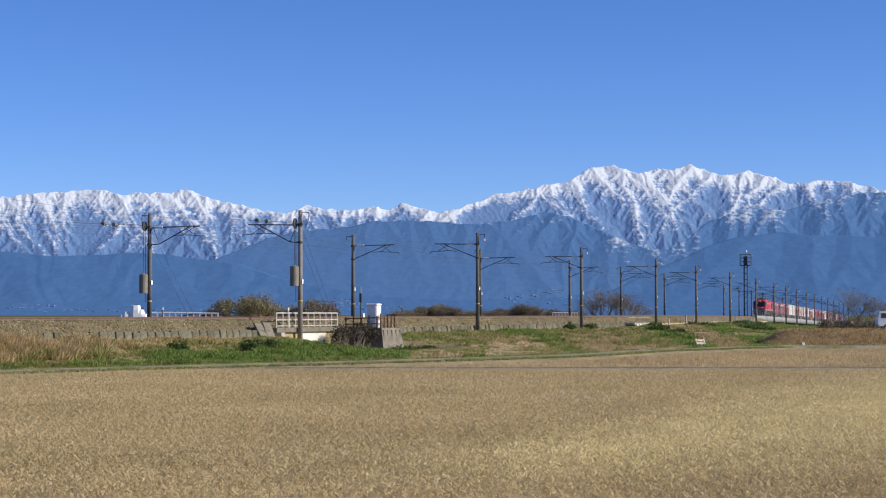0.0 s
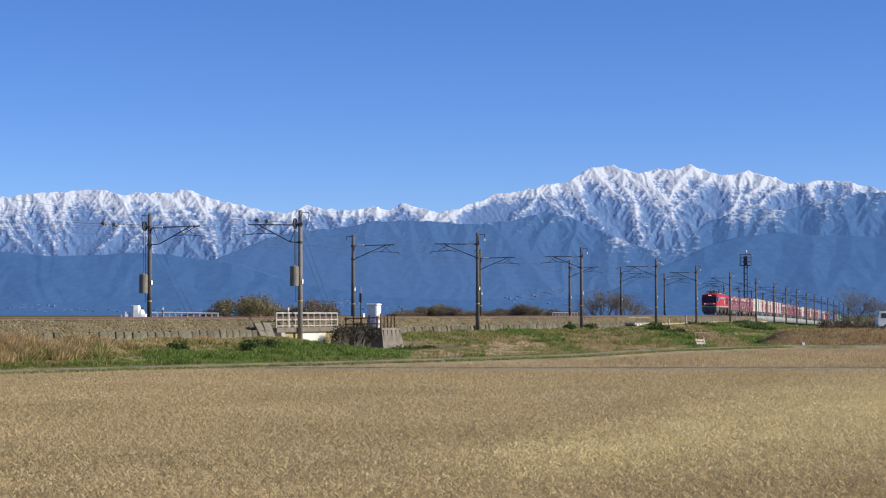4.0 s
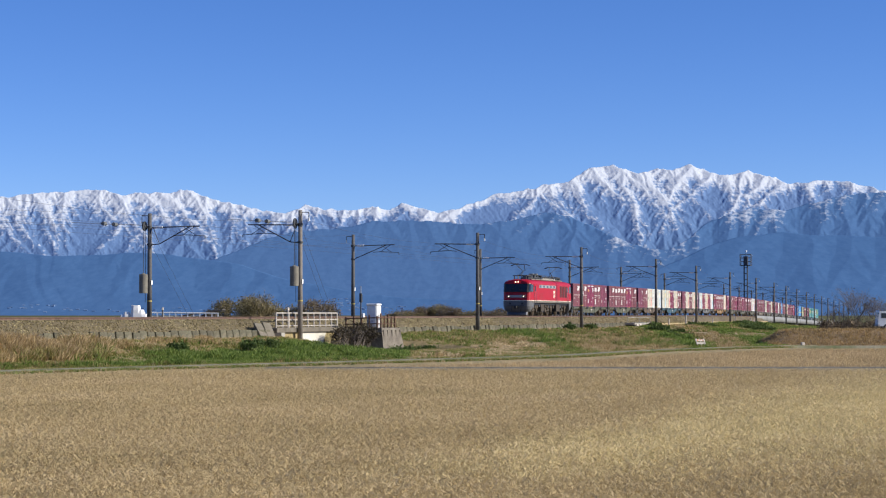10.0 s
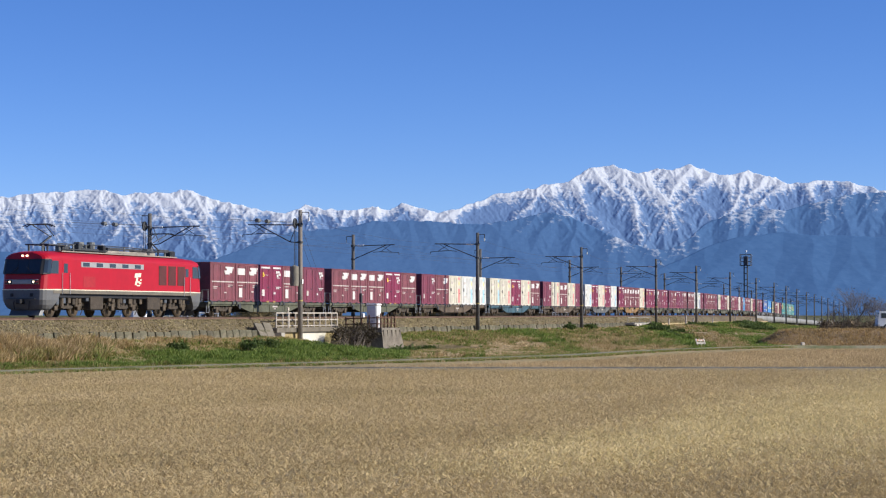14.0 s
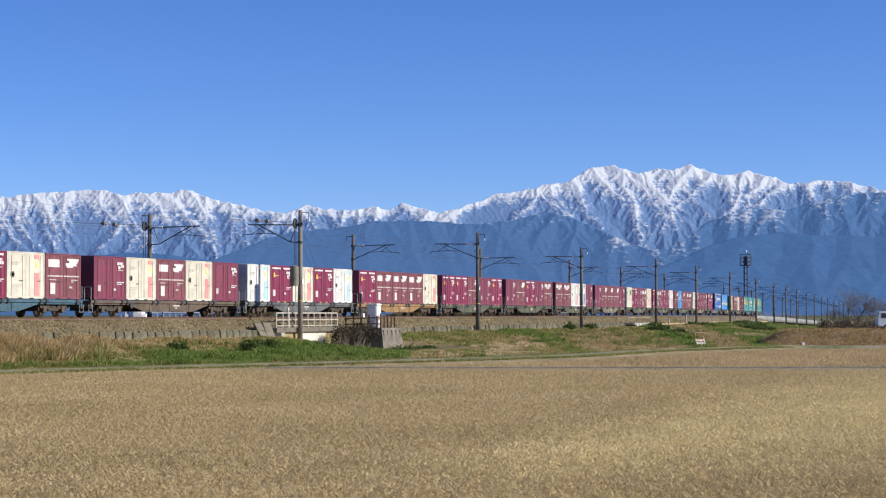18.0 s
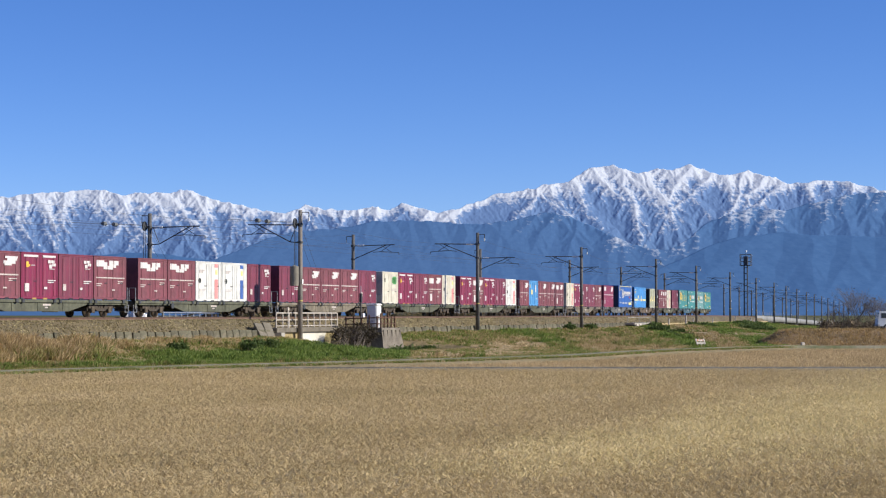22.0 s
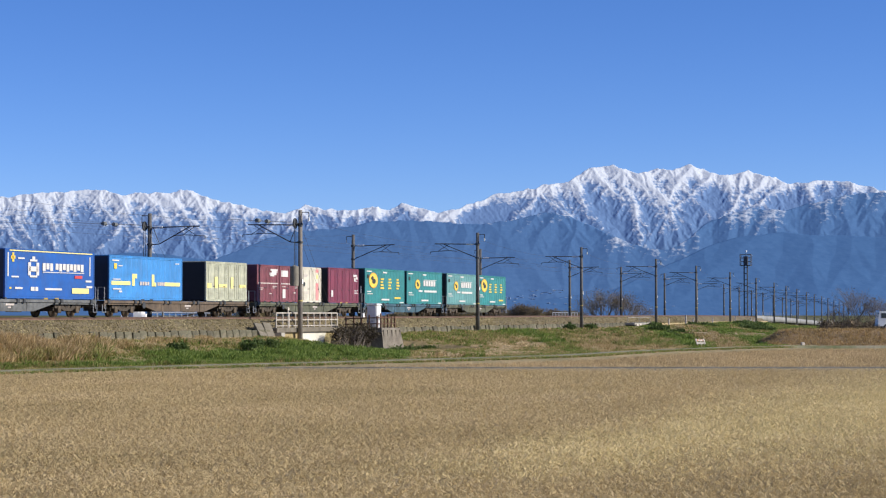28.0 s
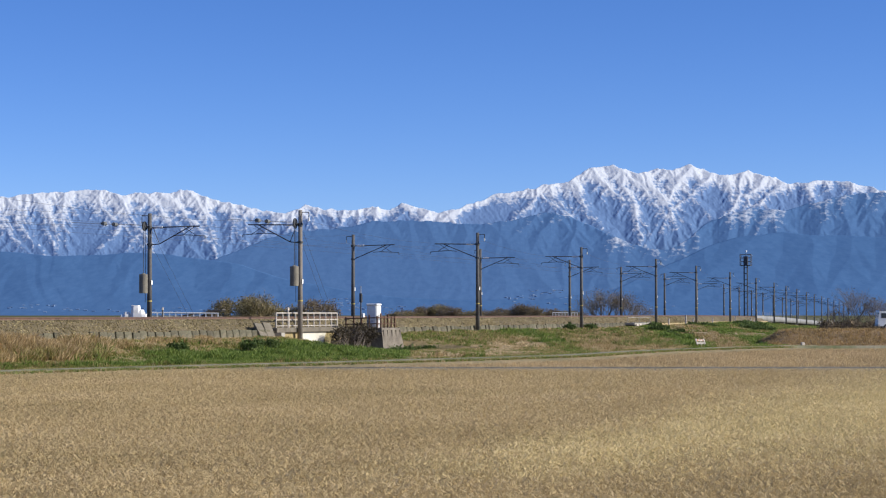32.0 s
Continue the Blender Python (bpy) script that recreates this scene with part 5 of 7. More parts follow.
        for ex, ez, ew, eh in ((10.45, 2.36, 0.34, 0.26), (10.84, 2.40, 0.36, 0.24), (10.62, 2.14, 0.22, 0.24), (10.50, 1.92, 0.24, 0.24), (10.80, 2.06, 0.30, 0.10), (10.98, 1.98, 0.28, 0.12), (10.72, 1.86, 0.40, 0.07), (11.14, 2.18, 0.16, 0.10)):
            em.slab([(ex, ez), (ex + ew, ez), (ex + ew + eh * 0.35, ez + eh), (ex + eh * 0.35, ez + eh)], y0 - 0.006, y1 + 0.006)
        part("emblem", em, CREAMLINE, root)
    # roof gear
    part("roof_walk", Shape().box(3.0, L - 3.0, -0.95, 0.95, 3.70, 3.76), ROOFGREY, root)
    part("roof_housing", Shape().box(5.4, 7.4, -0.8, 0.8, 3.74, 3.98, 0.05), STEEL_DK, root)
    part("roof_housing", Shape().box(8.3, 14.4, -0.72, 0.72, 3.74, 3.95, 0.05), ROOFGREY, root)
    rg = random.Random(31)
    for x, y, w, h in ((3.7, -0.5, 0.5, 0.32), (4.4, 0.1, 0.7, 0.42), (5.2, -0.55, 0.4, 0.5), (5.9, -0.2, 0.5, 0.62), (6.6, -0.5, 0.35, 0.48), (8.0, -0.55, 0.3, 0.45), (12.1, -0.4, 0.5, 0.36), (13.3, -0.55, 0.35, 0.40), (14.1, -0.3, 0.6, 0.34), (16.6, -0.45, 0.5, 0.38)):
        part("roof_equipment", Shape().box(x, x + w, y - 0.2, y + 0.25, 3.74, 3.74 + h, 0.04), rg.choice((STEEL_DK, ROOFGREY2, BLACK)), root)
    part("roof_conduit", Shape().line([(3.4, -0.85, 3.86), (8.2, -0.85, 3.86), (8.6, -0.8, 4.02), (15.8, -0.8, 4.02)], 0.035), STEEL_DK, root)
    part("breaker_box", Shape().rod((7.3, -0.3, 3.9), (7.3, -0.3, 4.38), 0.24, seg=12), ROOFGREY2, root)
    part("breaker_box", Shape().box(9.0, 10.3, -0.5, 0.3, 3.9, 4.12, 0.04), STEEL_DK, root)
    bus = Shape()
    for y in (-0.55, 0.55):
        bus.line([(3.2, y, 4.18), (6.4, y, 4.18), (7.0, y, 4.22), (13.6, y, 4.16), (L - 3.4, y, 4.16)], 0.03)
    part("bus_bar", bus, STEEL_DK, root)
    for x in (3.4, 4.9, 6.3, 8.2, 10.8, 12.8, 14.2, 15.9):
        for y in (-0.55, 0.55):
            part("insulator", shared(("insulator", x, y), lambda: Shape().rod((x, y, 3.72), (x, y, 4.16), 0.07, 0.05, seg=8), ROOFGREY2), None, root)
    for cx, sgn in ((2.85, 1), (15.75, -1)):
        base = part("pantograph", Shape().box(cx - 0.95, cx + 0.95, -0.75, -0.65, 4.05, 4.12).box(cx - 0.95, cx + 0.95, 0.65, 0.75, 4.05, 4.12).box(cx - 0.95, cx - 0.85, -0.75, 0.75, 4.05, 4.12).box(cx + 0.85, cx + 0.95, -0.75, 0.75, 4.05, 4.12).rod((cx - 0.8, -0.6, 3.72), (cx - 0.8, -0.6, 4.08), 0.06).rod((cx + 0.8, -0.6, 3.72), (cx + 0.8, -0.6, 4.08), 0.06).rod((cx - 0.8, 0.6, 3.72), (cx - 0.8, 0.6, 4.08), 0.06).rod((cx + 0.8, 0.6, 3.72), (cx + 0.8, 0.6, 4.08), 0.06), STEEL_DK, root)
        kx, kz = cx + sgn * 0.62, 4.62
        hx, hz = cx - sgn * 0.75, 5.18
        part("lower_arm", Shape().rod((cx - sgn * 0.5, 0, 4.1), (kx, 0, kz), 0.045).rod((cx - sgn * 0.3, 0.25, 4.1), (kx, 0.08, kz), 0.02), STEEL_DK, base)
        part("upper_arm", Shape().rod((kx, -0.15, kz), (hx, -0.4, hz), 0.028).rod((kx, 0.15, kz), (hx, 0.4, hz), 0.028), STEEL_DK, base)
        hd = Shape()
        for o in (-0.17, 0.17):
            hd.line([(hx + o, -0.95, hz - 0.10), (hx + o, -0.62, hz + 0.04), (hx + o, 0.62, hz + 0.04), (hx + o, 0.95, hz - 0.10)], 0.03)
        part("collector_head", hd.box(hx - 0.17, hx + 0.17, -0.42, -0.38, hz - 0.02, hz + 0.02).box(hx - 0.17, hx + 0.17, 0.38, 0.42, hz - 0.02, hz + 0.02), STEEL_DK, base)
    # running gear
    for cx in (3.55, 9.9, 16.25):
        bogie(root, cx, 2.5, 0.56)
    part("underframe_box", Shape().box(5.7, 7.1, -1.25, 1.25, 0.5, 1.1, 0.05), DGREY, root)
    part("underframe_box", Shape().box(6.1, 6.8, -1.32, -1.2, 0.55, 1.05, 0.03), BOGIE_PALE, root)
    part("underframe_box", Shape().box(12.6, 14.0, -1.25, 1.25, 0.5, 1.1, 0.05), DGREY, root)
    part("floor_beam", Shape().box(1.4, L - 1.4, -1.25, 1.25, 1.12, 1.36), BLACK, root)
    # added black filler that closes the view through the underside and darkens it
    part("under_tank", Shape().box(2.0, L - 2.0, -0.45, 0.45, 0.42, 1.12), BLACK, root)
    gg = random.Random(12)
    for cx in (3.55, 9.9, 16.25):
        for k in range(7):
            x = cx - 1.9 + k * 0.62 + gg.uniform(-0.08, 0.08)
            hgt = gg.uniform(0.18, 0.42)
            part("running_gear", Shape().box(x - 0.15, x + 0.15, -1.12 - gg.uniform(0, 0.1), -0.85, 1.12 - hgt, 1.14, 0.03), gg.choice((BOGIE, BOGIE_PALE, DGREY)), root)
        for k in (-0.75, 0.75):
            part("spring", Shape().rod((cx + k, -1.06, 0.62), (cx + k, -1.06, 1.12), 0.13, seg=10), BOGIE_PALE, root)
        part("sand_pipe", Shape().line([(cx - 1.85, -0.95, 1.1), (cx - 1.95, -0.9, 0.6), (cx - 1.85, -0.75, 0.15)], 0.03).line([(cx + 1.85, -0.95, 1.1), (cx + 1.95, -0.9, 0.6), (cx + 1.85, -0.75, 0.15)], 0.03), BOGIE_PALE, root)
    for x0, x1 in ((5.55, 7.0), (12.3, 13.9)):
        part("battery_box", Shape().box(x0, x1, -1.33, -0.8, 0.45, 1.2, 0.04), BOGIE, root)
    moving.append((root, [(t, ride(front_at(1, t) - L - 0.3, L)) for t in TIMES]))


LGREY2 = mat("loco_sill_grey", (0.15, 0.13, 0.10), 0.6, 0.2, 1)
LOUVRE2 = mat("loco_grille_red", (0.36, 0.014, 0.018), 0.5, 0.15, 4)
ROOFGREY2 = mat("roof_gear_grey", (0.16, 0.17, 0.17), 0.7, 0.2, 2)
loco()


# ---- railway ----
def sweep(name, profile, s0, s1, step, material, d0, label, category, z0=0.0, kind=""):
    """A profile of (d, z) carried along the track."""
    st = np.arange(s0, s1 + 0.01, step)
    pts = np.stack([at_track(st, d0 + d, z0 + z).T for d, z in profile + profile[:1]], 1)
    return tagged(new(name, raw(name, pts.reshape(-1, 3), grid_faces(len(st), len(profile) + 1), material)), label, category, kind=kind)


RAIL_PROFILE = [(-0.065, -0.155), (0.065, -0.155), (0.065, -0.14), (0.012, -0.115), (0.012, -0.04), (0.034, -0.03), (0.034, 0.0), (-0.034, 0.0), (-0.034, -0.03), (-0.012, -0.04), (-0.012, -0.115), (-0.065, -0.14)]
for centre in (0.0, -3.8):
    for o in (-0.567, 0.567):
        sweep("steel_rail", RAIL_PROFILE, -600, 756, 4.0, RAILSIDE, centre + o, "long rust-brown steel rail on the ballast", "rail")
SLEEPER = mat("sleeper_concrete", (0.25, 0.21, 0.17), 0.9, 0.25, 1.0, 0.2)


def sleepers():
    sh = Shape()
    for c in (0.0, -3.8):
        for i in range(0, 330):
            s = -90 + i * 0.66
            m = track_pose(s, c, -0.15)
            v = [m @ Vector(p) for p in [(x, y, z) for z in (-0.14, 0.0) for x, y in ((-0.12, -1.0), (0.12, -1.0), (0.12, 1.0), (-0.12, 1.0))]]
            sh.add(v, [(3, 2, 1, 0), (4, 5, 6, 7), (0, 1, 5, 4), (1, 2, 6, 5), (2, 3, 7, 6), (3, 0, 4, 7)])
    tagged(new("sleepers", sh.mesh("sleepers", SLEEPER)), "grey-brown concrete sleepers under the rails", "sleepers", kind="stuff")


sleepers()


def ballast_stones():
    g = np.random.default_rng(55)
    n = 30000
    s = np.concatenate([g.uniform(-85, 20, n * 2 // 3), g.uniform(20, 130, n // 3)])
    n = len(s)
    d = g.uniform(1.3, 3.65, n)
    z = np.interp(d, [1.3, 1.9, 2.25, 3.1, 3.6], [-0.19, -0.19, -0.24, -0.9, -0.97])
    p = at_track(s, d, z)
    r = g.uniform(0.03, 0.085, n)
    base = np.array([[1, 0, 0], [-0.8, 0.6, 0], [-0.5, -0.9, 0.1], [0.1, 0.1, 0.9], [0, 0, -0.8]])
    f = np.array([[0, 1, 3], [1, 2, 3], [2, 0, 3], [1, 0, 4], [2, 1, 4], [0, 2, 4]])
    a = g.uniform(0, 6.28, n)
    v = base[None] * r[:, None, None] * g.uniform(0.7, 1.3, (n, 5, 3))
    ca, sa = np.cos(a)[:, None], np.sin(a)[:, None]
    v = np.stack([v[:, :, 0] * ca - v[:, :, 1] * sa, v[:, :, 0] * sa + v[:, :, 1] * ca, v[:, :, 2]], -1) + p.T[:, None, :]
    t = (np.arange(n)[:, None, None] * 5 + f[None]).reshape(-1, 3)
    m = stuff_mat("ballast_stone", [(0.04, 0.032, 0.016), (0.13, 0.105, 0.052), (0.23, 0.19, 0.10), (0.44, 0.38, 0.22)], 0.9, 0.4)
    tagged(new("ballast_stones", raw("ballast_stones", v.reshape(-1, 3), t, m)), "loose brown crushed stone on the ballast shoulder", "ballast", kind="stuff")


ballast_stones()


def slab_row():
    """Old concrete sleepers set on edge along the foot of the ballast."""
    me = Shape().box(-0.42, 0.42, -0.06, 0.06, -0.30, 0.30, 0.02).mesh("slab", mat("slab_concrete", (0.135, 0.12, 0.082), 0.95, 0.35, 2.5, 0.3, per=0.3, dark=(0.055, 0.055, 0.032)))
    root = thing("retaining_slabs", "row of old grey concrete slabs holding back the ballast", "slabs", kind="structure")
    g = random.Random(4)
    for i in range(190):
        s = -82 + i * 0.93
        if -34.5 < s < -16.5:
            continue
        part("slab", me, None, root, at=track_pose(s, 3.66 + g.uniform(-0.03, 0.05), -1.12 + g.uniform(-0.06, 0.05)) @ pose(0, 0, 0, -10 + g.uniform(-5, 5), g.uniform(-2.5, 2.5), g.uniform(-3, 3)))


slab_row()


# ---- overhead line ----
NEAR_POLES = [-29.9, 9.8, 49.3, 95.7, 133.8, 179.4, 228.0, 271.6, 305.5, 340.1, 374.5, 405.4, 436.8, 465.8, 497.0, 528.0, 560.0]
FAR_POLES = [-29.2, 10.6, 52.0, 98.4, 138.0, 184.8, 232.0, 282.6, 316.9, 348.2, 379.6, 411.0, 442.0, 473.0, 504.0]
BAND = mat("white_pole_plate", (0.80, 0.80, 0.78), 0.5, 0.06, 2)
BANDY = mat("yellow_pole_band", (0.38, 0.30, 0.09), 0.6, 0.1, 2)


def catenary_pole(side, weight=False, low=-1.4):
    """Local frame: x along the track, the arm points towards +y for a near pole (side 1), -y for a far one (side -1)."""
    root = thing("catenary_pole", ("tall concrete catenary pole with bracket arm and tension weight" if weight else "tall concrete catenary pole with a steel bracket arm"), "pole", group="catenary poles")
    k = side
    part("shaft", Shape().rod((0, 0, low), (0, 0, 7.25), 0.185, 0.135, seg=14), CONC_POLE if side > 0 and weight else OLD_POLE, root, smooth=True)
    arm = part("bracket_arm", Shape().rod((0, 0.14 * k, 6.25), (0, 3.9 * k, 6.32), 0.04), STEEL_DK, root)
    part("arm_brace", Shape().rod((0, 0.14 * k, 5.05), (0, 0.75 * k, 5.1), 0.035).rod((0, 0.75 * k, 5.1), (0, 3.1 * k, 6.28), 0.04).rod((0, 0.3 * k, 6.2), (0, 0.75 * k, 5.12), 0.025) if weight else Shape().rod((0, 0.14 * k, 5.1), (0, 3.1 * k, 6.28), 0.038), STEEL_DK, root)
    part("steady_arm", Shape().line([(0, 1.9 * k, 5.66), (0, 2.7 * k, 5.72), (0, 4.3 * k, 5.62), (0, 4.3 * k, 5.44)], 0.026).rod((0, 2.6 * k, 5.72), (0, 3.5 * k, 6.3), 0.02).rod((0, 3.6 * k, 5.68), (0, 2.6 * k, 6.28), 0.02), STEEL_DK, root)
    part("insulator", Shape().rod((0, 0.35 * k, 6.26), (0, 1.0 * k, 6.27), 0.075, seg=10), CERAMIC, root)
    part("pole_clamp", Shape().rod((0, 0, 6.15), (0, 0, 6.35), 0.19, seg=12).rod((0, 0, 5.0), (0, 0, 5.14), 0.2, seg=12), STEEL_DK, root)
    part("top_arm", Shape().line([(0, 0.1 * -k, 7.1), (0, 0.62 * -k, 7.1), (0, 0.62 * -k, 6.72)], 0.03), STEEL_DK, root)
    part("top_insulator", Shape().rod((0, 0.62 * -k, 6.5), (0, 0.62 * -k, 6.75), 0.06, seg=8), CERAMIC, root)
    part("number_plate", Shape().box(-0.1, 0.1, -0.19, -0.165, 2.25, 2.55), BAND, root)
    part("warning_band", Shape().rod((0, 0, 1.05), (0, 0, 1.15), 0.182, seg=14), BANDY, root)
    if weight:
        dz = 0.0 if side > 0 else -0.45
        part("tension_weight", Shape().rod((-0.5, 0.22, 2.1 + dz), (-0.5, 0.22, 3.42 + dz), 0.30, seg=18).rod((-0.5, 0.22, 3.42 + dz), (-0.5, 0.22, 3.5 + dz), 0.2, 0.06, seg=18), mat("weight_concrete", (0.20, 0.185, 0.15), 0.9, 0.2, 2), root, "dark cylindrical tension weight")
        part("weight_rope", Shape().rod((-0.5, 0.22, 3.45 + dz), (-0.45, 0.22, 6.2), 0.022, seg=6).rod((-0.1, 0.28, 1.0), (-0.1, 0.28, 6.2), 0.018, seg=6), STEEL_DK, root)
        part("pulley", Shape().rod((-0.2, 0.26, 6.35), (-0.2, 0.34, 6.35), 0.34, seg=16).rod((-0.2, 0.2, 6.35), (-0.2, 0.4, 6.35), 0.1, seg=10), STEEL_DK, root)
        for x in (-3.4, -4.9):
            part("line_insulator", Shape().rod((x - 0.2, 0.9, 6.35), (x + 0.2, 0.9, 6.35), 0.14, seg=10), ROOFGREY2, root)
        part("anchor_wire", Shape().rod((-0.2, 0.3, 6.4), (-8.0, 1.6, 6.3), 0.016, seg=5), CABLE, root)
        part("guy_wire", Shape().rod((0.1, 0, 6.2), (8.2, 0.0, low + 0.1), 0.008, seg=5).rod((0.1, 0, 5.2), (7.2, 0.0, low + 0.1), 0.008, seg=5), CABLE, root)
    return root


def pole_row():
    proto = {}
    for side, row, d in ((1, NEAR_POLES, 4.0), (-1, FAR_POLES, -7.8)):
        for i, s in enumerate(row):
            key = (side, i == 0, s > 225)
            at = track_pose(s, d)
            if key in proto:
                copy_thing(proto[key], at)
            else:
                low = -2.45 if (i == 0 and side > 0) else -1.45 if side > 0 else -1.05
                if s > 225:
                    low = -1.9
                ob = catenary_pole(side, i == 0, low)
                ob.matrix_basis = at
                proto[key] = ob


pole_row()


def wires():
    def run(name, pts, r, label):
        cu = bpy.data.curves.new(name, 'CURVE')
        cu.dimensions = '3D'
        sp = cu.splines.new('POLY')
        sp.points.add(len(pts) - 1)
        for p, q in zip(sp.points, pts):
            p.co = (*q, 1)
        cu.bevel_depth, cu.bevel_resolution = r, 1
        cu.materials.append(CABLE)
        tagged(new(name, cu), label, "wire")

    def spans(stations, d, z, sag):
        out = []
        for a, b in zip(stations, stations[1:]):
            for k in range(8):
                f = k / 8
                out.append(at_track(a + (b - a) * f, d, z - 4 * sag * f * (1 - f)))
        out.append(at_track(stations[-1], d, z))
        return out

    near, far = [-78.0] + NEAR_POLES, [-78.0] + FAR_POLES
    run("contact_wire", spans(near, 0.0, 5.22, 0.02), 0.006, "thin dark contact wire over the near track")
    run("messenger_wire", spans(near, 0.0, 6.15, 0.55), 0.006, "thin dark messenger wire sagging between poles")
    run("contact_wire", spans(far, -3.8, 5.22, 0.02), 0.006, "thin dark contact wire over the farther track")
    run("messenger_wire", spans(far, -3.8, 6.15, 0.55), 0.006, "thin dark messenger wire sagging between poles")
    run("feeder_wire", spans(near, 4.62, 6.5, 0.7), 0.006, "thin feeder wire hung from the pole tops")
    run("feeder_wire", spans(far, -8.42, 6.5, 0.7), 0.006, "thin feeder wire hung from the pole tops")
    run("feeder_wire", spans(far, -7.8, 7.2, 0.6), 0.006, "thin feeder wire hung from the pole tops")


wires()


RUSTCONC = mat('mossy_concrete', (0.17, 0.15, 0.115), 0.95, 0.3, 1.5, 0.3)


# ---- small bridge over the ditch ----
def ditch_bridge():
    mid = -27.3
    thing("bridge_slab", "grey concrete slab of a small ditch bridge beside the track", "bridge", track_pose(mid, 3.4, 0), kind="structure", mesh=Shape().box(-6.0, 5.8, -0.42, 0.5, -1.04, -0.72, 0.03).mesh("bridge_slab", RUSTCONC))
    rail = thing("bridge_railing", "old off-white pipe railing on the small bridge", "railing", track_pose(mid, 3.45, -0.72))
    part("top_rail", Shape().rod((-5.4, 0, 0.98), (5.3, 0, 0.98), 0.045), OFFWHITE, rail)
    part("middle_rail", Shape().rod((-5.4, 0, 0.52), (5.3, 0, 0.52), 0.035), OFFWHITE, rail)
    part("bottom_rail", Shape().rod((-5.4, 0, 0.12), (5.3, 0, 0.12), 0.03), OFFWHITE, rail)
    me = Shape().box(-0.045, 0.045, -0.035, 0.035, 0.0, 1.0, 0.008).mesh("post", OFFWHITE)
    for i in range(11):
        part("post", me, None, rail, at=Matrix.Translation((-5.35 + i * 1.065, 0, 0)))
    ab = thing("abutment", "white-washed concrete abutment wall under the small bridge", "abutment", track_pose(mid, 3.72, 0), kind="structure",
               mesh=Shape().loft([[(-2.2, -0.05, -2.5), (1.4, -0.05, -2.5), (1.4, 0.6, -2.5), (-2.2, 0.6, -2.5)], [(-2.2, 0.1, -1.04), (2.9, 0.1, -1.04), (2.9, 0.6, -1.04), (-2.2, 0.6, -1.04)]]).mesh("abutment", mat("white_concrete", (0.60, 0.58, 0.50), 0.9, 0.15, 1, 0.2)))
    # dark panels stand in for the shade in the opening under the slab
    part("dark_recess", Shape().box(-5.4, -2.2, 0.5, 0.6, -2.5, -1.04), BLACK2, ab)
    part("dark_recess", Shape().box(2.9, 5.9, 0.4, 0.6, -2.5, -1.04), BLACK2, ab)
    part("side_wall", Shape().box(-6.0, -5.4, -0.4, 0.6, -2.5, -1.04), CONC, ab)
    wing_m = mat("weathered_concrete", (0.20, 0.178, 0.14), 0.95, 0.35, 0.8, 0.5, dark=(0.12, 0.10, 0.08))
    wing = thing("wing_wall", "rough weathered concrete wing wall beside the ditch", "wall", track_pose(-21.3, 6.6, 0), kind="structure",
                 mesh=Shape().loft([[(-0.3, -0.3, -2.6), (4.1, -0.3, -2.6), (4.3, 3.0, -2.6), (-0.3, 3.0, -2.6)], [(0.0, 0.0, -0.80), (3.7, 0.0, -0.80), (3.9, 3.0, -0.80), (0.0, 3.0, -0.86)]]).mesh("wing_wall", wing_m))
    for i in range(5):
        part("wall_rib", Shape().box(0.15 + i * 0.85, 0.30 + i * 0.85, -0.12, 0.1, -2.5, -0.95, 0.02), wing_m, wing)
    fence = thing("rusty_fence", "rusty fence of old rail posts by the ditch", "fence", track_pose(-21.3, 6.2, -0.84))
    g = random.Random(8)
    for i in range(6):
        x = 0.15 + i * 0.72
        part("post", Shape().box(x - 0.05, x + 0.05, -0.05, 0.05, -0.1, 0.95 + g.uniform(-0.12, 0.15), 0.01), RUST, fence)
    for i in range(4):
        part("post", Shape().box(0.1, 0.2, 0.55 + i * 0.6, 0.65 + i * 0.6, -0.1, 0.85 + g.uniform(-0.15, 0.12), 0.01), RUST, fence)
    part("cross_rail", Shape().rod((0.1, 0, 0.78), (3.8, 0, 0.74), 0.04).rod((0.1, 0, 0.78), (0.15, 2.5, 0.7), 0.04), RUST, fence)
    part("cross_rail", Shape().rod((0.1, 0, 0.35), (3.8, 0, 0.32), 0.035).rod((0.1, 0, 0.35), (0.15, 2.5, 0.3), 0.035), RUST, fence)
    cab = thing("relay_cabinet", "white metal relay cabinet on the concrete wall", "cabinet", track_pose(-20.7, 5.6, -0.83))
    part("housing", Shape().box(0, 0.82, -0.40, 0.36, 0.06, 1.62, 0.03), WHITE, cab)
    part("roof_cap", Shape().box(-0.06, 0.88, -0.46, 0.42, 1.62, 1.78, 0.05), WHITE, cab)
    for x in (0.03, 0.42):
        dr = part("door", Shape().box(x, x + 0.37, -0.425, -0.395, 0.12, 1.56, 0.01), WHITE, cab)
        part("handle", Shape().box(x + 0.28, x + 0.31, -0.45, -0.42, 0.75, 0.95), STEEL_DK, dr)
    part("end_door", Shape().box(-0.025, 0.005, -0.34, 0.30, 0.12, 1.56, 0.01), WHITE, cab)
    part("plinth", Shape().box(0.03, 0.79, -0.36, 0.32, -0.02, 0.06), CONC, cab)
    sp = thing("signal_post", "dark speaker post with a thin aerial by the track", "post", track_pose(-19.5, 4.3, -0.8))
    part("shaft", Shape().rod((0, 0, -0.3), (0, 0, 2.5), 0.05, seg=10), STEEL_DK, sp)
    part("housing", Shape().box(-0.10, 0.10, -0.10, 0.10, 1.85, 2.5, 0.03), STEEL_DK, sp)
    part("aerial", Shape().rod((0, 0, 2.5), (0, 0, 3.05), 0.03, seg=6), GALV, sp)
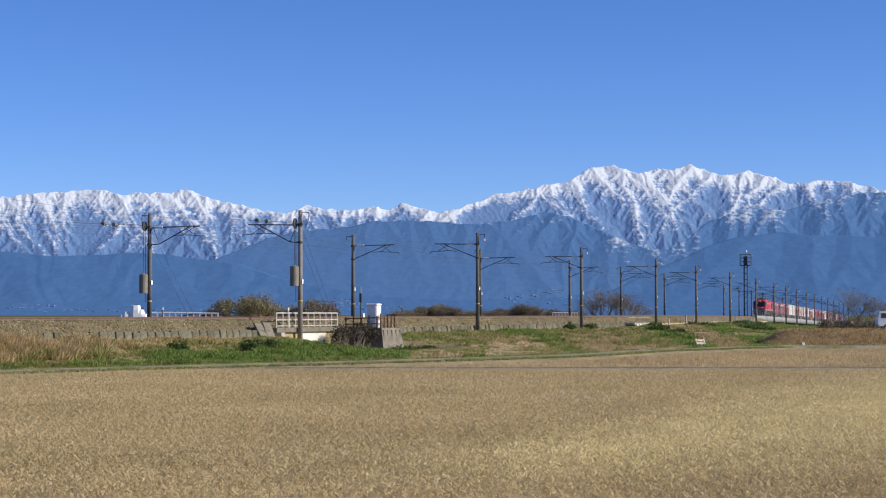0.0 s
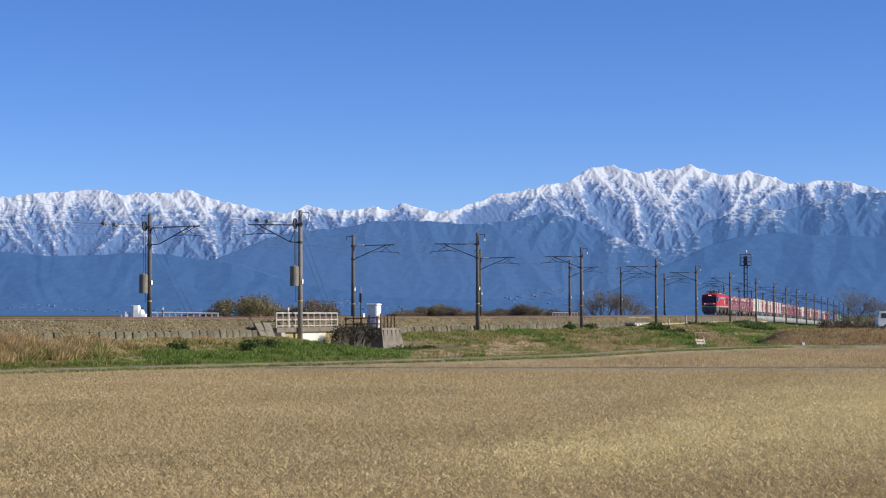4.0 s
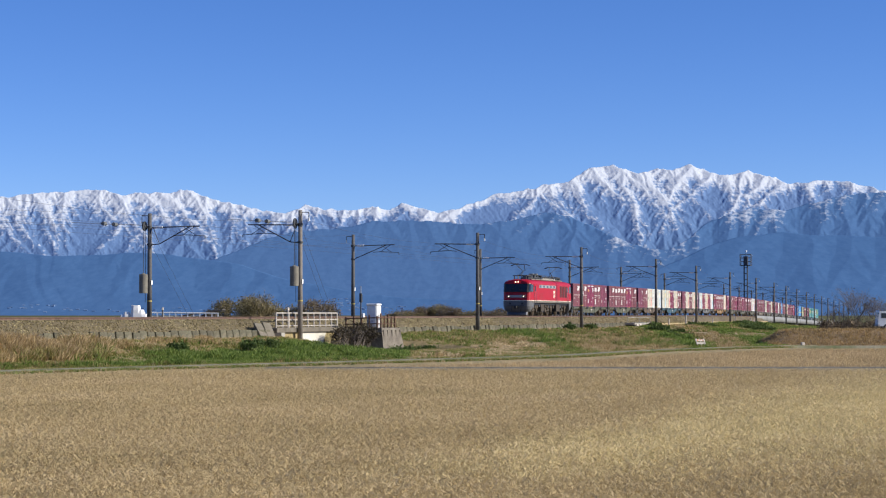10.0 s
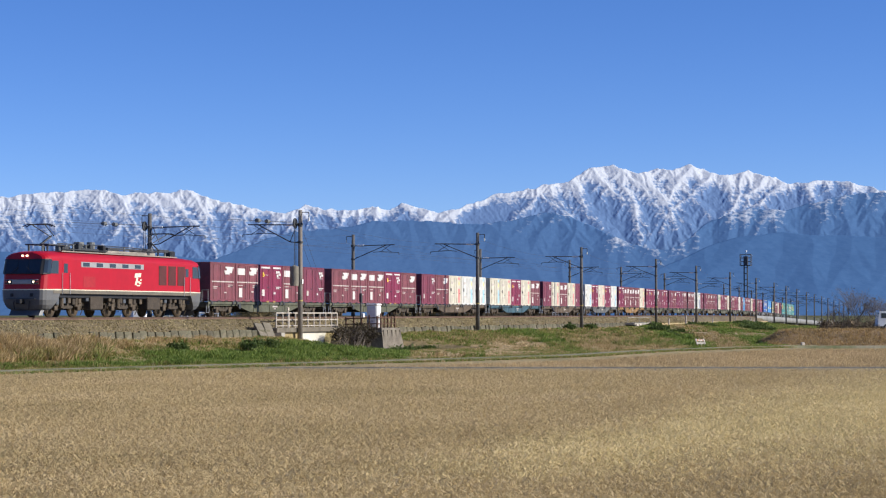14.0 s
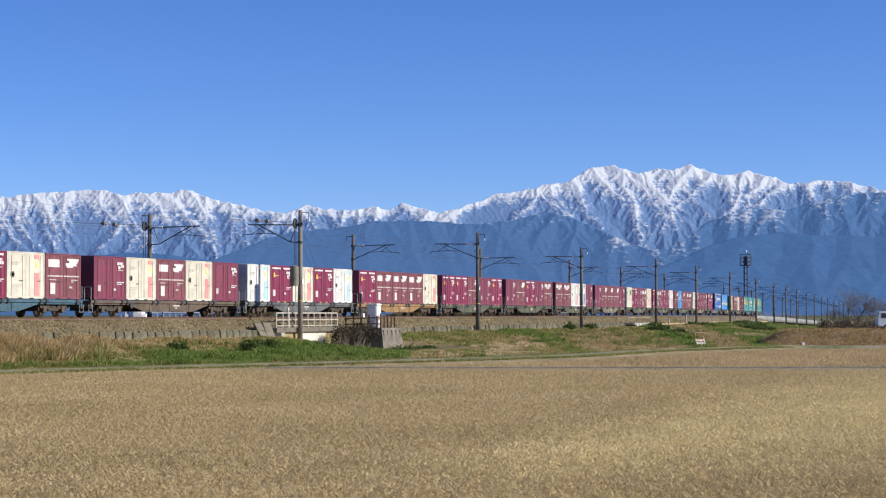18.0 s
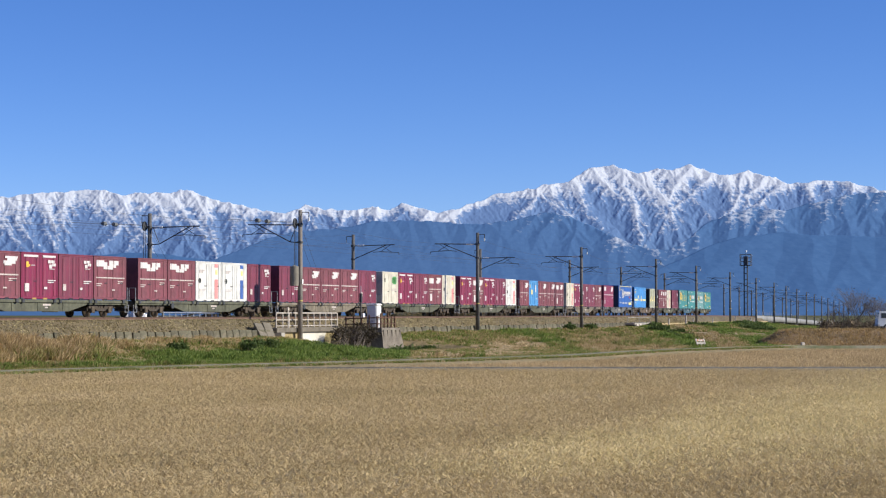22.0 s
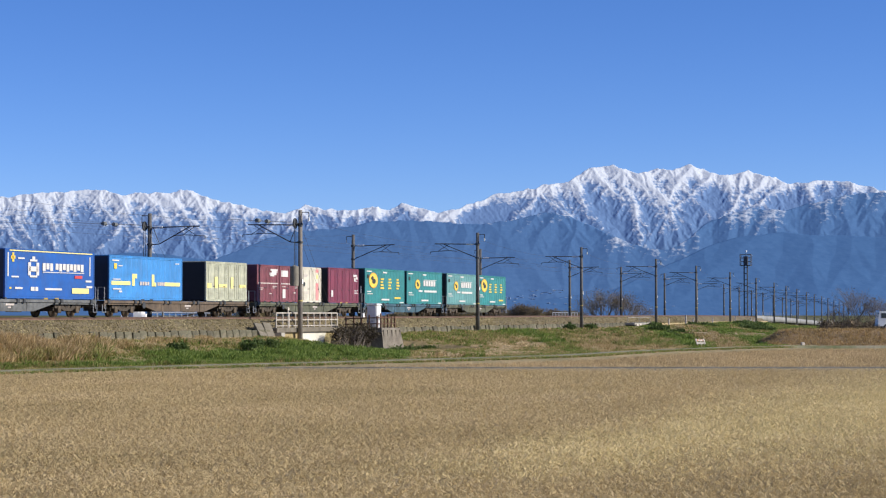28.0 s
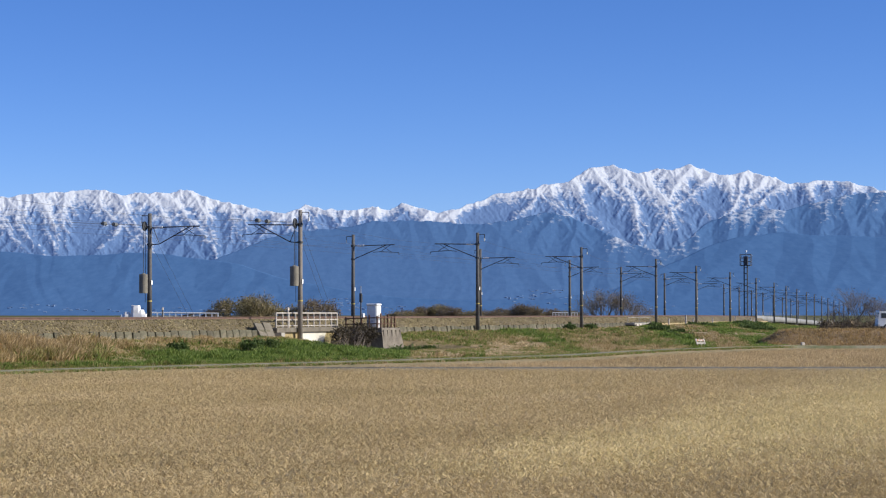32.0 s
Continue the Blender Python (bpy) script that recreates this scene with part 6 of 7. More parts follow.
    part("junction_box", Shape().box(0.1, 0.38, -0.16, 0.1, 0.75, 1.05, 0.02), WHITE, sp)
    # marker beside the first pole, tilted slab at the bank
    mk = thing("track_marker", "small white marker post with a round head", "marker", track_pose(-31.0, 3.6, -0.75))
    part("shaft", Shape().rod((0, 0, 0), (0, 0, 1.2), 0.04, seg=8), OFFWHITE, mk)
    part("head", Shape().rod((0, -0.04, 1.28), (0, 0.04, 1.28), 0.12, seg=12), OFFWHITE, mk)
    for i, (s, a) in enumerate(((-35.4, 30), (-34.2, 24))):
        thing("leaning_slab", "old concrete slab leaning against the ballast", "slab", track_pose(s, 3.6, -0.85) @ pose(0, 0, 0, -a, 3, 2), group="leaning slabs", mesh=Shape().box(-0.65, 0.65, -0.07, 0.07, -0.5, 0.5, 0.02).mesh("leaning_slab", RUSTCONC))


# shade put into the colour under slabs and in the channel; shed too
BLACK2 = mat("deep_shade_wall", (0.10, 0.09, 0.08), 0.95, 0.2, 2)
ditch_bridge()


# ---- long river bridge, mast, far fittings ----
def river_bridge():
    m = mat("girder_paint", (0.25, 0.25, 0.235), 0.7, 0.2, 0.2, dark=(0.17, 0.17, 0.165))
    root = thing("railway_bridge", "long pale grey girder bridge carrying the tracks", "bridge", kind="structure")
    g = random.Random(3)
    for i in range(13):
        s0 = 246 + i * 39
        st = np.linspace(s0 + 0.15, s0 + 38.85, 8)
        for nm, prof in (("near_girder", [(2.15, 0.12), (2.45, 0.12), (2.45, -1.05), (2.15, -1.05)]), ("far_girder", [(-6.3, 0.1), (-6.0, 0.1), (-6.0, -1.05), (-6.3, -1.05)]), ("deck", [(-6.0, -0.3), (2.15, -0.3), (2.15, -0.6), (-6.0, -0.6)])):
            pts = np.stack([at_track(st, d, z).T for d, z in prof + prof[:1]], 1)
            part(nm, raw(nm, pts.reshape(-1, 3), grid_faces(len(st), 5), m), m, root)
        part("pier", Shape().box(-0.9, 0.9, -2.2, 6.0, -9.0, -1.06, 0.1), CONC, root, at=track_pose(s0))
    wk = thing("bridge_walkway", "thin walkway rail along the bridge", "railing")
    for s in range(250, 560, 6):
        part("post", shared("walk_post", lambda: Shape().rod((0, 0, 0), (0, 0, 0.9), 0.03, seg=5), GALV), None, wk, at=track_pose(s, 2.3, 0.12))


river_bridge()


MASTGREY = mat("mast_grey", (0.06, 0.065, 0.075), 0.6, 0.2, 2)


def signal_mast():
    root = thing("signal_mast", "tall lattice mast with a caged platform and white lamp", "mast", track_pose(335.6, -8.0, -1.2))
    h = 16.1
    for dx in (-0.6, 0.6):
        for dy in (-0.4, 0.4):
            part("leg", Shape().rod((dx, dy, -9.0), (dx * 0.9, dy, h), 0.11, seg=6), MASTGREY, root)
    for i in range(10):
        z = 0.5 + i * 1.45
        part("rung", Shape().box(-1.1, 0.7, -0.45, 0.45, z, z + 0.14), MASTGREY, root)
        part("brace", Shape().rod((-0.55, -0.4, z), (0.55, -0.4, z + 1.45), 0.045, seg=5), MASTGREY, root)
    part("platform", Shape().box(-1.6, 1.9, -1.3, 1.3, h - 2.0, h - 1.86), MASTGREY, root)
    cage = Shape()
    for zz in (h - 1.0, h - 0.1, h + 0.75):
        cage.line([(-1.6, -1.3, zz), (1.9, -1.3, zz), (1.9, 1.3, zz), (-1.6, 1.3, zz), (-1.6, -1.3, zz)], 0.05)
    for a, b in ((-1.6, -1.3), (1.9, -1.3), (1.9, 1.3), (-1.6, 1.3), (0.1, -1.3), (0.1, 1.3)):
        cage.rod((a, b, h - 1.9), (a, b, h + 0.75), 0.05, seg=5)
    part("cage", cage, MASTGREY, root)
    part("equipment_box", Shape().box(-0.6, 1.0, -0.5, 0.5, h - 1.86, h + 0.3, 0.04), MASTGREY, root)
    part("lamp_stem", Shape().rod((0.6, 0, h + 0.4), (0.6, 0, h + 1.35), 0.05, seg=6), MASTGREY, root)
    part("lamp_head", Shape().rod((0.6, 0, h + 1.3), (0.6, 0, h + 1.75), 0.24, 0.2, seg=10), WHITE, root)
    part("ladder_light", Shape().box(1.3, 1.6, -1.4, -1.3, h + 0.5, h + 0.8), WHITE, root)


signal_mast()


def trackside():
    """Small fittings along the far stretch of the near shoulder."""
    for s, d, z, h, tilt in ((118.0, 4.6, -1.2, 1.2, 14), (105.0, 4.2, -1.2, 0.8, 0), (128.0, 4.3, -1.1, 0.6, 8), (150.0, 4.4, -1.1, 0.7, 0), (186.0, 4.2, -1.2, 1.1, 10), (214.0, 4.2, -1.4, 0.9, 12), (221.0, 4.2, -1.4, 1.0, 20)):
        ob = thing("distance_post", "small white wooden distance post on the track shoulder", "post", track_pose(s, d, z) @ pose(0, 0, 0, 0, tilt, 0), group="distance posts")
        part("shaft", Shape().box(-0.09, 0.09, -0.09, 0.09, -0.2, h, 0.02), OFFWHITE, ob)
        part("cap", Shape().box(-0.11, 0.11, -0.11, 0.11, h, h + 0.06, 0.01), CONC, ob)
    # low concrete footbridge and kerbs beyond the second pole span
    fb = thing("culvert_head", "low concrete culvert head with pale edge blocks", "culvert", track_pose(78.0, 5.0, -1.2))
    part("slab", Shape().box(-7, 8, -0.6, 0.6, 0.12, 0.36, 0.03), CONC, fb)
    part("wall", Shape().box(-6.5, 7.5, -0.45, 0.5, -0.7, 0.12), BLACK2, fb)
    for x in (-6.4, -4.4, 5.6):
        part("block", Shape().box(x, x + 1.3, -0.75, -0.5, -0.35, 0.25, 0.03), OFFWHITE, fb)
    part("guard_rail", Shape().rod((-7, 0.2, 1.0), (8, 0.2, 1.0), 0.035).rod((-7, 0.2, 0.36), (-7, 0.2, 1.0), 0.035).rod((0.5, 0.2, 0.36), (0.5, 0.2, 1.0), 0.035).rod((8, 0.2, 0.36), (8, 0.2, 1.0), 0.035), CONC, fb)
    # white barrier panel standing on the verge
    x, y = (1241 - 784) / F * 166.0, 166.0
    b = thing("barrier_board", "white folding barrier board with orange marks on the verge", "barrier", pose(x, y, 0.12, -32, 0, 24))
    part("board", Shape().box(-0.45, 0.45, -0.03, 0.03, 0.36, 0.56, 0.01), OFFWHITE, b)
    part("board", Shape().box(-0.45, 0.45, -0.03, 0.03, 0.12, 0.26, 0.01), OFFWHITE, b)
    for k in (-0.36, 0.0, 0.34):
        part("leg", Shape().box(k - 0.03, k + 0.03, -0.05, 0.05, 0, 0.62), OFFWHITE, b)
    for k in (-0.3, -0.05, 0.2):
        part("orange_mark", Shape().slab([(k, 0.36), (k + 0.1, 0.36), (k + 0.18, 0.56), (k + 0.08, 0.56)], -0.036, -0.028), mat("orange_mark", (0.55, 0.16, 0.03), 0.6), b)
    lo = thing("pale_stone", "pale block of stone at the levee foot", "stone", pose((1420 - 784) / F * 170, 170, 0, 0, 0, 20), mesh=Shape().box(-0.16, 0.16, -0.12, 0.12, -0.3, 0.3, 0.05).mesh("pale_stone", OFFWHITE))


trackside()


def channel():
    """The concrete irrigation channel across the fields."""
    root = thing("irrigation_channel", "narrow concrete irrigation channel with low kerbs between fields", "channel", kind="structure")
    kerb = Shape().box(0, 3.0, -0.06, 0.06, -0.4, -0.02, 0.015).mesh("kerb", mat("kerb_concrete", (0.25, 0.23, 0.18), 0.95, 0.35, 1.0, 0.2, per=0.2))
    bed = Shape().box(0, 3.0, -0.33, 0.33, -0.4, -0.22).mesh("channel_bed", BLACK2)
    for i in range(14):
        for nm, me, dy in (("kerb", kerb, -0.4), ("kerb", kerb, 0.4), ("channel_bed", bed, 0.0)):
            part(nm, me, None, root, at=pose(-9.0 + i * 3.05, CHANNEL_Y + dy + i * 0.02, 0.0, 0, 0, 0.3))
    xs = np.linspace(-9, 34, 60)
    wob = (fbm(xs / 3, xs * 0, 131, 3) - 0.5) * 0.8
    strip = np.stack([np.stack([xs, CHANNEL_Y - 3.3 + wob, xs * 0 - 0.15], 1), np.stack([xs, CHANNEL_Y - 2.2 + wob * 0.3, xs * 0 - 0.05], 1), np.stack([xs, CHANNEL_Y - 0.48 + xs * 0.006, xs * 0 - 0.05], 1)], 1)
    tagged(new("field_path", raw("field_path", strip.reshape(-1, 3), grid_faces(60, 3), mat("path_straw", (0.25, 0.20, 0.12), 0.95, 0.35, 0.5, 0.4, fine=6, dark=(0.17, 0.15, 0.08)), True)), "pale trodden path beside the irrigation channel", "path", kind="structure")


channel()


# ---- beyond the line: shrubs, trees, sheds, far town ----
def px_place(x, y_dist):
    return (x - 784) / F * y_dist


LEAF = stuff_mat("autumn_leaves", [(0.09, 0.085, 0.04), (0.16, 0.14, 0.065), (0.25, 0.20, 0.10), (0.34, 0.26, 0.15)], 0.8, 0.4, 0.2)
LEAF_BROWN = stuff_mat("brown_leaves", [(0.10, 0.082, 0.055), (0.17, 0.135, 0.088), (0.25, 0.19, 0.125)], 0.85, 0.4, 0.2)
LEAF_BUSH = stuff_mat("bush_leaves", [(0.045, 0.07, 0.02), (0.09, 0.135, 0.035), (0.16, 0.20, 0.065)], 0.7, 0.5, 0.25)
DARKLEAF = stuff_mat("bramble_leaves", [(0.025, 0.022, 0.016), (0.06, 0.05, 0.032), (0.11, 0.085, 0.05)], 0.85, 0.6, 0.1)
BARK = mat("bark", (0.25, 0.21, 0.175), 0.95, 0.3, 3, 0.4)


def limbs(sh, p, d, length, r, depth, g, tips):
    """A tapering limb that forks."""
    q = p + d * length
    sh.rod(p, q, r, r * 0.62, seg=6 if depth > 1 else 4, caps=False)
    if depth == 0:
        tips.append(q)
        return
    tips.append(p.lerp(q, 0.7))
    for k in range(g.choice((2, 3, 3))):
        n = (d + Vector((g.uniform(-1, 1), g.uniform(-1, 1), g.uniform(-0.25, 0.7))) * 0.75).normalized()
        limbs(sh, p.lerp(q, g.uniform(0.6, 1.0)), n, length * g.uniform(0.6, 0.82), r * 0.58, depth - 1, g, tips)


def crown_mesh(tips, spread, count, size, material, seed, name="crown"):
    """Small leaf clumps round the twig ends."""
    g = np.random.default_rng(seed)
    t = np.array([tuple(p) for p in tips])
    c = t[g.integers(0, len(t), count)] + g.normal(0, spread, (count, 3)) * np.array([1, 1, 0.75])
    r = size * g.uniform(0.5, 1.3, (count, 1, 1))
    v = c[:, None, :] + g.normal(0, 1, (count, 3, 3)) * r * 0.8
    return raw(name, v.reshape(-1, 3), np.arange(count * 3).reshape(-1, 3), material)


def tree(name, label, category, place, height, wide, depth, leaves, size, material, seed, stems=1, thick=0.016):
    g = random.Random(seed)
    root = thing(name, label, category, pose(*place))
    sh, tips = Shape(), []
    for i in range(stems):
        a = g.uniform(0, 6.28)
        lean = wide / height * (0.15 if stems == 1 else 0.55)
        d = Vector((math.cos(a) * lean, math.sin(a) * lean, 1)).normalized()
        limbs(sh, Vector((g.uniform(-0.3, 0.3) * wide * (stems > 1), 0, -0.1)), d, height * (0.36 if depth > 2 else 0.42), height * thick + 0.01, depth, g, tips)
    if stems > 1:
        tagged(part("stem_tangle", sh, BARK, root), kind="stuff")
    else:
        part("trunk", sh, BARK, root)
    if leaves:
        part("crown", crown_mesh(tips, wide * 0.09, leaves, size, material, seed), material, root)
    return root


def shrub_belt():
    """The scrub behind the line: each one a shrub of its own."""
    g = random.Random(21)
    # (x of the view's plan, width, top height in the view's plan)
    # (bearing, distance, height, width)
    spec = [(440, 300, 3.9, 7.5, LEAF), (420, 320, 3.3, 6.0, LEAF), (462, 310, 3.3, 6.0, LEAF), (515, 300, 3.0, 3.6, LEAF), (560, 300, 3.4, 4.4, LEAF_BROWN), (582, 310, 2.7, 3.0, LEAF_BROWN), (535, 330, 2.2, 3.0, LEAF), (372, 320, 2.2, 3.0, LEAF_BROWN), (388, 330, 1.8, 2.4, LEAF_BROWN)]
    for x in range(700, 1030, 17):
        k = 0.66 + 0.22 * math.exp(-((x - 925) / 40.0) ** 2) + 0.2 * math.exp(-((x - 775) / 25.0) ** 2)
        spec.append((x + g.uniform(-6, 6), 420 + g.uniform(-20, 40), 3.2 * k * g.uniform(0.85, 1.15), 4.0 * g.uniform(0.8, 1.3), g.choice((LEAF, LEAF_BROWN, LEAF_BROWN))))
    for x, dist, h, w, m in spec:
        tree("shrub", "bushy autumn shrub with thin brown-green leaves" if m is LEAF else "dry brown shrub behind the railway", "shrub", (px_place(x, dist), dist, 0.0, 0, 0, g.uniform(0, 360)), h * 1.75, w, 2, 9000 if w > 4.4 else 3500, 0.10, m, int(x), 5)["group"] = "shrubs behind the line"
    for x, h, lv in ((1048, 5.6, 160), (1066, 6.6, 200), (1084, 7.0, 220), (1101, 6.4, 200), (1118, 5.2, 160), (1132, 4.2, 120)):
        tree("bare_tree", "low wide tree with bare twigs and a few brown leaves", "tree", (px_place(x, 450), 450, 0.0, 0, 0, g.uniform(0, 360)), h * 1.3, 7.0, 4, lv * 14, 0.09, LEAF_BROWN, int(x) + 3, 4, 0.011)["group"] = "bare trees behind the line"
    for x, h, dist, lv in ((1484, 3.6, 226, 40), (1500, 5.0, 226, 30), (1514, 5.4, 227, 30), (1536, 4.2, 225, 80), (1547, 4.4, 226, 90)):
        tree("winter_tree", "slender leafless tree with fine upright twigs", "tree", (px_place(x, dist), dist, 0.0, 0, 0, g.uniform(0, 360)), h * 1.15, 1.5, 5, lv * 10, 0.05, LEAF_BROWN, int(x) + 9, 3, 0.008)["group"] = "leafless trees beyond the levee"
    for x in range(1452, 1600, 9):
        tree("thicket_shrub", "dry brown thicket shrub beyond the levee", "shrub", (px_place(x + g.uniform(-3, 3), 224), 224 + g.uniform(-2, 2), 0.0, 0, 0, g.uniform(0, 360)), g.uniform(1.9, 2.9), 1.6, 2, 700, 0.09, LEAF_BROWN, x, 5)["group"] = "thicket beyond the levee"
    # weeds and bushes on the near bank
    spots = [(-53.5, 7.2, 0.8, 1.6), (-47.2, 8.6, 1.0, 1.7), (-43.0, 7.9, 0.8, 1.6), (-32.0, 9.4, 0.6, 1.6), (-27.0, 9.8, 0.4, 1.6), (-24.6, 9.6, 0.5, 1.8), (-35.5, 8.0, 0.4, 1.2), (-19.0, 9.2, 0.5, 1.6), (38.0, 5.4, 0.8, 1.3), (47.5, 5.4, 0.7, 1.2)]
    # two bands of darker bushes run down the eastern shoulder
    while len(spots) < 70:
        s, d = g.uniform(45, 200), g.uniform(5.5, 18.0)
        p = at_track(s, d)
        z = float(bank_z(np.array([s]), np.array([d]))[0])
        lie = 784 + F * p[0] / p[1] - 2.5 * (F * (EYE - z) / p[1] - 24)
        if 1142 < lie < 1182 or 1318 < lie < 1360 or (1090 < lie < 1400 and g.random() < 0.06):
            spots.append((s, d, g.uniform(0.32, 0.55), g.uniform(1.2, 2.4)))
    for s, d, h, w in spots:
        p = at_track(s, d)
        tree("bush", "low green bush among the weeds of the bank", "bush", (p[0], p[1], float(bank_z(np.array([s]), np.array([d]))[0]) - 0.05, 0, 0, g.uniform(0, 360)), h * 1.2, w, 1, 1500 if s > 30 else 1400, 0.12 if s > 30 else 0.08, LEAF_BUSH, int(s * 7) + 999, 7)["group"] = "bushes on the bank"
    # brambles over the wing wall
    for s, d, h, w in ((-25.4, 5.2, 1.3, 1.5), (-24.5, 5.4, 1.6, 1.5), (-23.6, 5.6, 1.7, 1.5), (-22.8, 5.7, 1.6, 1.4), (-22.1, 5.8, 1.3, 1.1)):
        p = at_track(s, d)
        tree("bramble", "tangle of dry brown brambles by the ditch", "bramble", (p[0], p[1], RAIL - 2.1, 0, 0, g.uniform(0, 360)), h * 1.2, w, 2, 900, 0.06, DARKLEAF, int(s * 11) + 500, 5)["group"] = "brambles by the ditch"


shrub_belt()


def behind_line():
    # farm machinery under white sheets
    d = 150.0
    z0 = 0.0
    grp = "sheeted farm loads"
    for x0, x1, y0, y1, lab in ((214, 222, 557, 564, "low"), (219, 230, 552, 564, "low"), (232, 250, 541, 564, "tall"), (231, 258, 549, 564, "wide"), (248, 263, 556, 564, "low")):
        w, zt = (x1 - x0) / F * d, EYE + (556 - y0) / F * d
        ob = thing("sheeted_load", lab + " farm load wrapped in a white plastic sheet", "load", pose(px_place((x0 + x1) / 2, d), d, 0, 0, 0, 6), group=grp)
        sh = Shape()
        rg = random.Random(x0)
        rings = []
        for f in (0.0, 0.55, 0.9, 1.0):
            k = 1.0 if f < 0.9 else (0.95 if f < 1 else 0.78)
            rings.append([((math.cos(a) * abs(math.cos(a)) ** -0.55 if abs(math.cos(a)) > 1e-6 else 0) * w * 0.5 * k + rg.uniform(-0.03, 0.03), (math.sin(a) * abs(math.sin(a)) ** -0.55 if abs(math.sin(a)) > 1e-6 else 0) * 0.6 * k, f * zt + rg.uniform(-0.04, 0.04) * (f > 0)) for a in [2 * math.pi * (i + 0.5) / 12 for i in range(12)]])
        sh.loft(rings)
        part("sheet", sh, WHITE, ob)
        part("rope", Shape().line([(-w * 0.51, -0.6, zt * 0.6), (0, -0.64, zt * 0.63), (w * 0.51, -0.6, zt * 0.6)], 0.02), STEEL_DK, ob)
    # white road railing behind the line
    for x0, x1, y, dist in ((268, 386, 553.5, 150.0), (978, 1022, 553.5, 265.0)):
        n = 12 if x1 - x0 > 60 else 9
        a, b = px_place(x0, dist), px_place(x1, dist)
        zt = EYE + (556 - y) / F * dist
        ob = thing("road_railing", "low white pipe railing along the road behind the line", "railing", pose(a, dist, 0), group="road railings")
        part("top_rail", Shape().rod((0, 0, zt), (b - a, 0, zt - 0.06), 0.05), WHITE, ob)
        part("middle_rail", Shape().rod((0, 0, zt - 0.3), (b - a, 0, zt - 0.34), 0.03), OFFWHITE, ob)
        me = Shape().box(-0.04, 0.04, -0.04, 0.04, 0, zt).mesh("post", WHITE)
        for i in range(n):
            part("post", me, None, ob, at=Matrix.Translation(((b - a) * i / (n - 1), 0, 0)))
    # low dark shed roof
    ob = thing("farm_shed", "low dark farm shed behind the line", "shed", pose(px_place(365, 190), 190, 0))
    part("wall", Shape().box(-2.0, 1.4, -1.2, 1.2, 0, 2.5), BLACK2, ob)
    part("roof", Shape().slab([(-2.6, 2.42), (1.7, 3.05), (1.7, 3.15), (-2.6, 2.52)], -1.5, 1.5), BLACK2, ob)
    part("post", Shape().rod((1.0, -1.3, 0), (1.0, -1.3, 3.1), 0.06), BLACK2, ob)
    ob = thing("field_post", "short dark post behind the line", "post", pose(px_place(288, 150), 150, 0))
    part("shaft", Shape().rod((0, 0, 0), (0, 0, 3.0), 0.06), BLACK2, ob)
    part("lamp", Shape().rod((0, 0, 3.0), (0, 0, 3.22), 0.1, 0.05, seg=8), OFFWHITE, ob)


behind_line()


def van():
    """A white van on the road beyond the levee."""
    x0, d = px_place(1551, 215), 215.0
    root = thing("van", "white van with dark windows on the levee road", "van", pose(x0, d, 1.05))
    L = 4.6
    part("body", Shape().slab([(0.0, 0.35), (0.0, 1.1), (0.12, 1.88), (0.22, 1.95), (L, 1.95), (L, 0.35)], -0.82, 0.82), WHITE, root)
    part("windscreen", Shape().slab([(-0.01, 1.15), (0.1, 1.15), (0.17, 1.80), (0.09, 1.80)], -0.74, 0.74), GLASS, root)
    for a, b in ((0.3, 1.85), (2.0, 3.1), (3.25, 4.3)):
        part("side_window", Shape().slab([(a, 1.22), (b, 1.22), (b, 1.75), (a, 1.75)], -0.835, 0.835), GLASS, root)
    for x in (0.9, 3.6):
        for y in (-0.72, 0.72):
            w = part("wheel", Shape().rod((x, y - 0.1, 0.3), (x, y + 0.1, 0.3), 0.3, seg=16), BLACK, root)
            part("rim", Shape().rod((x, y - 0.115, 0.3), (x, y + 0.115, 0.3), 0.17, seg=12), GALV, w)
    part("headlamp", Shape().box(-0.02, 0.1, -0.75, -0.5, 0.75, 0.92), CERAMIC, root)
    part("bumper", Shape().box(-0.06, 0.2, -0.83, 0.83, 0.33, 0.55, 0.03), OFFWHITE, root)
    road = thing("levee_road", "grey asphalt road on a low bank beyond the levee", "road", kind="structure", mesh=Shape().loft([[(42, 210, -0.4), (42, 213, 1.0), (42, 218, 1.05), (42, 221, -0.4)], [(120, 210, -0.4), (120, 213, 1.0), (120, 218, 1.05), (120, 221, -0.4)]]).mesh("levee_road", mat("asphalt", (0.06, 0.06, 0.06), 0.9, 0.2, 0.5)))


van()


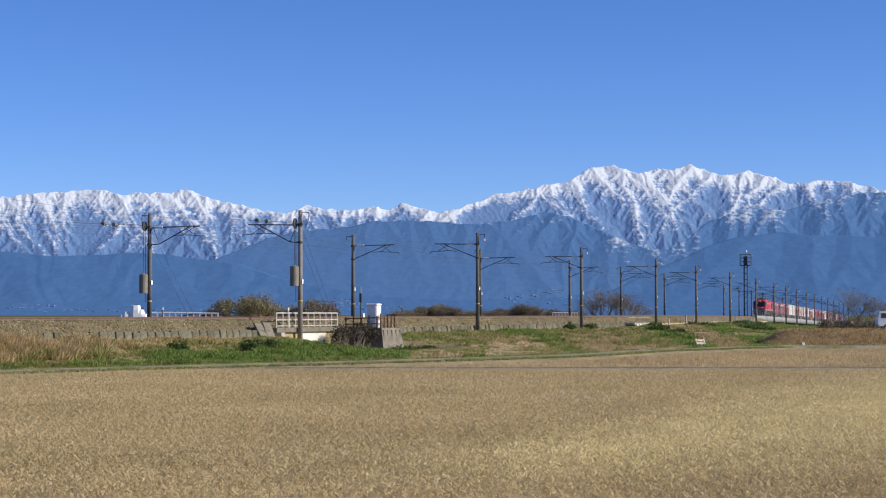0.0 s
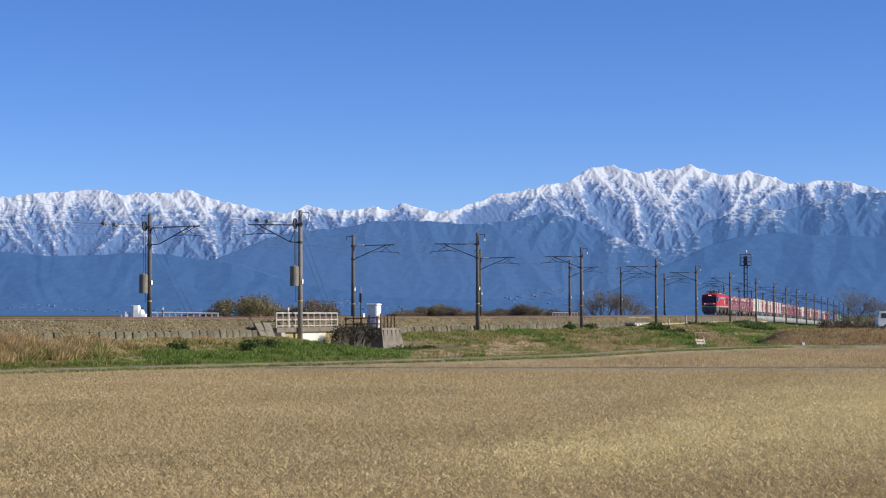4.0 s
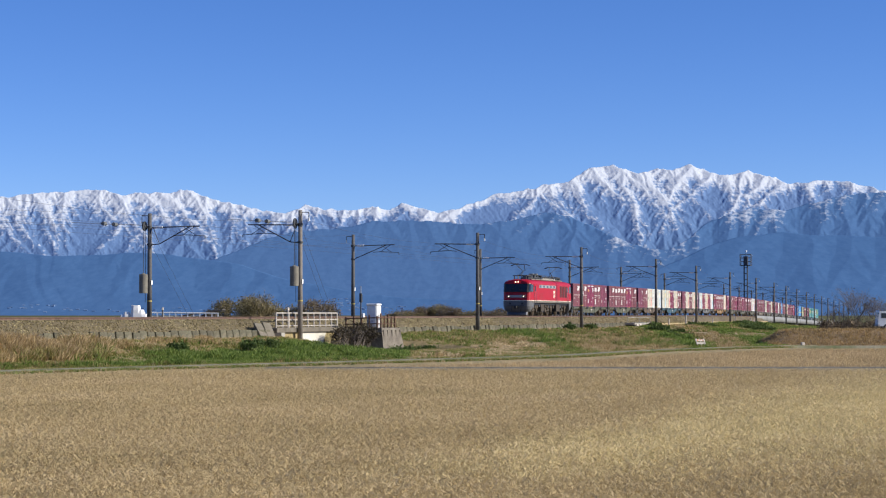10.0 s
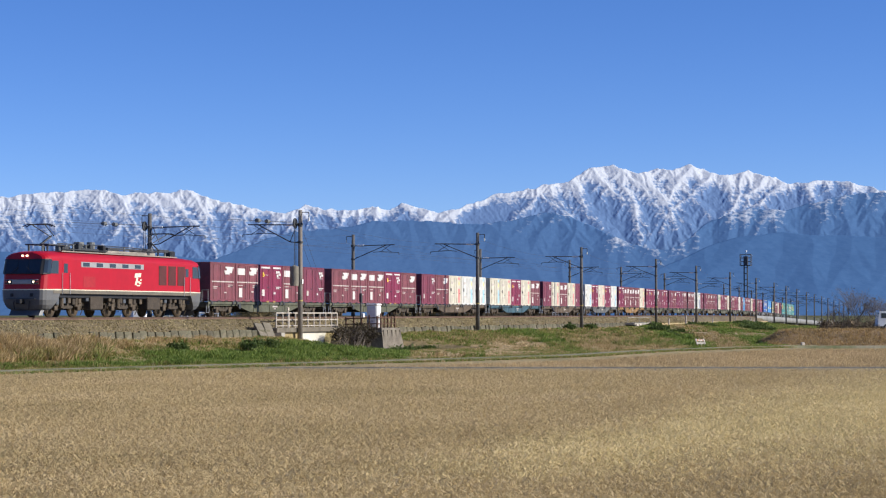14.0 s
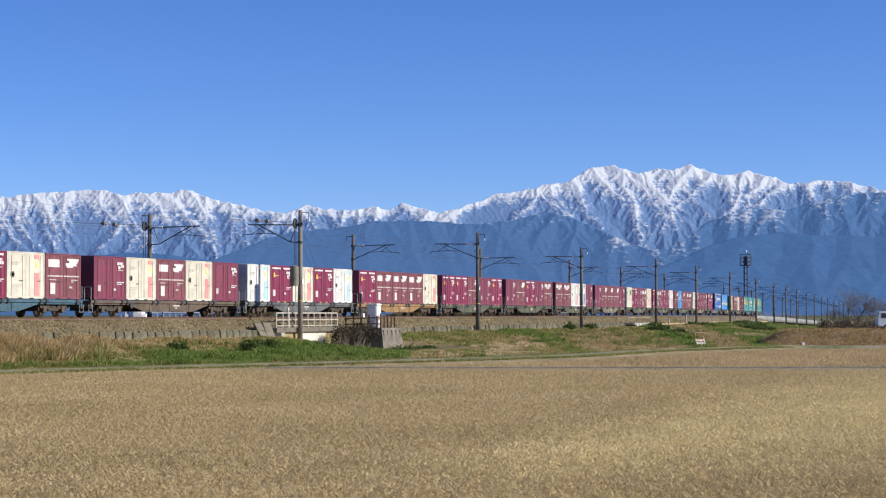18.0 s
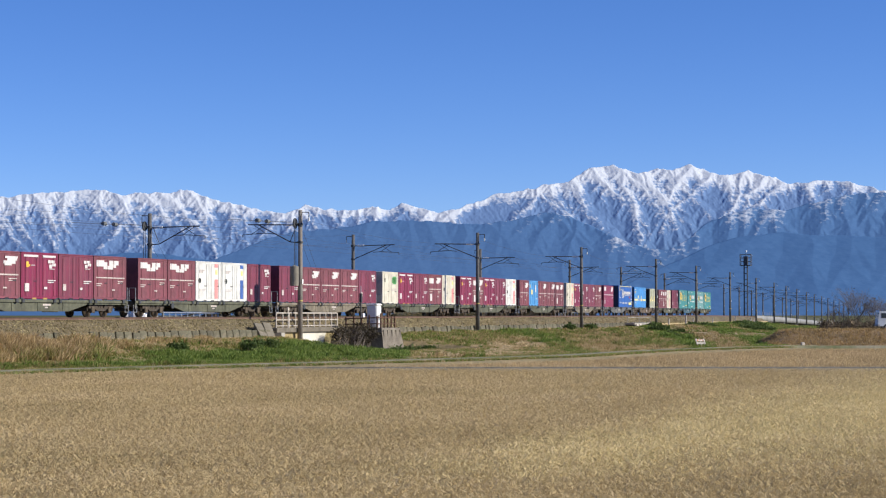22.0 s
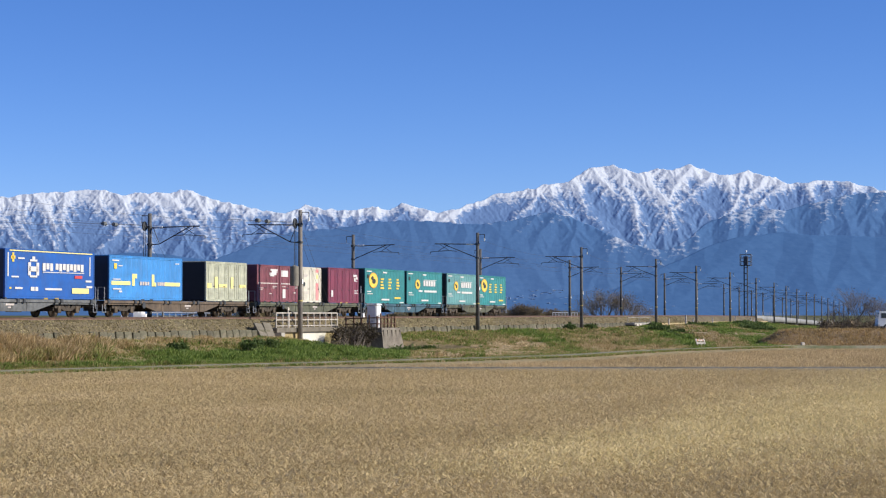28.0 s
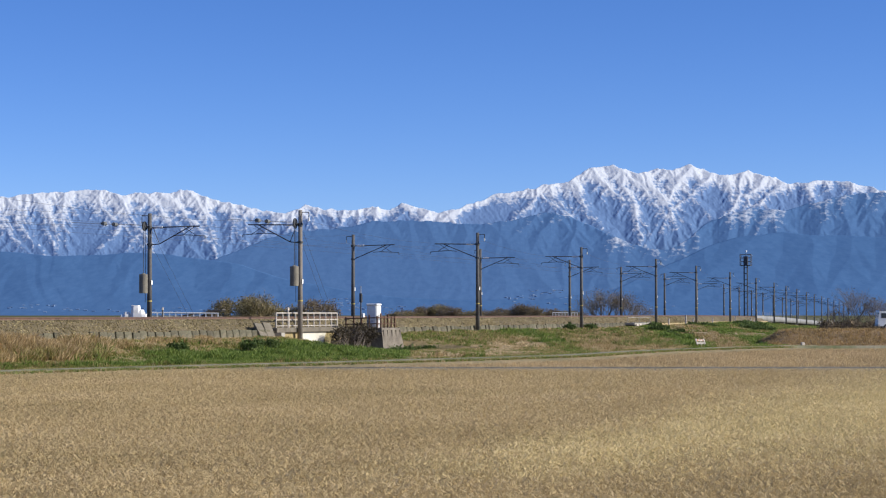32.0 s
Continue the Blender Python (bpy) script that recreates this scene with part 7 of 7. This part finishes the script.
def town():
    """Small far houses on the plain below the mountains."""
    g = random.Random(77)
    # wall and roof colours carry the blue haze of the distance
    wall_m = [mat("hazy_wall_pale", (0.20, 0.29, 0.42), 0.8, 0.1, 0.2), mat("hazy_wall_grey", (0.14, 0.23, 0.38), 0.8, 0.1, 0.2)]
    roof_m = [mat("hazy_roof_blue", (0.10, 0.19, 0.36), 0.7, 0.1, 0.2), mat("hazy_roof_grey", (0.20, 0.29, 0.43), 0.7, 0.1, 0.2)]
    protos = []
    for i in range(4):
        w, dd, h = g.uniform(2.2, 4.2), g.uniform(1.4, 2.4), g.uniform(0.7, 1.2)
        ob = new("far_house")
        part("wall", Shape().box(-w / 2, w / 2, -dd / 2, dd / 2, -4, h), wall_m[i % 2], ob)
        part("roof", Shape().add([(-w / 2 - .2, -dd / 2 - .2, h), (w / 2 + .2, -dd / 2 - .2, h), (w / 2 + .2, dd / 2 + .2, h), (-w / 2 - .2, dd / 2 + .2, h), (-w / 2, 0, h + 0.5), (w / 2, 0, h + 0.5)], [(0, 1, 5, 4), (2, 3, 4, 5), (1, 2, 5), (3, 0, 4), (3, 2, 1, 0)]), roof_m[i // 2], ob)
        for k in (-0.25, 0.25):
            part("window", Shape().box(k * w - 0.3, k * w + 0.3, -dd / 2 - 0.03, -dd / 2, 0.3, 0.8), roof_m[0], ob)
        tagged(ob, "small far house with " + ("haze-pale walls" if i % 2 == 0 else "haze-grey walls") + " and a hipped roof", "house", group="far houses")
        protos.append(ob)
    spots = []
    for n, cx, cy, sx, sy in ((22, 632, 542, 28, 5), (14, 600, 535, 16, 4), (18, 670, 547, 34, 3), (18, 925, 526, 22, 4), (16, 965, 518, 20, 3), (10, 965, 535, 40, 6), (14, 60, 545, 40, 5), (12, 130, 549, 60, 4), (16, 330, 550, 50, 3), (10, 470, 548, 50, 4), (6, 1120, 548, 60, 4)):
        for i in range(n):
            spots.append((cx + g.uniform(-1.6, 1.6) * sx, min(554, cy + g.uniform(-1.2, 1.2) * sy)))
    for i, (x, y) in enumerate(spots):
        col = MOUNT["el"][:, int(np.abs(MOUNT["a"] - x).argmin())]
        j = int(np.argmax(col >= 556 - y))
        d = float(MOUNT["r"][j])
        z = EYE + (556 - y) / F * d
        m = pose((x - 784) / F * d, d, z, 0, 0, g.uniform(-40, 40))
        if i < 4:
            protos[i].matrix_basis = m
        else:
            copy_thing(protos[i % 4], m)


town()


def motions():
    for ob, rows in moving:
        walk(ob, rows)


motions()
